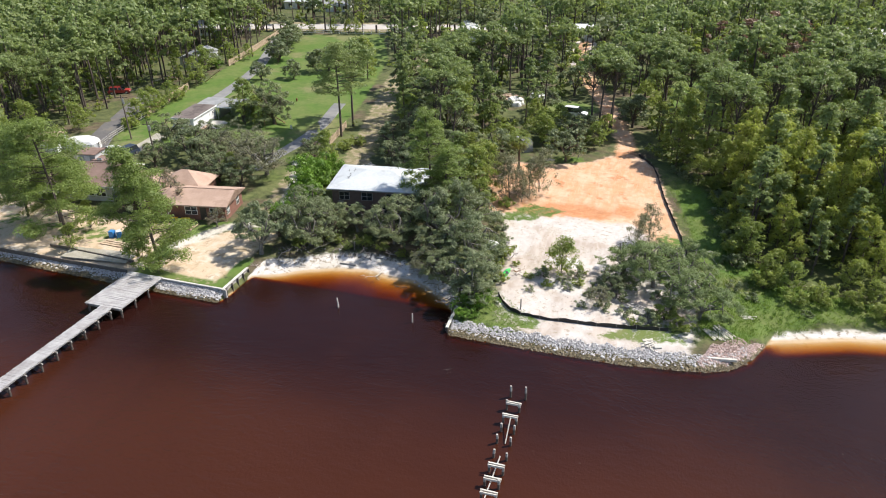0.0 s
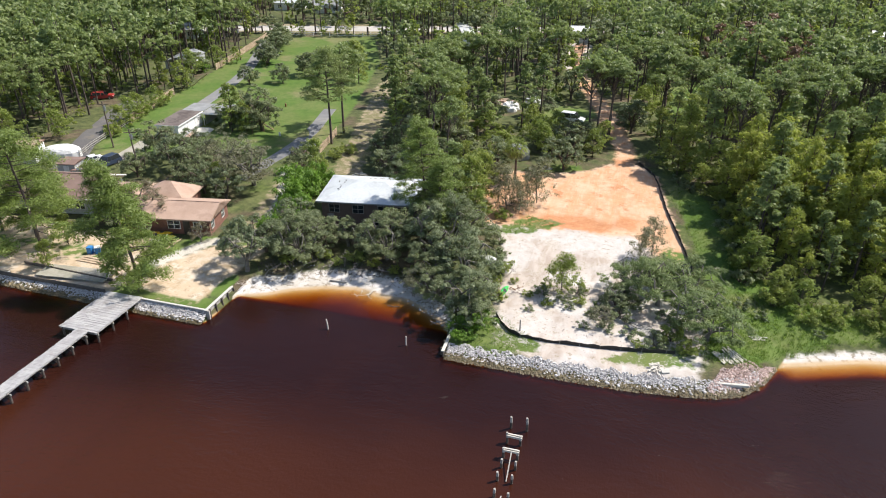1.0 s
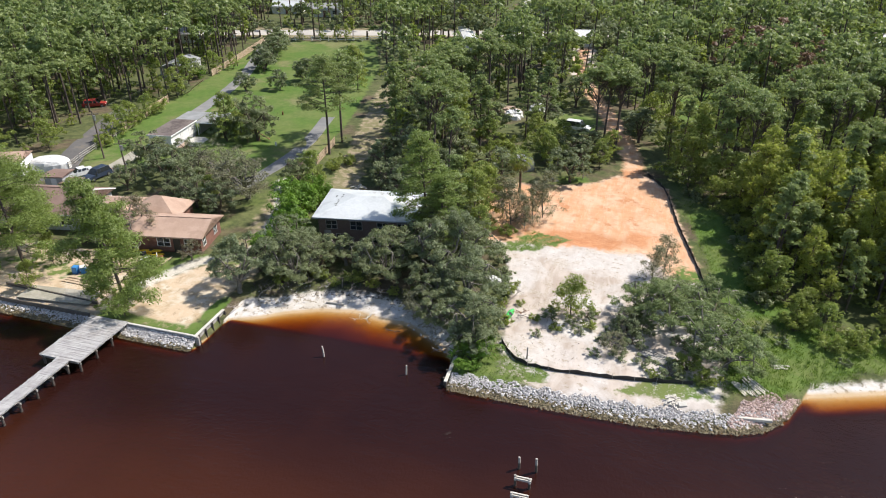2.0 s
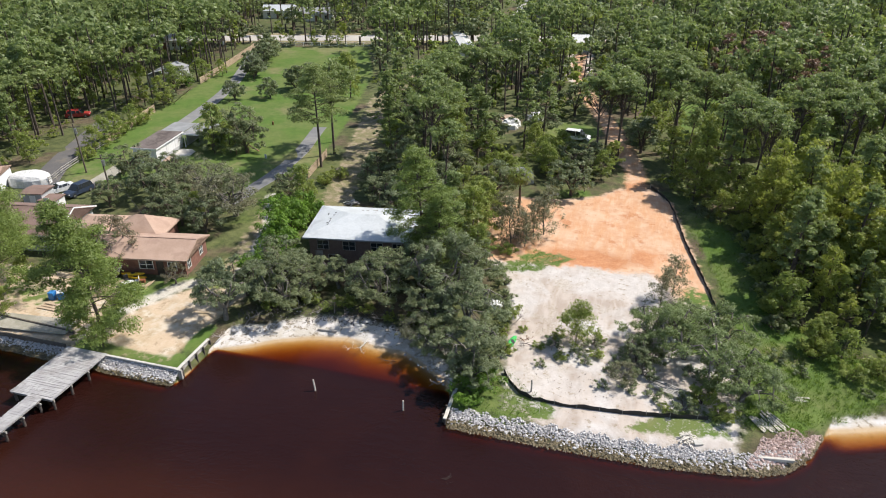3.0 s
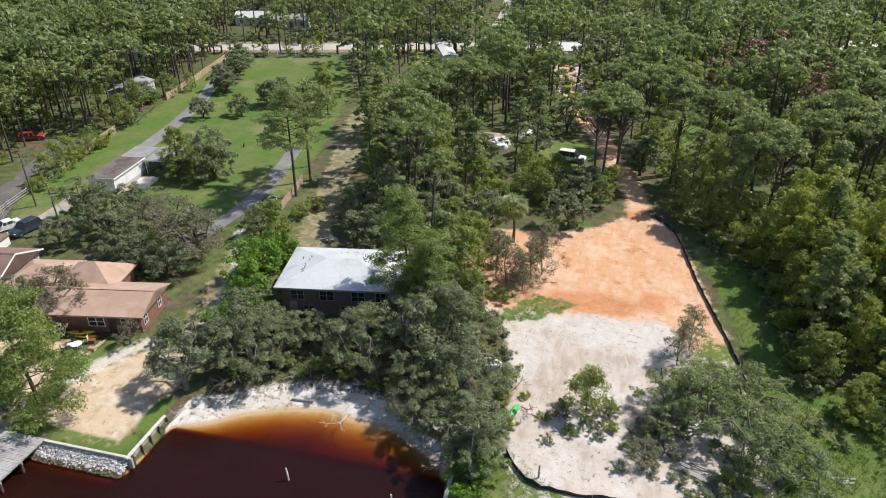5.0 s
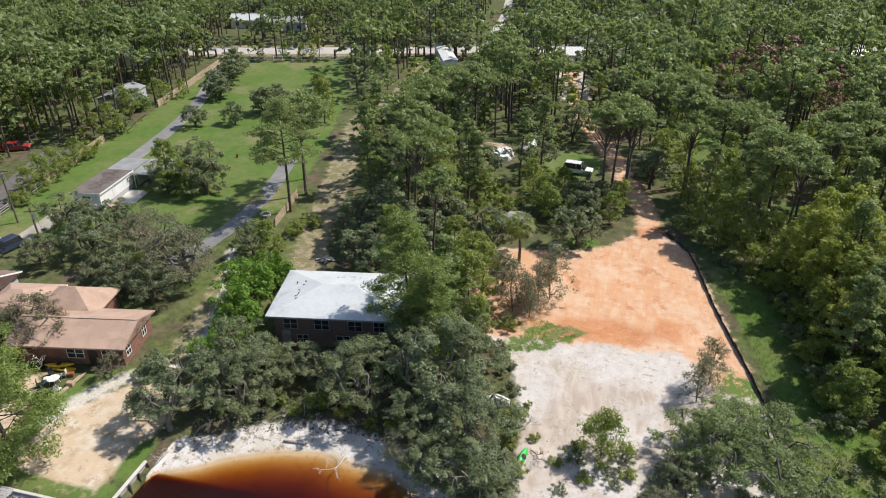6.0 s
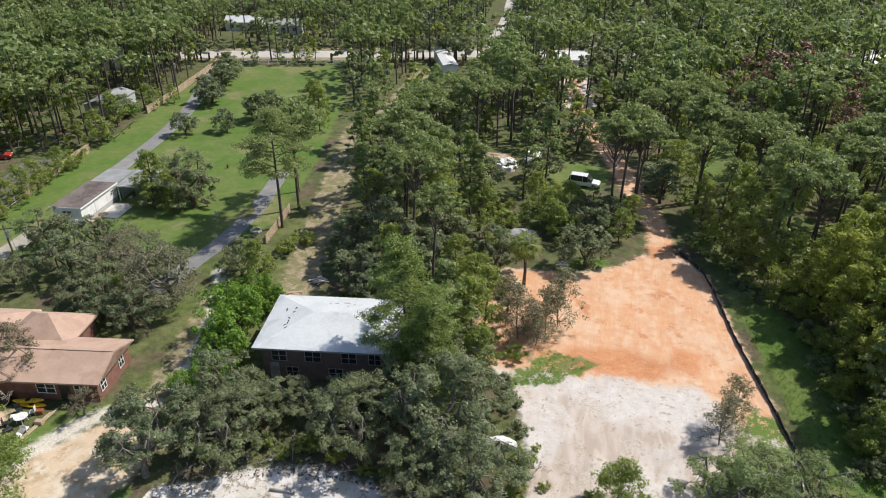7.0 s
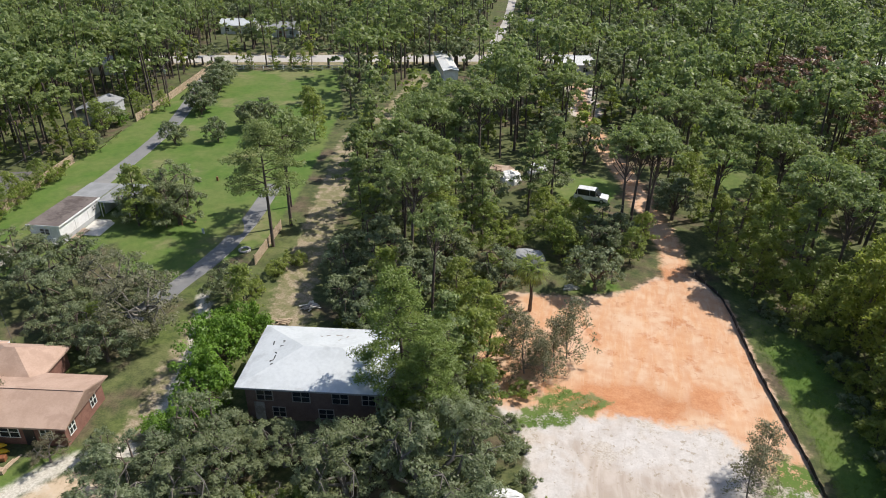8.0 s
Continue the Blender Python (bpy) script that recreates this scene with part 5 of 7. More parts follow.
def riprap(name, label, x0, x1, count, seed, singles, mats, y_in=0.0, y_out=1.9, size=(0.10, 0.25), heap=0.0, taper=False):
    """A bank of tipped stones: the largest as pieces, the rest joined."""
    rng = random.Random(seed)
    root = thing(name, label, "riprap", kind="structure")
    pieces = [Shape().put(v, f).mesh("stone", m) for m in mats[:1] for v, f in STONES]
    dry, wet = Shape(), Shape()
    for i in range(count):
        x = rng.uniform(x0, x1)
        u = rng.random() ** 1.15 * (1 + 0.08 * math.sin(x * 1.7 + seed) + 0.07 * math.sin(x * 4.1))
        ends = min(1.0, 0.25 + (x - x0) / 2.0, 0.12 + (x1 - x) / 3.2) if taper else 1.0
        y = float(np.interp(x, SHORE_X, SHORE_Y)) - 0.25 + (y_out - y_in + 0.25) * u * ends + y_in * ends
        r = rng.uniform(*size) * (1.25 if u < 0.4 else 1.0)
        z = max(spot(x, y), -0.12) + rng.uniform(-0.05, 0.12) + heap * min(u, 1.0)
        m = pose(x, y, z, rng.uniform(-25, 25), rng.uniform(-25, 25), rng.uniform(0, 360)) @ Matrix.Scale(r, 4)
        k = rng.randrange(7)
        if i < singles and z > 0.12:
            ob = part("stone", pieces[k], None, root)
            ob.matrix_basis = m @ Matrix.Scale(1.1, 4)
        else:
            v, f = BITS[(k + i) % 9]
            (wet if z < 0.12 + rng.uniform(0, 0.26) else dry).put([m @ Vector(p) for p in v], f)
    tagged(part("stones", dry, mats[0], root), kind="stuff")
    tagged(part("wet_stones", wet, mats[1], root, "algae-stained stones at the waterline"), kind="stuff")
    return root


build_dock()
build_ruin()
riprap("riprap_east", "bank of pale broken riprap stones along the cleared lot", -16.8, 14.6, 8000, 1, 290, (M["rock"], M["wet_rock"]), -0.15, 1.75, (0.075, 0.185))
riprap("riprap_west", "bank of pale riprap stones below the west yard", -90, -59.2, 4600, 2, 150, (M["rock"], M["wet_rock"]), 0, 1.5, (0.09, 0.22))
riprap("riprap_middle", "pale riprap stones at the foot of a bulkhead", -54.2, -45.0, 2600, 3, 110, (M["rock"], M["wet_rock"]), 0, 1.1, (0.08, 0.19), 0.5)
riprap("brick_rubble", "heap of reddish broken brick and stone at the point", 9.6, 16.6, 2400, 4, 60, (M["brick_rubble"], M["wet_rock"]), 0.5, 3.6, (0.07, 0.2), 0.0, True)


def build_bulkhead():
    wall = thing("bulkhead", "pale capped bulkhead holding the sandy lawn above the stones", "seawall", kind="structure")
    part("wall", Shape().box((-51.0, 60.45, 0.1), (12.9, 0.22, 2.0)).box((-45.05, 63.2, 0.1), (0.22, 5.7, 2.0)), M["old_wood"], wall)
    part("cap", Shape().box((-51.2, 60.45, 1.16), (12.9, 0.26, 0.12), bevel=0.02), M["concrete"], wall, "pale concrete cap")
    part("cap", Shape().box((-44.98, 63.1, 1.165), (0.3, 5.7, 0.12), bevel=0.02), M["concrete"], wall, "pale concrete cap")
    for i in range(5):
        part("post", Shape().tube([(-44.82, 60.9 + 1.25 * i, -1.2), (-44.8, 60.9 + 1.25 * i, 1.0)], [0.11, 0.1], 7), M["wet_wood"], wall)
    return wall


def build_jetty():
    jetty = thing("timber_groin", "bleached timber groin at the corner of the cove", "seawall", kind="structure")
    part("wall", Shape().box((-17.05, 63.4, 0.1), (0.14, 4.4, 1.3), 1.5), M["wet_wood"], jetty)
    part("cap", Shape().box((-17.05, 63.4, 0.80), (0.34, 4.5, 0.1), 1.5, bevel=0.02), M["pale_wood"], jetty, "bleached board cap")
    for i in range(4):
        part("post", Shape().tube([(-17.25, 61.6 + 1.25 * i, -1.0), (-17.25, 61.6 + 1.25 * i, 0.95)], [0.12, 0.11], 7), M["wet_wood"], jetty)
    return jetty


build_bulkhead()
build_jetty()
part_ob = part("low_wall", Shape().box((-72.5, 60.95, 0.85), (26.5, 0.16, 0.5)).box((-67.0, 63.5, 1.0), (14.0, 0.18, 0.35), -2.5), M["wet_wood"])
tagged(part_ob, "low dark timber retaining walls in the west yard", "retaining wall", kind="structure")
for (x, y), (lx, ly), h in (((-30.7, 62.4), (-0.25, 0.15), 1.25), ((-21.4, 62.1), (0.03, 0.0), 1.15)):
    ob = part("marker_post", Shape().tube([(0, 0, -1.4), (lx * 0.4, ly * 0.4, h * 0.4), (lx, ly, h)], [0.085, 0.08, 0.075], 8), M["pale_wood"])
    ob.location = (x, y, 0)
    tagged(ob, "bleached leaning post standing in the brown water" if lx < 0 else "thin upright post standing in the brown water", "post")


def branchy(name, label, m, seed, length, r, mat, spread=0.7, depth=3, lift=0.2):
    """A bare branching limb, such as driftwood."""
    rng = np.random.RandomState(seed)
    s = Shape()

    def grow(p, d, L, rad, k):
        q = p + d * L
        mid = (p + q) / 2 + Vector(rng.normal(size=3) * L * 0.08)
        s.tube([p, mid, q], [rad, rad * 0.8, rad * 0.6], 5, caps=False)
        if k:
            for _ in range(3 if k > 1 else 2):
                e = (d + Vector(rng.normal(size=3)) * spread)
                e.z = abs(e.z) * 0.5 + lift * 0.3
                grow(p + (q - p) * rng.uniform(0.45, 1.0), e.normalized(), L * rng.uniform(0.45, 0.7), rad * 0.55, k - 1)

    grow(Vector((0, 0, 0)), Vector((1, 0, lift)).normalized(), length, r, depth)
    ob = part(name, s, mat, smooth=True)
    ob.matrix_basis = m
    return tagged(ob, label, "driftwood")


branchy("driftwood", "bleached driftwood limb lying from the beach into the cove", pose(-28.6, 71.6, 0.5, 0, 8, 262), 3, 2.2, 0.06, M["pale_wood"], 0.9, 4)
branchy("driftwood", "grey fallen branch at the cove's east corner", pose(-17.6, 68.0, 0.5, 0, 5, 240), 5, 1.9, 0.09, M["dead_wood"])
branchy("driftwood", "dark sunken branch just breaking the water", pose(-16.2, 54.5, -0.12, 0, 0, 15), 7, 1.2, 0.03, M["wet_wood"], lift=0.05)
branchy("driftwood", "grey dead limb leaning out over the beach", pose(-22.6, 72.6, 0.6, 0, -10, 200), 8, 1.8, 0.08, M["dead_wood"])
branchy("dead_branch", "grey dead brush at the bulkhead corner", pose(-44.2, 67.6, 0.7, 0, -15, 280), 11, 1.3, 0.05, M["dead_wood"], 1.0, 4)
branchy("dead_branch", "dry brush on the white sand lot", pose(-11.2, 74.6, 1.0, 0, 0, 200), 21, 1.2, 0.04, M["dead_wood"], 1.1, 4)
branchy("dead_branch", "dry brush beside the young tree", pose(-8.9, 74.2, 1.0, 0, 0, 100), 22, 1.0, 0.04, M["dead_wood"], 1.1, 3)
branchy("dead_branch", "dry brush under the lot oaks", pose(-2.2, 72.2, 1.0, 0, 0, 30), 23, 1.2, 0.04, M["dead_wood"], 1.1, 4)
branchy("dead_branch", "heap of dead roots behind the clay pad", pose(-9.6, 116.9, 1.4, 0, -50, 70), 12, 1.4, 0.09, M["dead_wood"], 1.3, 4, 0.8)
branchy("dead_branch", "grey dead brush along the beach top", pose(-36.8, 74.0, 0.8, 0, 0, 30), 13, 1.3, 0.05, M["dead_wood"], 1.0, 4)
branchy("dead_branch", "grey dead brush under the oaks", pose(-40.6, 72.4, 0.8, 0, 0, 140), 14, 1.2, 0.05, M["dead_wood"], 1.0, 4)
ob = part("driftwood_log", Shape().tube([(0, 0, 0.12), (1.0, 0.06, 0.14), (2.2, 0.0, 0.12)], [0.12, 0.13, 0.09], 8), M["old_wood"], smooth=True)
ob.matrix_basis = pose(-34.9, 71.9, spot(-34, 72) - 0.02, 0, 0, 5)
tagged(ob, "grey log lying on the pale beach", "driftwood")


# ---- silt fence and lot clutter ----
def silt_fence(label, line, seed, h=0.52):
    rng = random.Random(seed)
    root = thing("silt_fence", label, "fence")
    s = Shape()
    pts = []
    for a, b in zip(line, line[1:]):
        k = max(2, int(math.dist(a, b) / 0.7))
        pts += [Vector(a).lerp(Vector(b), i / k) for i in range(k)]
    pts.append(Vector(line[-1]))
    vs = []
    for i, p in enumerate(pts):
        z = spot(p.x, p.y)
        jx, jy = rng.uniform(-0.07, 0.07), rng.uniform(-0.07, 0.07)
        hh = h * rng.uniform(0.65, 1.05)
        vs += [(p.x, p.y, z - 0.15), (p.x + jx, p.y + jy, z + hh), (p.x + jx + 0.02, p.y + jy + 0.02, z + hh), (p.x + 0.03, p.y + 0.03, z - 0.15)]
    s.put(vs, [(4 * i + j, 4 * i + 4 + j, 4 * i + 5 + j, 4 * i + 1 + j) for i in range(len(pts) - 1) for j in range(3)])
    part("fabric", s, M["fabric"], root, "sagging black silt fabric")
    for p in pts[::3]:
        z = spot(p.x, p.y)
        part("stake", Shape().box((p.x - 0.05, p.y - 0.05, z + 0.26), (0.04, 0.04, 0.8)), M["old_wood"], root)
    return root


silt_fence("sagging black silt fence along the front of the sand lot", [(-13.0, 69.4), (-12.2, 68.0), (-11.0, 66.7), (-9.6, 66.1), (-6.7, 65.9), (-1.8, 66.3), (3.9, 67.2), (6.5, 67.6)], 1)
silt_fence("black silt fence along the side of the clay pad", [(0.6, 121.5), (3.3, 116.6), (4.2, 111.8), (5.4, 103.2), (7.2, 94.4), (8.6, 86.0), (9.4, 78.0), (9.9, 75.2)], 2)
ob = part("wooden_post", Shape().tube([(0, 0, -0.4), (0.02, 0, 0.7), (0, 0.02, 1.45)], [0.09, 0.085, 0.08], 8), M["old_wood"])
ob.location = (-9.9, 67.2, spot(-9.9, 67.2))
tagged(ob, "grey weathered post beside the silt fence", "post")


def lumber(name, label, m, count, length, seed, mat, fan=4.0, layers=3, w=0.2):
    """Boards thrown down in a loose stack."""
    rng = random.Random(seed)
    root = thing(name, label, "lumber", m)
    for i in range(count):
        L = length * rng.uniform(0.6, 1.05)
        k = i % layers
        part("board", Shape().box((rng.uniform(-0.3, 0.3), (i // layers - count / layers / 2) * w * 1.15 + rng.uniform(-0.05, 0.05), 0.05 + 0.075 * k), (L, w * rng.uniform(0.7, 1.1), 0.06), rng.uniform(-fan, fan)), mat, root)
    return root


lumber("lumber_stack", "stack of grey weathered boards under the oaks", pose(3.4, 71.0, spot(3.4, 71.0), 0, 0, -24), 21, 4.2, 1, M["old_wood"])
lumber("lumber_stack", "bleached pale boards fanned out on the grass", pose(11.8, 68.6, spot(11.8, 68.6) + 0.03, 0, 0, 125), 11, 2.6, 2, M["pale_wood"], 9, 1, 0.2)
lumber("lumber_stack", "pale scrap boards lying in the grass", pose(15.2, 73.2, spot(15.2, 73.2), 0, 0, 8), 3, 1.9, 3, M["pale_wood"], 8, 1)
lumber("scrap_heap", "low heap of pale scrap wood behind the clay pad", pose(-14.3, 114.8, spot(-14, 114.8), 0, 0, 10), 14, 1.5, 5, M["pale_wood"], 40, 3)
lumber("scrap_heap", "heap of pale pallet boards beside the dirt track", pose(-43.8, 103.2, spot(-44, 103), 0, 0, 60), 22, 1.8, 6, M["pale_wood"], 40, 4)
lumber("scrap_heap", "heap of brown boards behind the white-roofed house", pose(-45.2, 99.6, spot(-45, 99.6), 0, 0, 20), 16, 1.6, 7, M["fence_wood"], 40, 4)
ob = part("timber_beam", Shape().box((0, 0, 0.15), (3.9, 0.28, 0.28), bevel=0.03), M["pale_wood"])
ob.matrix_basis = pose(11.5, 64.25, 0.42, 2, -2, 6)
tagged(ob, "square bleached timber lying on the rubble", "beam")
lumber("scrap_heap", "jumble of bleached scrap wood tipped on the riprap", pose(4.6, 64.5, spot(4.6, 64.5) + 0.1, 6, 0, 60), 18, 1.5, 15, M["pale_wood"], 55, 3, 0.13)
ob = part("concrete_slab", Shape().box((0, 0, 0.1), (0.8, 0.5, 0.14), 20, 0, 0.03), M["concrete"])
ob.matrix_basis = pose(5.5, 64.2, spot(5.5, 64.2) + 0.08, 12, 5, 0)
tagged(ob, "broken white slab tipped on the riprap", "rubble")


def mound(sx, sy, sz, seed, n=14, rough=0.15, square=0.0):
    """A draped heap: a dome with a rumpled skin."""
    rng = np.random.RandomState(seed)
    vs, fs = [], []
    rings = 6
    for i in range(rings + 1):
        u = i / rings
        for k in range(n):
            a = 2 * math.pi * k / n
            r = math.sin(u * math.pi / 2) ** (1 - 0.5 * square)
            z = math.cos(u * math.pi / 2) ** (0.7 - 0.3 * square)
            j = 1 + rng.uniform(-rough, rough) * (0 < i)
            vs.append((sx * r * math.cos(a) * j, sy * r * math.sin(a) * j, sz * z * (1 + rng.uniform(-rough, rough) * 0.6)))
    for i in range(rings):
        fs += [(i * n + k, (i + 1) * n + k, (i + 1) * n + (k + 1) % n, i * n + (k + 1) % n) for k in range(n)]
    return Shape().put(vs, fs)


def covered(name, label, category, x, y, rz, sx, sy, sz, mat, seed, rough=0.12, square=0.5):
    ob = part(name, mound(sx, sy, sz, seed, 16, rough, square), mat)
    ob.matrix_basis = pose(x, y, spot(x, y) - 0.02, 0, 0, rz)
    return tagged(ob, label, category)


covered("covered_boat", "white tarpaulin-covered boat parked under oaks", "boat", -17.0, 80.8, 15, 1.6, 0.7, 0.9, M["white_plastic"], 3)
covered("covered_boat", "large white canopy cover beside small sheds", "canopy", -98.0, 96.6, 20, 3.4, 2.2, 2.0, M["white_plastic"], 4, 0.03, 0.8)
covered("silver_tarp", "silver-grey tarpaulin over a shed frame by the palm", "tarpaulin", -20.2, 118.6, 0, 2.3, 1.6, 2.3, M["grey_roof"], 5, 0.06, 0.9)
covered("sheeted_mound", "heap of white and tan discarded household junk", "junk", -29.5, 148.5, 10, 3.2, 2.2, 1.6, M["tan_plastic"], 7, 0.3, 0.3)
covered("sheeted_mound", "white sheeted heap of junk among trees", "junk", -27.0, 146.6, 60, 2.0, 1.6, 1.7, M["white_plastic"], 8, 0.25, 0.3)
covered("sheeted_mound", "white sheeted heap beside the dirt track", "junk", -23.0, 151.6, 60, 2.4, 1.4, 1.9, M["white_plastic"], 9, 0.2, 0.4)
covered("sheeted_mound", "pale blue-white junk under the east oaks", "junk", 3.3, 79.6, 0, 0.7, 0.5, 0.9, M["white_plastic"], 10, 0.25, 0.4)


def kayak(label, m, mat, L=3.0):
    root = thing("kayak", label, "kayak", m)
    s = Shape()
    n, vs, fs = 8, [], []
    for i in range(9):
        u = i / 8 * 2 - 1
        w = 0.36 * (1 - u * u) ** 0.6 + 0.015
        for k in range(n):
            a = 2 * math.pi * k / n
            vs.append((u * L / 2, w * math.cos(a), 0.2 + 0.17 * math.sin(a) * (1 - 0.5 * u * u) + 0.08 * u * u))
    for i in range(8):
        fs += [(i * n + k, i * n + (k + 1) % n, (i + 1) * n + (k + 1) % n, (i + 1) * n + k) for k in range(n)]
    part("hull", s.put(vs, fs), mat, root, smooth=True)
    part("cockpit", Shape().tube([(0.0, 0, 0.34), (0.0, 0, 0.385)], [0.26, 0.27], 10), M["dark_plastic"], root)
    return root


kayak("yellow plastic kayak beside the brick house", pose(-61.7, 75.3, spot(-61.5, 75.3) + 0.35, 0, 0, 16), M["yellow"])
kayak("yellow plastic kayak stacked beside the brick house", pose(-61.3, 75.2, spot(-61.2, 75.2), 0, 0, 8), M["yellow"])
kayak("bright green plastic kayak under the oak by the lot", pose(-13.3, 74.4, spot(-13.3, 74.4) + 0.1, 40, 0, 80), M["green_plastic"], 2.4)


def patio_table(m):
    root = thing("patio_table", "white round patio table on the brick house terrace", "table", m)
    part("tabletop", Shape().tube([(0, 0, 0.70), (0, 0, 0.74)], [0.62, 0.62], 14), M["white_plastic"], root)
    for i in range(4):
        a = math.pi * (0.25 + i / 2)
        part("leg", Shape().tube([(0.5 * math.cos(a), 0.5 * math.sin(a), 0), (0.35 * math.cos(a), 0.35 * math.sin(a), 0.7)], [0.03, 0.03], 6), M["white_plastic"], root)


def patio_chair(label, m, mat):
    root = thing("patio_chair", label, "chair", m, "chairs round the patio table")
    part("seat", Shape().box((0, 0, 0.43), (0.5, 0.5, 0.05), bevel=0.02), mat, root)
    part("backrest", Shape().box((0, 0.25, 0.72), (0.5, 0.05, 0.55), bevel=0.02), mat, root)
    for x in (-0.21, 0.21):
        for y in (-0.21, 0.21):
            part("leg", Shape().box((x, y, 0.2), (0.045, 0.045, 0.42)), mat, root)
    return root


yard = spot(-60.5, 73)
patio_table(pose(-60.6, 73.2, yard))
patio_chair("white plastic patio chair beside the table", pose(-59.3, 72.2, yard, 0, 0, 200), M["white_plastic"])
patio_chair("dark patio chair beside the table", pose(-61.8, 74.2, yard, 0, 0, 60), M["dark_plastic"])
patio_chair("dark patio chair beside the table", pose(-61.6, 72.4, yard, 0, 0, 130), M["dark_plastic"])


def bin_thing(label, m, mat, lid):
    root = thing("storage_bin", label, "bin", m)
    part("body", Shape().box((0, 0, 0.45), (0.65, 0.7, 0.9), bevel=0.04), mat, root)
    part("lid", Shape().box((0, 0, 0.94), (0.7, 0.76, 0.08), bevel=0.03), lid, root)


bin_thing("blue plastic bin in the west yard", pose(-67.9, 68.6, spot(-67.9, 68.6), 0, 0, 10), M["blue_plastic"], M["blue_plastic"])
bin_thing("blue plastic barrel-like bin in the west yard", pose(-67.0, 68.9, spot(-67, 68.9), 0, 0, 40), M["blue_plastic"], M["white_plastic"])
bin_thing("dark plastic bin beside the brick house", pose(-63.9, 75.0, spot(-62.9, 75.2), 0, 0, 5), M["dark_plastic"], M["dark_plastic"])
patio_chair("white plastic patio chair lying by the terrace edge", pose(-59.6, 71.4, yard, 0, 40, 20), M["white_plastic"])
patio_chair("white plastic patio chair beside the table", pose(-60.4, 74.3, yard, 0, 0, 300), M["white_plastic"])
for x, y, a, k in ((-59.9, 74.6, 20, "rust"), (-60.9, 71.8, 70, "dark_plastic"), (-61.6, 73.4, 30, "white_plastic"), (-58.9, 73.4, 10, "tan_plastic")):
    jb = part("storage_box", Shape().box((0, 0, 0.22), (0.7, 0.5, 0.44), 0, 0, 0.04), M[k])
    jb.matrix_basis = pose(x, y, spot(x, y), 0, 0, a)
    tagged(jb, {"rust": "rusty metal box on the terrace", "dark_plastic": "dark plastic box on the terrace", "white_plastic": "white plastic box on the terrace", "tan_plastic": "tan plastic box on the terrace"}[k], "box")
lumber("terrace_edging", "timber edging along the brick house terrace", pose(-59.1, 72.4, spot(-59, 72) - 0.02, 0, 0, 88), 4, 8.0, 8, M["fence_wood"], 1, 2, 0.16)
lumber("garden_steps", "brown timber steps in the west yard", pose(-66.2, 67.2, spot(-66, 67) - 0.02, 0, 0, -2), 6, 5.0, 9, M["fence_wood"], 1, 2, 0.4)
# Dark gravel tone stands in for the dock pine's shade on this ground
slab = part("patio_slab", Shape().box((-65.6, 63.4, 1.0), (9.5, 2.8, 0.12), 6), M["gravel"])
tagged(slab, "brown-grey gravel slab, toned for pine shade, in the west yard", "slab", kind="structure")


# ---- buildings ----
def window_part(parent, m, w, h, mat_frame):
    win = part("window", Shape().box((0, 0, 0), (w, 0.05, h)), M["glass"], parent, "dark glazed window")
    win.matrix_basis = m
    f = Shape()
    for z in (-h / 2, h / 2, 0):
        f.box((0, -0.03, z), (w + 0.1, 0.06, 0.05))
    for x in (-w / 2, w / 2, 0):
        f.box((x, -0.035, 0), (0.07, 0.05, h + 0.1))
    part("frame", f, mat_frame, win)
    return win


def slopes(name, corners, ridge, thick, mat, parent, label):
    """A roof over four eave corners and a ridge of two points: hipped, or gabled when the ridge reaches the ends."""
    a, b, c, d = (Vector(p) for p in corners)
    r, q = (Vector(p) for p in ridge)
    down = Vector((0, 0, -thick))
    vs = [a, b, c, d, r, q]
    vs += [p + down for p in vs]
    fs = [(0, 1, 5, 4), (1, 2, 5), (2, 3, 4, 5), (3, 0, 4)]
    fs += [tuple(6 + i for i in f)[::-1] for f in fs]
    fs += [(1, 0, 6, 7), (2, 1, 7, 8), (3, 2, 8, 9), (0, 3, 9, 6)]
    return part(name, Shape().put(vs, fs), mat, parent, label)


def walls(w, d, h, t=0.2):
    s = Shape()
    s.box((0, -d / 2 + t / 2, h / 2), (w, t, h)).box((0, d / 2 - t / 2, h / 2), (w, t, h))
    return s.box((-w / 2 + t / 2, 0, h / 2), (t, d - 2 * t, h)).box((w / 2 - t / 2, 0, h / 2), (t, d - 2 * t, h))


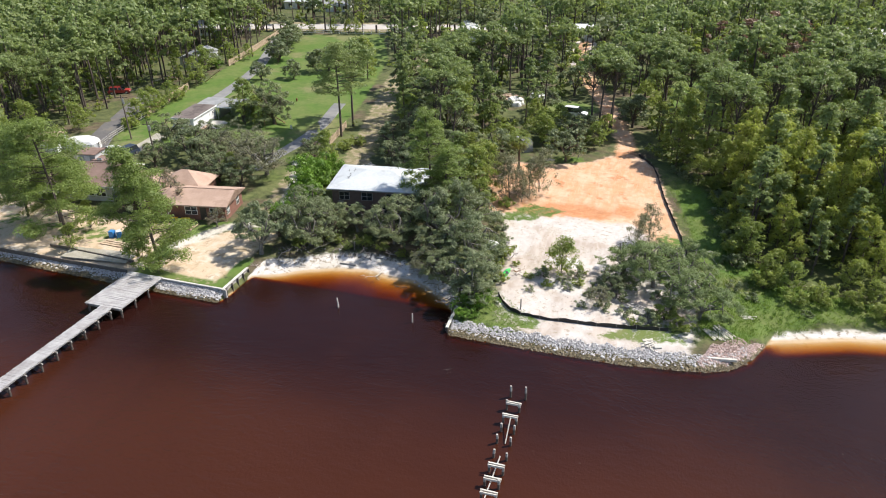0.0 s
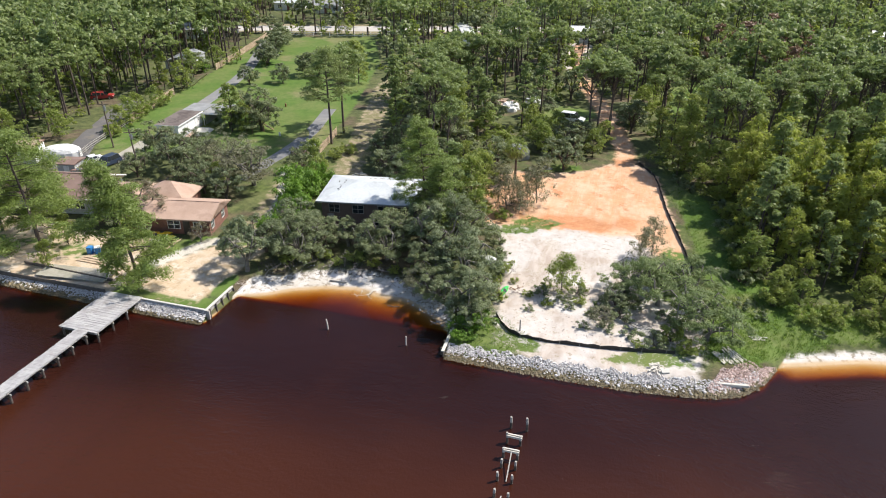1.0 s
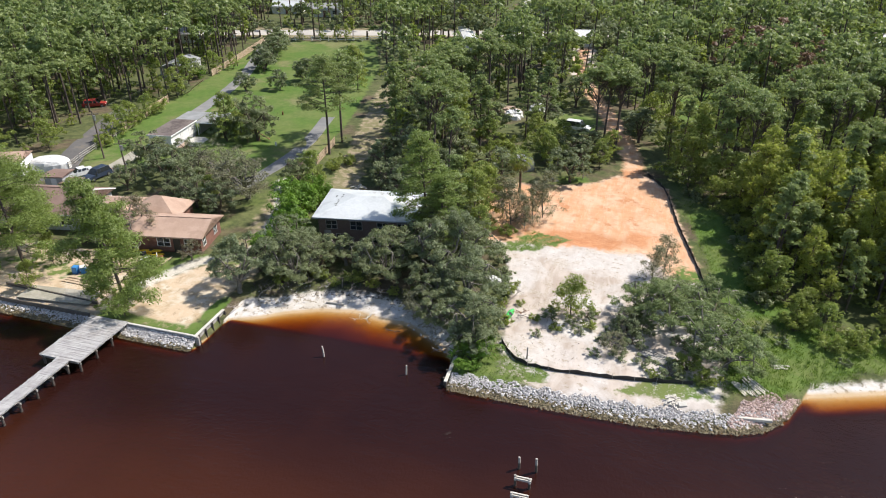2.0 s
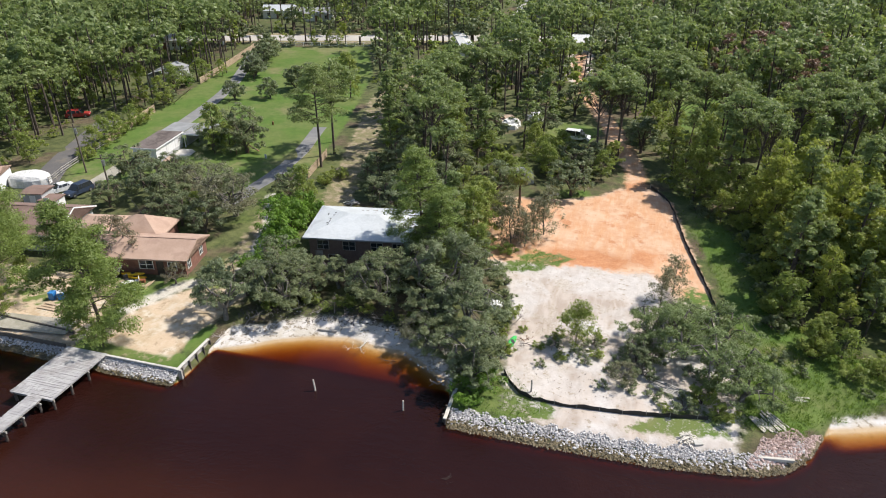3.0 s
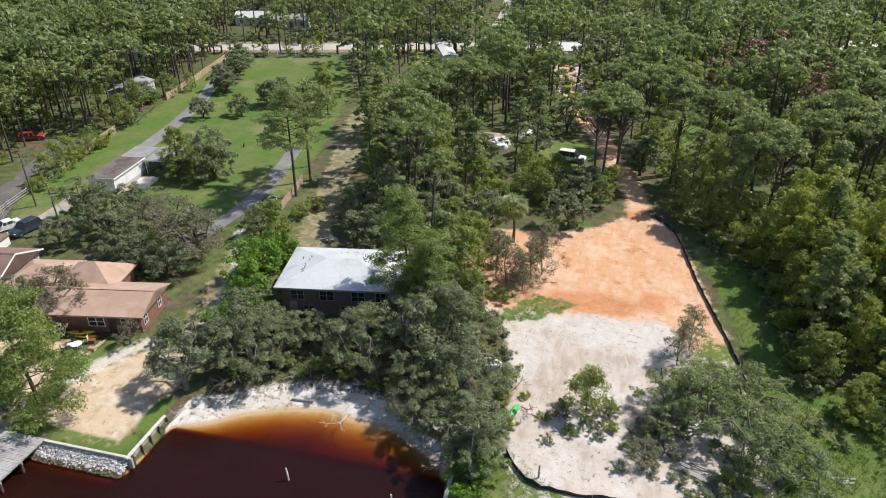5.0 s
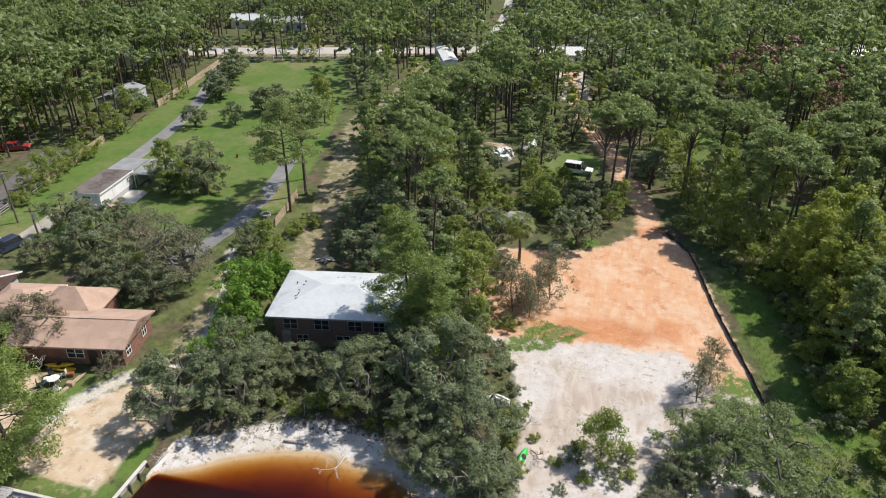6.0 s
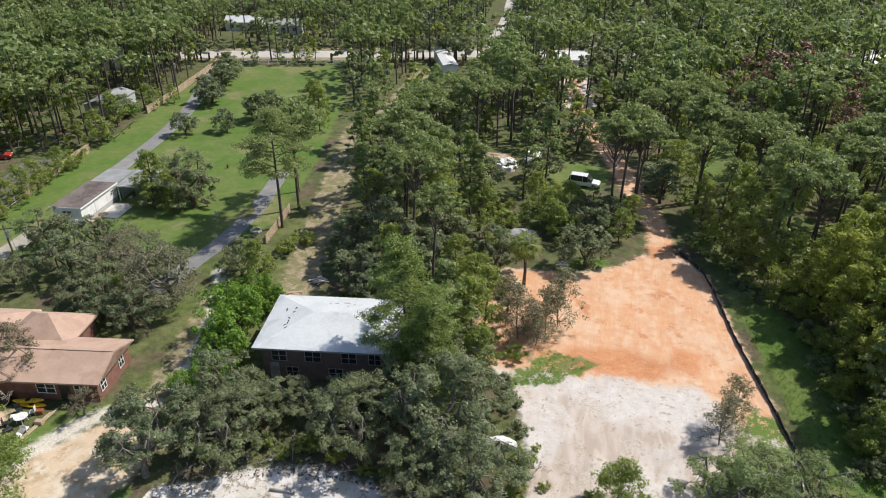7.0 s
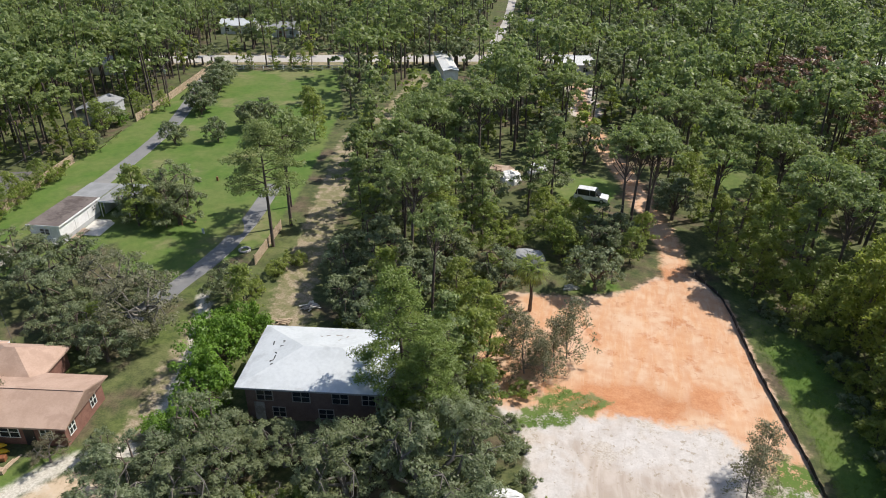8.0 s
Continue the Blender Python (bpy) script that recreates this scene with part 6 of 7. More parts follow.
def house(name, label, x, y, rz, w, d, h, wall, roof, rise, over=0.5, hip=0.0, wins=(), base=None, trim="trim_white", doors=(), frames="trim_white"):
    """Walls, roof and openings. hip: how far the ridge stops short of each end; 0 is a gable."""
    z = spot(x, y) if base is None else base
    root = thing(name, label, "house", pose(x, y, z, 0, 0, rz))
    part("wall", walls(w, d, h), M[wall], root)
    W, D = w / 2 + over, d / 2 + over
    e = h + 0.08 - over * rise / (d / 2) * 0.6
    if hip == 0:
        for s in (-1, 1):
            part("gable", Shape().put([(s * w / 2, -d / 2, h - 0.02), (s * w / 2, d / 2, h - 0.02), (s * w / 2, 0, h + rise - 0.15), (s * (w / 2 - 0.2), -d / 2, h - 0.02), (s * (w / 2 - 0.2), d / 2, h - 0.02), (s * (w / 2 - 0.2), 0, h + rise - 0.15)], [(0, 1, 2), (5, 4, 3), (0, 2, 5, 3), (1, 4, 5, 2), (0, 3, 4, 1)]), M[wall], root)
    slopes("roof", [(-W, -D, e), (W, -D, e), (W, D, e), (-W, D, e)], [(-W + hip, 0, h + rise), (W - hip, 0, h + rise)], 0.12, M[roof], root, "")
    f = Shape()
    for yy in (-D, D):
        f.box((0, yy, e - 0.10), (2 * W, 0.05, 0.18))
    for xx in (-W, W):
        if hip:
            f.box((xx, 0, e - 0.10), (0.05, 2 * D, 0.18))
        else:
            f.beam((xx, -D, e - 0.09), (xx, 0, h + rise - 0.09), 0.06, 0.18).beam((xx, D, e - 0.09), (xx, 0, h + rise - 0.09), 0.06, 0.18)
    part("fascia", f, M[trim], root)
    if hip == 0:
        part("ridge_cap", Shape().box((0, 0, h + rise + 0.01), (2 * W, 0.28, 0.05)), M[roof], root)
    sides = {"s": (0, -d / 2 - 0.02, 0), "n": (0, d / 2 + 0.02, 180), "e": (w / 2 + 0.02, 0, 90), "w": (-w / 2 - 0.02, 0, -90)}
    for side, u, zc, ww, hh in wins:
        sx, sy, a = sides[side]
        window_part(root, pose(sx, sy, zc, 0, 0, a) @ pose(u, 0, 0), ww, hh, M[frames])
    for side, u, ww, col in doors:
        sx, sy, a = sides[side]
        dr = part("door", Shape().box((0, -0.02, 1.02), (ww, 0.06, 2.04)), M[col], root, "panelled house door")
        dr.matrix_basis = pose(sx, sy, 0.0, 0, 0, a) @ pose(u, 0, 0)
        part("handle", Shape().box((ww * 0.4, -0.09, 1.0), (0.05, 0.08, 0.05)), M["steel"], dr)
    return root


hw = house("house", "two-storey brick house with a low white metal hip roof", -36.0, 89.8, 9.5, 12.8, 8.6, 4.15, "dark_brick", "metal_roof", 1.25, 0.65, 5.2,
           [("s", -4.6, 2.9, 1.5, 1.2), ("s", -1.2, 2.9, 1.6, 1.2), ("s", 2.4, 2.9, 1.5, 1.2), ("s", 5.0, 2.9, 1.2, 1.2), ("s", -3.4, 1.0, 1.2, 1.1), ("s", 1.0, 1.0, 1.4, 1.1), ("w", 0, 2.9, 1.4, 1.2), ("w", 2.5, 1.0, 1.0, 1.0), ("e", 0, 2.9, 1.4, 1.2), ("n", 0, 2.9, 1.6, 1.2)], None, "grey_roof", [("s", -5.2, 0.95, "old_wood")], "old_wood")
wr = random.Random(6)
for i in range(13):
    u, v = (wr.uniform(-5.8, -3.6), wr.uniform(-3.2, 2.4)) if i < 8 else (wr.uniform(-1.5, 2.2), wr.uniform(1.6, 3.6))
    top = 4.18 + 1.1 * min(1.0, (6.95 - abs(u)) / 5.2, (4.85 - abs(v)) / 4.85) - 0.05
    ob = part("roof_patch", Shape().box((0, 0, 0.06), (wr.uniform(0.25, 0.7), wr.uniform(0.06, 0.16), 0.1), wr.uniform(0, 180)), M["fabric" if i < 8 else "old_wood"], hw, "dark peeling strip on the roof")
    ob.location = (u, v, top)
part("ridge_vent", Shape().box((0.6, 1.1, 5.02), (1.9, 0.14, 0.14), 2), M["steel"], hw)
# South door is coloured near black to stand in for the porch shade
house("house", "single-storey red brick house with tan shingle gable roof", -61.7, 79.4, 10.5, 11.8, 6.4, 2.5, "brick", "shingle", 1.2, 0.5, 0.0,
      [("s", 0.8, 1.45, 1.8, 1.2), ("s", 4.2, 1.4, 1.1, 1.1), ("e", -2.2, 1.45, 0.9, 1.3), ("e", 1.4, 1.45, 0.9, 1.3)], spot(-60, 80), "shingle", [("s", 2.6, 0.95, "dark_plastic")])
house("house_wing", "rear wing with a tan shingle hip roof", -66.0, 83.6, 10.5, 6.8, 5.6, 2.5, "brick", "shingle", 1.9, 0.4, 3.3, [("n", 0, 1.45, 1.6, 1.2)], spot(-66, 84), "shingle")
house("house_wing", "side wing with a tan shingle hip roof", -72.4, 82.4, 10.5, 6.2, 6.6, 2.4, "brick", "shingle", 1.5, 0.4, 2.8, [("s", 0, 1.45, 1.6, 1.2)], spot(-70, 82))
house("house", "grey-sided house with a brown shingle roof", -83.4, 81.4, 10.5, 14.0, 9.0, 2.7, "grey_siding", "brown_shingle", 1.9, 0.5, 0.0,
      [("s", 5.2, 1.5, 1.6, 1.3), ("s", 3.2, 1.5, 1.6, 1.3), ("s", 0, 1.5, 1.6, 1.2), ("e", -2, 1.5, 1.2, 1.2), ("e", 2, 1.5, 1.2, 1.2)], spot(-83, 82), "trim_white", [("s", -2.2, 0.95, "white_paint")])


def mobile_home(x, y, rz):
    """A long white trailer home with a stained flat roof, skirting, and a carport."""
    root = thing("mobile_home", "white mobile home with a dark stained flat roof", "mobile home", pose(x, y, spot(x, y), 0, 0, rz))
    L, W = 9.4, 4.3
    part("wall", Shape().box((0, 0, 1.75), (W, L, 2.0)), M["white_paint"], root)
    part("skirting", Shape().box((0, 0, 0.36), (W - 0.1, L - 0.1, 0.76)), M["grey_siding"], root)
    part("roof", Shape().box((0, 0, 2.83), (W + 0.5, L + 0.5, 0.16), bevel=0.04), M["old_roof"], root, "dark stained flat roof")
    part("roof_extension", Shape().box((0.1, L / 2 + 3.0, 2.76), (W + 0.2, 5.4, 0.12)), M["grey_roof"], root, "grey sheet-metal roof")
    part("fascia", Shape().box((W / 2 + 0.26, 0, 2.8), (0.04, L + 0.5, 0.24)).box((0, -L / 2 - 0.26, 2.8), (W + 0.5, 0.04, 0.24)), M["trim_white"], root)
    part("batten", Shape().box((W / 2 + 0.02, -1.2, 1.75), (0.05, 0.12, 2.0)).box((W / 2 + 0.02, 1.9, 1.75), (0.05, 0.12, 2.0)), M["trim_white"], root)
    window_part(root, pose(W / 2 + 0.02, 3.4, 1.85, 0, 0, 90), 0.8, 0.7, M["trim_white"])
    window_part(root, pose(0, -L / 2 - 0.02, 1.85), 1.4, 0.9, M["trim_white"])
    rail = Shape()
    for i in range(14):
        rail.box((-W / 2 + 0.3 + i * 0.28, -L / 2 - 0.75, 0.85), (0.06, 0.05, 0.85))
    rail.box((-0.1, -L / 2 - 0.75, 1.3), (4.0, 0.08, 0.08)).box((-0.1, -L / 2 - 0.75, 0.45), (4.0, 0.08, 0.08))
    part("porch_rail", rail, M["trim_white"], root, "white porch railing")
    part("porch_floor", Shape().box((-0.1, -L / 2 - 0.45, 0.35), (4.1, 0.8, 0.1)), M["old_wood"], root)
    return root


mobile_home(-85.4, 113.6, 7.5)
cp = thing("carport", "grey metal-roofed carport with dark open bay", "carport", pose(-81.6, 121.6, spot(-81, 121), 0, 0, 8))
part("roof", Shape().box((0, 0, 2.6), (4.6, 6.6, 0.12)), M["grey_roof"], cp)
for i in range(9):
    part("roof_rib", Shape().box((-2.2 + 0.55 * i, 0, 2.69), (0.05, 6.5, 0.05)), M["grey_roof"], cp)
# Dark panel added across the back for the shade inside the bay
part("back_wall", Shape().box((0, 3.1, 1.3), (4.4, 0.1, 2.5)), M["dark_plastic"], cp)
part("side_wall", Shape().box((-2.15, 0.4, 1.3), (0.1, 5.4, 2.5)), M["grey_siding"], cp)
for x in (-2.1, 2.1):
    part("post", Shape().box((x, -3.1, 1.27), (0.1, 0.1, 2.54)), M["trim_white"], cp)
part("fascia", Shape().box((0, -3.32, 2.55), (4.6, 0.05, 0.25)), M["trim_white"], cp)
tagged(part("carport_slab", Shape().box((-81.6, 114.9, spot(-81, 115) + 0.02), (3.4, 5.2, 0.12), 8), M["concrete"]), "pale concrete pad in front of the carport", "slab", kind="structure")
lumber("wooden_steps", "reddish wooden steps along the mobile home", pose(-82.6, 112.2, spot(-82, 112) + 0.12, 0, 0, 98), 6, 3.6, 12, M["tan_plastic"], 2, 2, 0.35)


def shed(label, x, y, rz, w, d, h, wall, roof, rise=0.5, door="white_paint"):
    root = thing("shed", label, "shed", pose(x, y, spot(x, y), 0, 0, rz))
    part("wall", Shape().box((0, 0, h / 2), (w, d, h)), M[wall], root)
    slopes("roof", [(-w / 2 - 0.2, -d / 2 - 0.2, h + 0.1), (w / 2 + 0.2, -d / 2 - 0.2, h + 0.1), (w / 2 + 0.2, d / 2 + 0.2, h + 0.1), (-w / 2 - 0.2, d / 2 + 0.2, h + 0.1)], [(-w / 2 - 0.2, 0, h + rise), (w / 2 + 0.2, 0, h + rise)], 0.1, M[roof], root, "")
    part("door", Shape().box((0, -d / 2 - 0.03, 0.95), (0.9, 0.06, 1.9)), M[door], root)
    return root


shed("small grey-blue shed with brown roof beside parked cars", -90.3, 90.6, 12, 3.0, 3.2, 2.2, "grey_siding", "brown_shingle", 0.35)
shed("low shed with a flat brown roof", -87.6, 90.2, 12, 2.6, 2.4, 1.4, "white_paint", "brown_shingle", 0.12)
shed("tan-roofed outbuilding on the street", -103.5, 93.4, 25, 6.0, 5.0, 2.5, "white_paint", "shingle", 1.0)
shed("grey cottage with light grey roof and white door", -116.6, 160.4, 102, 11.0, 6.0, 2.6, "grey_siding", "grey_roof", 1.1)
shed("long white-roofed mobile home among pines", -55.4, 217.8, 111, 22.0, 3.6, 3.0, "white_paint", "white_plastic", 0.5)
FAR_HOUSES = [
    ("white far house across the highway", -119.6, 254.2, 15, 12, 8, "white_paint", "grey_roof"), ("white far house across the highway", -136, 256, 15, 11, 8, "white_paint", "metal_roof"),
    ("white far house with pale roof", -181, 272, 15, 13, 9, "white_paint", "white_plastic"), ("grey-roofed far house in the woods", -128, 302, 15, 16, 9, "white_paint", "grey_roof"),
    ("long white far building in the woods", 60, 243, 15, 16, 7, "white_paint", "white_plastic"), ("pale far house in the woods", -37.5, 281, 10, 10, 7, "grey_siding", "grey_roof"),
    ("red-roofed far house in the woods", -4, 313, 10, 11, 8, "white_paint", "rust"), ("white-roofed house at the end of the sandy track", -23, 226, 12, 10, 7, "white_paint", "white_plastic"),
    ("white-roofed far house near the highway", -160, 222, 15, 10, 7, "white_paint", "white_plastic"), ("pale house beyond the pine grove", -142, 196, 15, 10, 7, "white_paint", "grey_roof")]
for label, x, y, rz, w, d, wall, roof in FAR_HOUSES:
    house("far_house", label, x, y, rz, w, d, 2.8, wall, roof, 1.6, 0.4, 0.0, [("s", -w * 0.3, 1.5, 1.2, 1.2), ("s", w * 0.3, 1.5, 1.2, 1.2), ("e", 0, 1.5, 1.2, 1.2)], None, "trim_white", [("s", 0, 0.95, "brick")])


# ---- vehicles ----
def wheel_part(parent, x, y, r):
    tyre = part("tyre", Shape().tube([(0, -0.11, 0), (0, -0.09, 0), (0, 0.09, 0), (0, 0.11, 0)], [r * 0.88, r, r, r * 0.88], 16), M["rubber"], parent)
    tyre.location = (x, y, r)
    part("rim", Shape().tube([(0, -0.115, 0), (0, 0.115, 0)], [r * 0.6, r * 0.6], 12), M["steel"], tyre)


def car(name, label, m, paint_key, L=4.7, W=1.85, H=1.72, suv=True):
    """A parked car: lower body, cabin with glazing, bumpers, lamps, wheels."""
    root = thing(name, label, "car", m)
    x0, x1 = -L / 2, L / 2
    tail = x0 + 0.15 if suv else x0 + 0.9
    low = [(x0, 0.42), (x0 + 0.04, 0.85), (x0 + 0.12, 1.0), (x1 - 1.25, 0.98), (x1 - 0.2, 0.86), (x1, 0.66), (x1 - 0.02, 0.36), (x0 + 0.1, 0.30)]
    cab = [(tail, 1.0), (tail + 0.25, H - 0.08), (tail + 0.5, H), (x1 - 2.25, H), (x1 - 1.95, H - 0.06), (x1 - 1.2, 0.98)]

    def loft(profile, w0, w1, zlo, zhi):
        vs = []
        for s in (-1, 1):
            for px, pz in profile:
                t = (pz - zlo) / (zhi - zlo)
                vs.append((px, s * (w0 + (w1 - w0) * t) / 2, pz))
        n = len(profile)
        return Shape().put(vs, [tuple(range(n))[::-1], tuple(range(n, 2 * n))] + [(i, (i + 1) % n, n + (i + 1) % n, n + i) for i in range(n)])

    part("body", loft(low, W, W * 0.95, 0.3, 1.0), M[paint_key], root)
    part("cabin", loft(cab, W * 0.94, W * 0.76, 1.0, H), M["glass"], root, "dark tinted glazing")
    roof = [(tail + 0.30, H - 0.03), (tail + 0.5, H + 0.02), (x1 - 2.25, H + 0.02), (x1 - 2.05, H - 0.03)]
    part("roof_panel", loft(roof, W * 0.78, W * 0.76, H - 0.03, H), M[paint_key], root)
    for s in (-1, 1):
        for px in (tail + 0.4, (x0 + x1) / 2 - 0.1, x1 - 1.75):
            part("pillar", Shape().beam((px, s * W * 0.475, 1.0), (px - 0.12, s * W * 0.385, H - 0.02), 0.08, 0.05), M[paint_key], root)
        part("headlight", Shape().box((x1 - 0.1, s * W * 0.37, 0.72), (0.18, 0.34, 0.14)), M["white_plastic"], root)
        part("tail_light", Shape().box((x0 + 0.04, s * W * 0.40, 0.85), (0.1, 0.2, 0.22)), M["red_paint"], root)
        part("mirror", Shape().box((x1 - 1.6, s * (W / 2 + 0.08), 1.05), (0.12, 0.18, 0.12)), M[paint_key], root)
        for px in (x0 + 0.85, x1 - 0.85):
            wheel_part(root, px, s * (W / 2 - 0.08), 0.34)
    for px in (x0 + 0.02, x1 - 0.04):
        part("bumper", Shape().box((px, 0, 0.45), (0.12, W * 0.92, 0.2), bevel=0.02), M["dark_plastic"], root)
    return root


car("suv", "dark blue sport utility car parked on gravel", pose(-87.2, 95.2, spot(-87, 95), 0, 0, 262), "blue_car")
car("sedan", "white sedan parked beside the shed", pose(-90.6, 95.0, spot(-90, 94) + 0.02, 0, 0, 245), "white_car", 4.5, 1.8, 1.4, False)
car("pickup", "red car parked under the pines", pose(-116.3, 128.6, spot(-116, 128), 0, 0, 30), "red_paint", 4.8, 1.85, 1.6, True)
car("van", "white van parked in the woods by the track", pose(-13.4, 142.4, spot(-13, 142), 0, 0, -8), "white_car", 5.2, 2.0, 1.9, True)
car("suv", "dark car parked behind the lawn fence", pose(-80.2, 213.5, spot(-80, 213), 0, 0, 100), "blue_car")


# ---- fences, poles, wires ----
def rail_fence(label, line, gap, h, mat, rails=2, board=False, post=0.1):
    root = thing("fence", label, "fence")
    pts = []
    for a, b in zip(line, line[1:]):
        k = max(1, round(math.dist(a, b) / gap))
        pts += [Vector(a).lerp(Vector(b), i / k) for i in range(k)]
    pts.append(Vector(line[-1]))
    rng = random.Random(label)
    pm = Shape().box((0, 0, h / 2), (post, post, h + 0.2), bevel=0.01).mesh("post", mat)
    bm = Shape().box((0, 0, 0), (0.17, 0.025, h)).mesh("fence_board", mat)
    for p in pts:
        ob = part("post", pm, None, root)
        ob.location = (p.x, p.y, spot(p.x, p.y))
        ob.rotation_euler.z = rng.uniform(-0.3, 0.3)
    for p, q in zip(pts, pts[1:]):
        z0, z1 = spot(p.x, p.y), spot(q.x, q.y)
        for r in range(rails):
            zz = h * (0.9 - 0.6 * r / max(1, rails - 1))
            part("rail", Shape().beam((p.x, p.y, z0 + zz), (q.x, q.y, z1 + zz), 0.04, 0.11), mat, root)
        if board:
            n = int((q - p).length / 0.2)
            d = (q - p).normalized()
            for i in range(n):
                c = p.lerp(q, (i + 0.5) / n) + Vector((d.y, -d.x)) * 0.06
                ob = part("fence_board", bm, None, root)
                ob.location = (c.x, c.y, z0 + h / 2 + rng.uniform(-0.02, 0.03))
                ob.rotation_euler.z = math.atan2(d.y, d.x)
    return root


rail_fence("weathered rail fence between street and grass", [(-94.6, 97.0), (-96.0, 101.5), (-98.6, 115.5)], 2.4, 1.25, M["old_wood"], 3)
rail_fence("tan board fence along the driveway lawn", [(-98.6, 115.5), (-103.1, 136.2)], 2.4, 1.7, M["fence_wood"], 2, True)
rail_fence("tan board fence further along the driveway", [(-107.5, 160.0), (-110.4, 176.0), (-114.6, 195.4), (-117.6, 208.0)], 2.4, 1.6, M["fence_wood"], 2, True)
rail_fence("white rail fence along the highway edge of the lawn", [(-113.6, 206.0), (-83.0, 213.8)], 2.6, 1.2, M["trim_white"], 2, False, 0.14)
rail_fence("weathered tan fence beside the dirt track", [(-54.6, 110.6), (-55.9, 121.0)], 2.1, 1.4, M["fence_wood"], 2, True)
for k, (x, y, a) in enumerate(((-103.6, 142.6, 20), (-105.0, 147.0, 30), (-106.0, 150.6, 15))):
    ob = part("fence_brace", Shape().beam((0, 0, 0.05), (2.4, -0.9, 1.5), 0.09, 0.09).beam((0.4, 0.7, 0.05), (2.4, -0.9, 1.5), 0.09, 0.09), M["fence_wood"])
    ob.matrix_basis = pose(x, y, spot(x, y), 0, 0, a)
    tagged(ob, "pale timber prop where the fence is broken", "brace")


def utility_pole(label, x, y, h, lean, arm=True):
    root = thing("utility_pole", label, "pole", pose(x, y, spot(x, y), 0, lean, 0))
    part("mast", Shape().tube([(0, 0, -0.6), (0, 0, h * 0.5), (0, 0, h)], [0.15, 0.13, 0.11], 8), M["pole"], root)
    if arm:
        part("crossarm", Shape().box((0, 0.12, h - 0.6), (2.0, 0.1, 0.12), 20), M["pole"], root)
        part("transformer", Shape().tube([(0.3, -0.1, h - 1.7), (0.3, -0.1, h - 0.8)], [0.25, 0.25], 10), M["steel"], root, "grey can transformer")
    return root


utility_pole("leaning brown utility pole at the gravel drive", -82.0, 96.3, 6.6, -3)
bare = utility_pole("brown utility pole with transformer inside the street fence", -92.4, 102.9, 8.6, -2)
utility_pole("brown utility pole beside the driveway", -107.2, 171.5, 9.0, 0)
utility_pole("brown utility pole at the highway", -128.0, 214.0, 10.0, 0)
utility_pole("brown utility pole across the highway", -106.0, 233.5, 10.0, 1)
utility_pole("brown utility pole at the far road", -55.5, 262.0, 10.0, 0)


def wire(a, b, sag):
    a, b = Vector(a), Vector(b)
    pts = [a.lerp(b, i / 10) - Vector((0, 0, sag * 4 * (i / 10) * (1 - i / 10))) for i in range(11)]
    ob = part("overhead_wire", Shape().tube(pts, [0.022] * 11, 4), M["wire"])
    return tagged(ob, "dark overhead wire strung between utility poles", "wire")


wire((-81.9, 96.3, 7.6), (-92.3, 102.9, 9.6), 0.4)
wire((-92.3, 102.9, 10.0), (-107.2, 171.5, 10.2), 1.4)
wire((-107.2, 171.5, 10.3), (-128, 214, 11.2), 0.9)
wire((-81.9, 96.3, 7.4), (-66.5, 84.5, 5.2), 0.5)

# ---- lawn clutter and the palm ----
sw = thing("swing_set", "dark red wooden swing frame under the lawn oak", "swing", pose(-71.4, 118.4, spot(-71, 118), 0, 0, 30))
for s in (-1, 1):
    for t in (-1, 1):
        part("leg", Shape().beam((s * 1.1, t * 0.8, 0), (s * 1.0, 0, 2.0), 0.09, 0.09), M["rust"], sw)
part("top_beam", Shape().beam((-1.2, 0, 2.0), (1.2, 0, 2.0), 0.1, 0.1), M["rust"], sw)
part("slide", Shape().box((1.9, 0, 0.75), (0.5, 0.5, 0.05)).beam((1.2, 0, 1.4), (2.9, 0, 0.1), 0.5, 0.05), M["rust"], sw)
ob = part("garden_board", Shape().box((0, 0, 0.4), (0.35, 0.06, 0.8), bevel=0.01), M["white_plastic"])
ob.location = (-65.9, 116.9, spot(-65.9, 116.9))
tagged(ob, "small white upright board on the lawn", "sign")
ob = part("garden_flag", Shape().box((0, 0, 0.35), (0.3, 0.3, 0.7), 20, bevel=0.05), M["rust"])
ob.location = (-74.2, 135.0, spot(-74, 135))
tagged(ob, "small orange-brown garden pot on the lawn", "pot")
pit = thing("fire_pit", "round stone fire pit on a bare patch", "fire pit", pose(-57.8, 113.8, spot(-57.8, 113.8)))
for i in range(12):
    a = 2 * math.pi * i / 12
    part("stone", Shape().box((0.7 * math.cos(a), 0.7 * math.sin(a), 0.13), (0.34, 0.24, 0.26), math.degrees(a) + 90, bevel=0.05), M["rock"], pit)


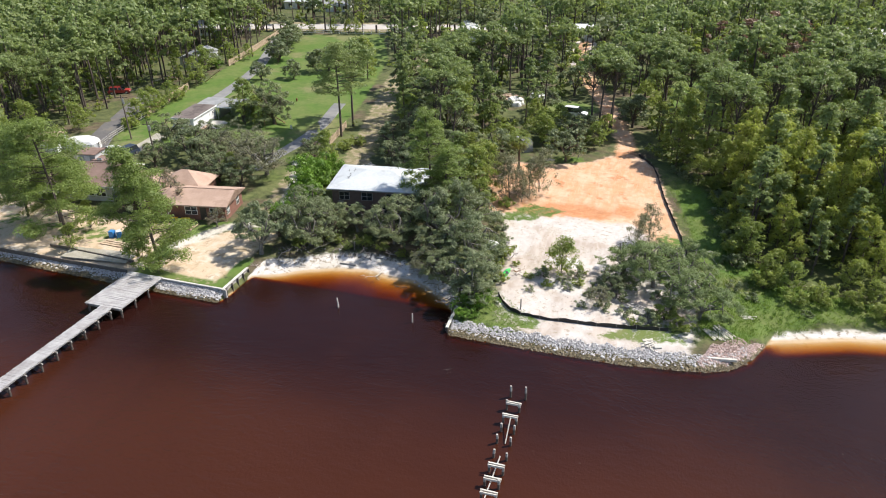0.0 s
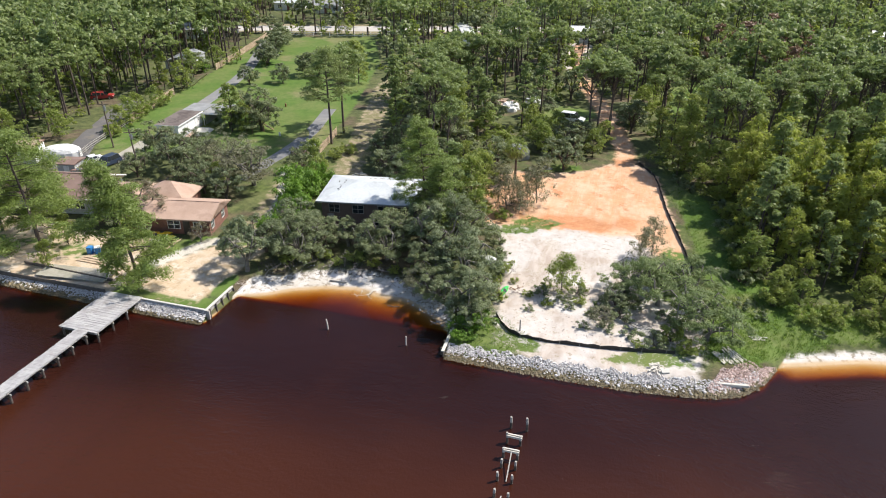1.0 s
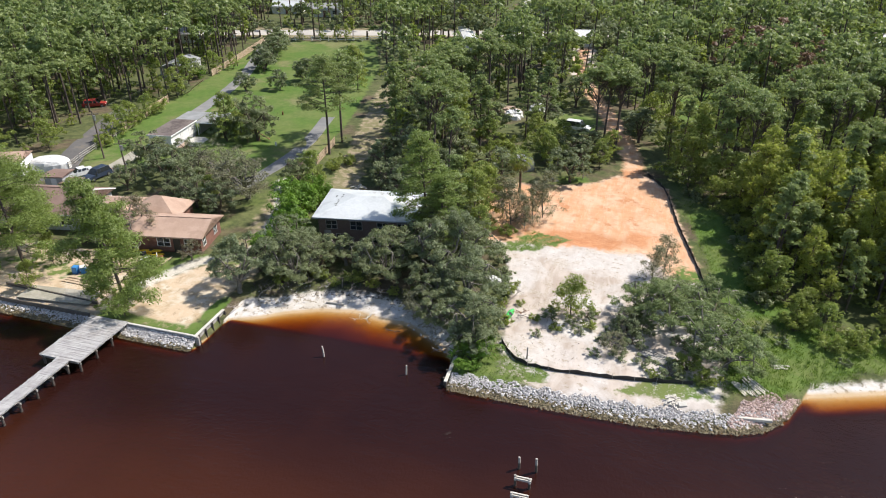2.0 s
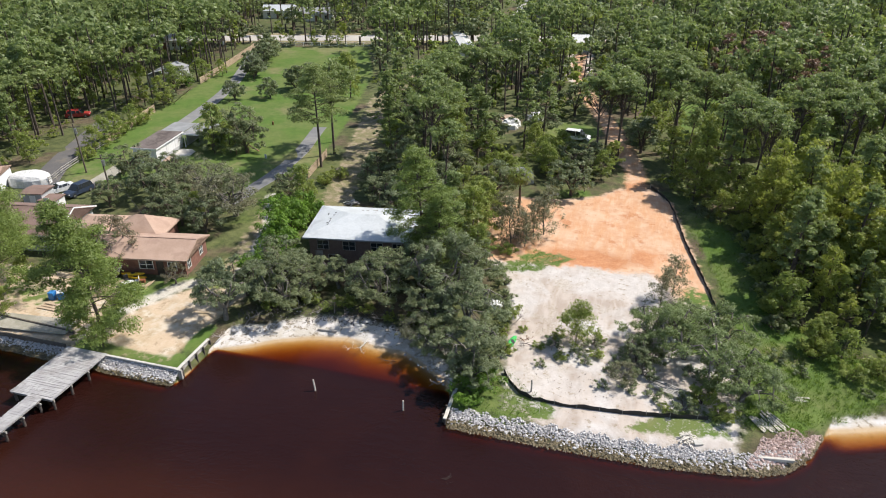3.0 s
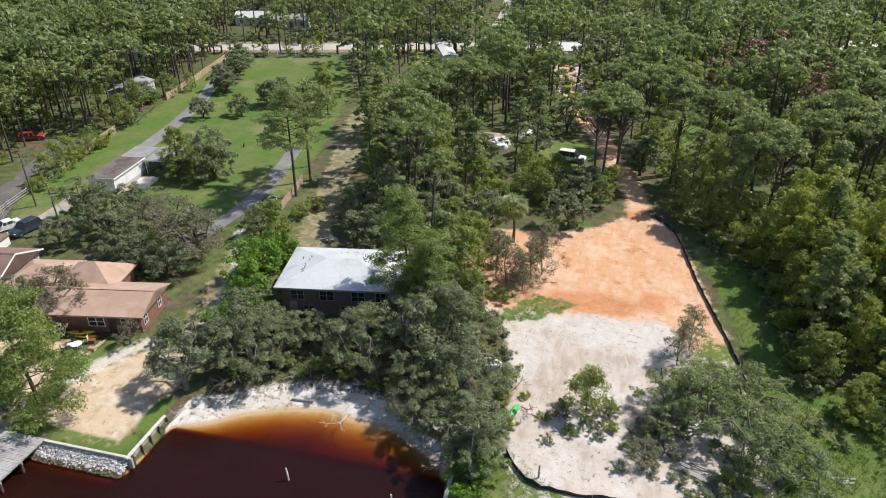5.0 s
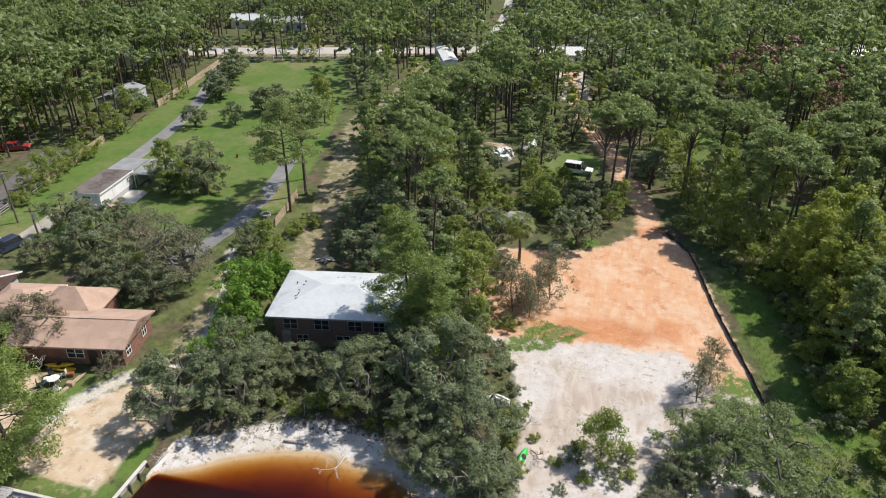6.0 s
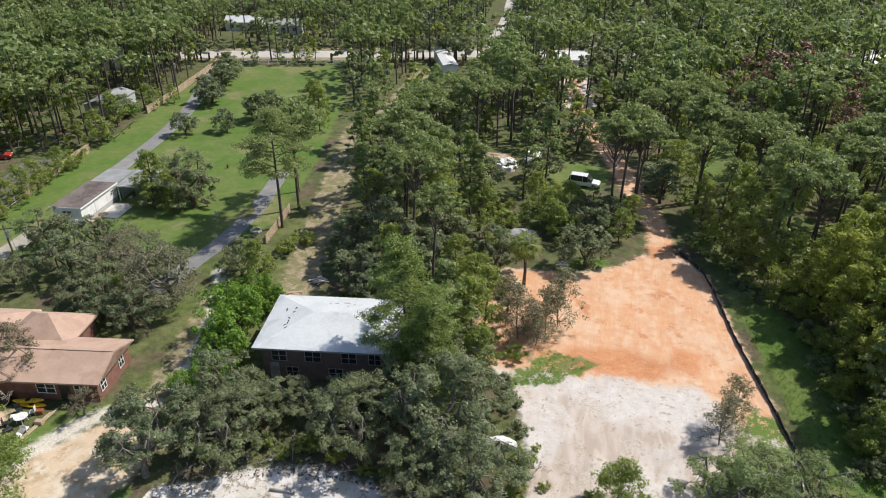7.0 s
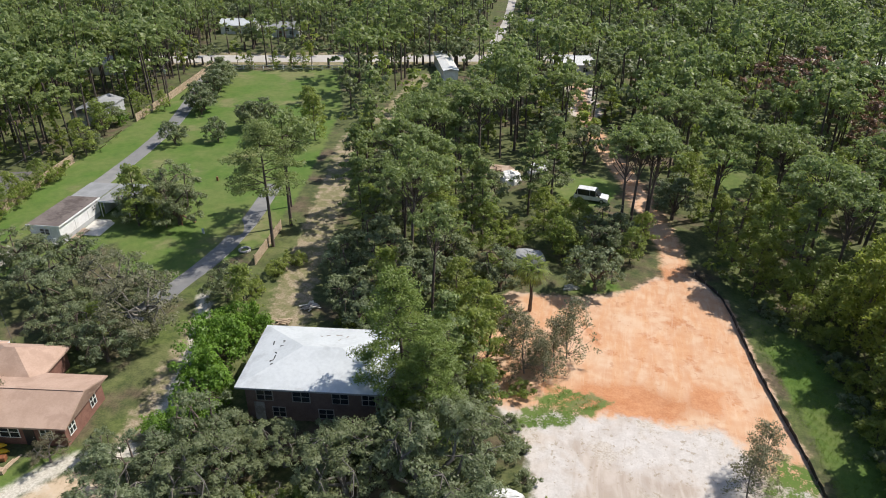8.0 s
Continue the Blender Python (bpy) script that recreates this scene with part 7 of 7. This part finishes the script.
def palm(x, y, h):
    """A cabbage palm: ringed trunk, drooping fan fronds, a skirt of dead ones."""
    rng = np.random.RandomState(5)
    root = thing("palm_tree", "cabbage palm with drooping fronds beside the clay pad", "palm", pose(x, y, spot(x, y)))
    part("trunk", Shape().tube([(0, 0, -0.3), (0.08, 0, h * 0.35), (-0.03, 0.05, h * 0.7), (0, 0, h)], [0.26, 0.2, 0.18, 0.2], 8), M["bark"], root, smooth=True)
    green, dead = Shape(), Shape()
    for i in range(44):
        a = i * 2.4
        dry = i < 14
        el = (-0.9 + 0.5 * rng.rand()) if dry else (-0.35 + 1.6 * (i - 14) / 30)
        d = Vector((math.cos(a) * math.cos(el), math.sin(a) * math.cos(el), math.sin(el)))
        side = Vector((-math.sin(a), math.cos(a), 0))
        stem = Vector((0, 0, h)) + d * (1.15 if not dry else 0.8)
        s = dead if dry else green
        for k in range(-5, 6):
            b = k / 5 * 1.25
            f = (d * math.cos(b) + side * math.sin(b)).normalized()
            tip = stem + f * rng.uniform(1.0, 1.45) * (0.8 if dry else 1.0) - Vector((0, 0, 0.55 + 0.25 * abs(b)))
            mid = stem.lerp(tip, 0.55) + Vector((0, 0, 0.12))
            w = f.cross(Vector((0, 0, 1))).normalized() * 0.07
            s.put([stem, mid + w, tip, mid - w], [(0, 1, 2, 3)])
        s.beam((0, 0, h), stem, 0.035, 0.03)
    part("fronds", green, M["hard_leaf"], root)
    part("dead_fronds", dead, M["grey_leaf"], root, "tan skirt of dead fronds")


palm(-18.6, 108.6, 5.6)


# ---- loose stones on the beach, litter on the sand and specks on the water ----
def strewn(name, label, category, mat, count, seed, area, size, up=0.0):
    """Small loose pieces scattered over a stretch of ground or water."""
    rng = random.Random(seed)
    s = Shape()
    xs, ys = [p[0] for p in area], [p[1] for p in area]
    n = 0
    while n < count:
        x, y = rng.uniform(min(xs), max(xs)), rng.uniform(min(ys), max(ys))
        if inside(x, y, area) < 0:
            continue
        n += 1
        r = rng.uniform(*size) * (0.6 + rng.random() ** 3)
        v, f = BITS[rng.randrange(9)]
        m = pose(x, y, max(spot(x, y), 0.0) + up * r, rng.uniform(-20, 20), rng.uniform(-20, 20), rng.uniform(0, 360)) @ Matrix.Scale(r, 4)
        s.put([m @ Vector(p) for p in v], f)
    return tagged(part(name, s, mat), label, category, kind="stuff")


strewn("beach_stones", "pale broken stones strewn on the shaded beach", "stones", M["rock"], 260, 31, [(-44, 66.5), (-36, 71.4), (-29, 72.4), (-18.5, 68.6), (-17.6, 71), (-24, 74.6), (-36, 75), (-43.6, 72)], (0.04, 0.15))
strewn("shore_rubble", "white stones and rubble at the cove corner", "stones", M["rock"], 160, 32, [(-24.5, 70.6), (-18, 66.4), (-16.8, 66.6), (-17.4, 70.4), (-23, 72.6)], (0.07, 0.24))
strewn("beach_wrack", "dark sticks, bark and leaf litter along the beach top", "litter", M["wet_wood"], 2600, 35, [(-44.2, 68.6), (-40, 71.6), (-35, 73.2), (-29, 74.2), (-23, 73.4), (-18.4, 70.4), (-16.4, 71), (-18, 75.6), (-28, 77), (-40, 77), (-45, 73)], (0.03, 0.15))
strewn("sand_litter", "brown twigs, bark and leaf litter on the white sand", "litter", M["dead_wood"], 1100, 33, [(-13.6, 70), (-10, 67), (3, 68), (8, 72), (6, 80), (-2, 78.6), (-8, 79), (-14, 80)], (0.025, 0.075), 0.0)
# Pale specks laid on the water in place of sun glints
strewn("floating_specks", "small pale specks standing in for glints on brown water", "leaves", M["old_wood"], 70, 34, [(-30, 30), (22, 26), (26, 60), (16, 60), (0, 50), (-30, 46)], (0.02, 0.055), 0.1)
branchy("dead_branch", "dry brush along the west edge of the sand lot", pose(-13.8, 77.6, 1.1, 0, 0, 60), 31, 1.3, 0.05, M["dead_wood"], 1.1, 4)
branchy("dead_branch", "dry reddish brush beside the green kayak", pose(-12.6, 75.4, 1.1, 0, 0, 310), 32, 1.2, 0.05, M["rust"], 1.1, 4)
branchy("dead_branch", "dry brush under the lot oaks", pose(1.0, 73.4, 1.1, 0, 0, 190), 33, 1.4, 0.05, M["dead_wood"], 1.1, 4)
branchy("dead_branch", "bare grey dead limbs beside the brick house", pose(-63.6, 74.4, 1.2, 0, -30, 20), 34, 1.6, 0.06, M["pale_wood"], 1.0, 4, 0.6)
branchy("dead_branch", "grey dead brush along the beach top", pose(-31.6, 74.6, 0.9, 0, 0, 200), 35, 1.3, 0.05, M["dead_wood"], 1.0, 4)
branchy("dead_branch", "dead pale brush at the cove's east corner", pose(-18.6, 69.4, 0.8, 0, 0, 120), 36, 1.5, 0.06, M["pale_wood"], 1.0, 4)
branchy("driftwood", "dark twigs lying in the shallow cove", pose(-24.6, 69.2, 0.0, 0, 2, 200), 37, 1.3, 0.05, M["wet_wood"], 1.0, 3, 0.1)
for x, y, a, k in ((-39.4, 73.6, 20, 41), (-34.2, 75.0, 110, 42), (-28.2, 75.4, 230, 43), (-23.4, 73.6, 300, 44), (-20.4, 71.6, 150, 45), (-43.0, 70.2, 60, 46)):
    branchy("dead_branch", "tangled grey dead branches at the back of the beach", pose(x, y, spot(x, y) + 0.05, 0, -12, a), k, 1.5, 0.05, M["dead_wood"], 1.0, 4)
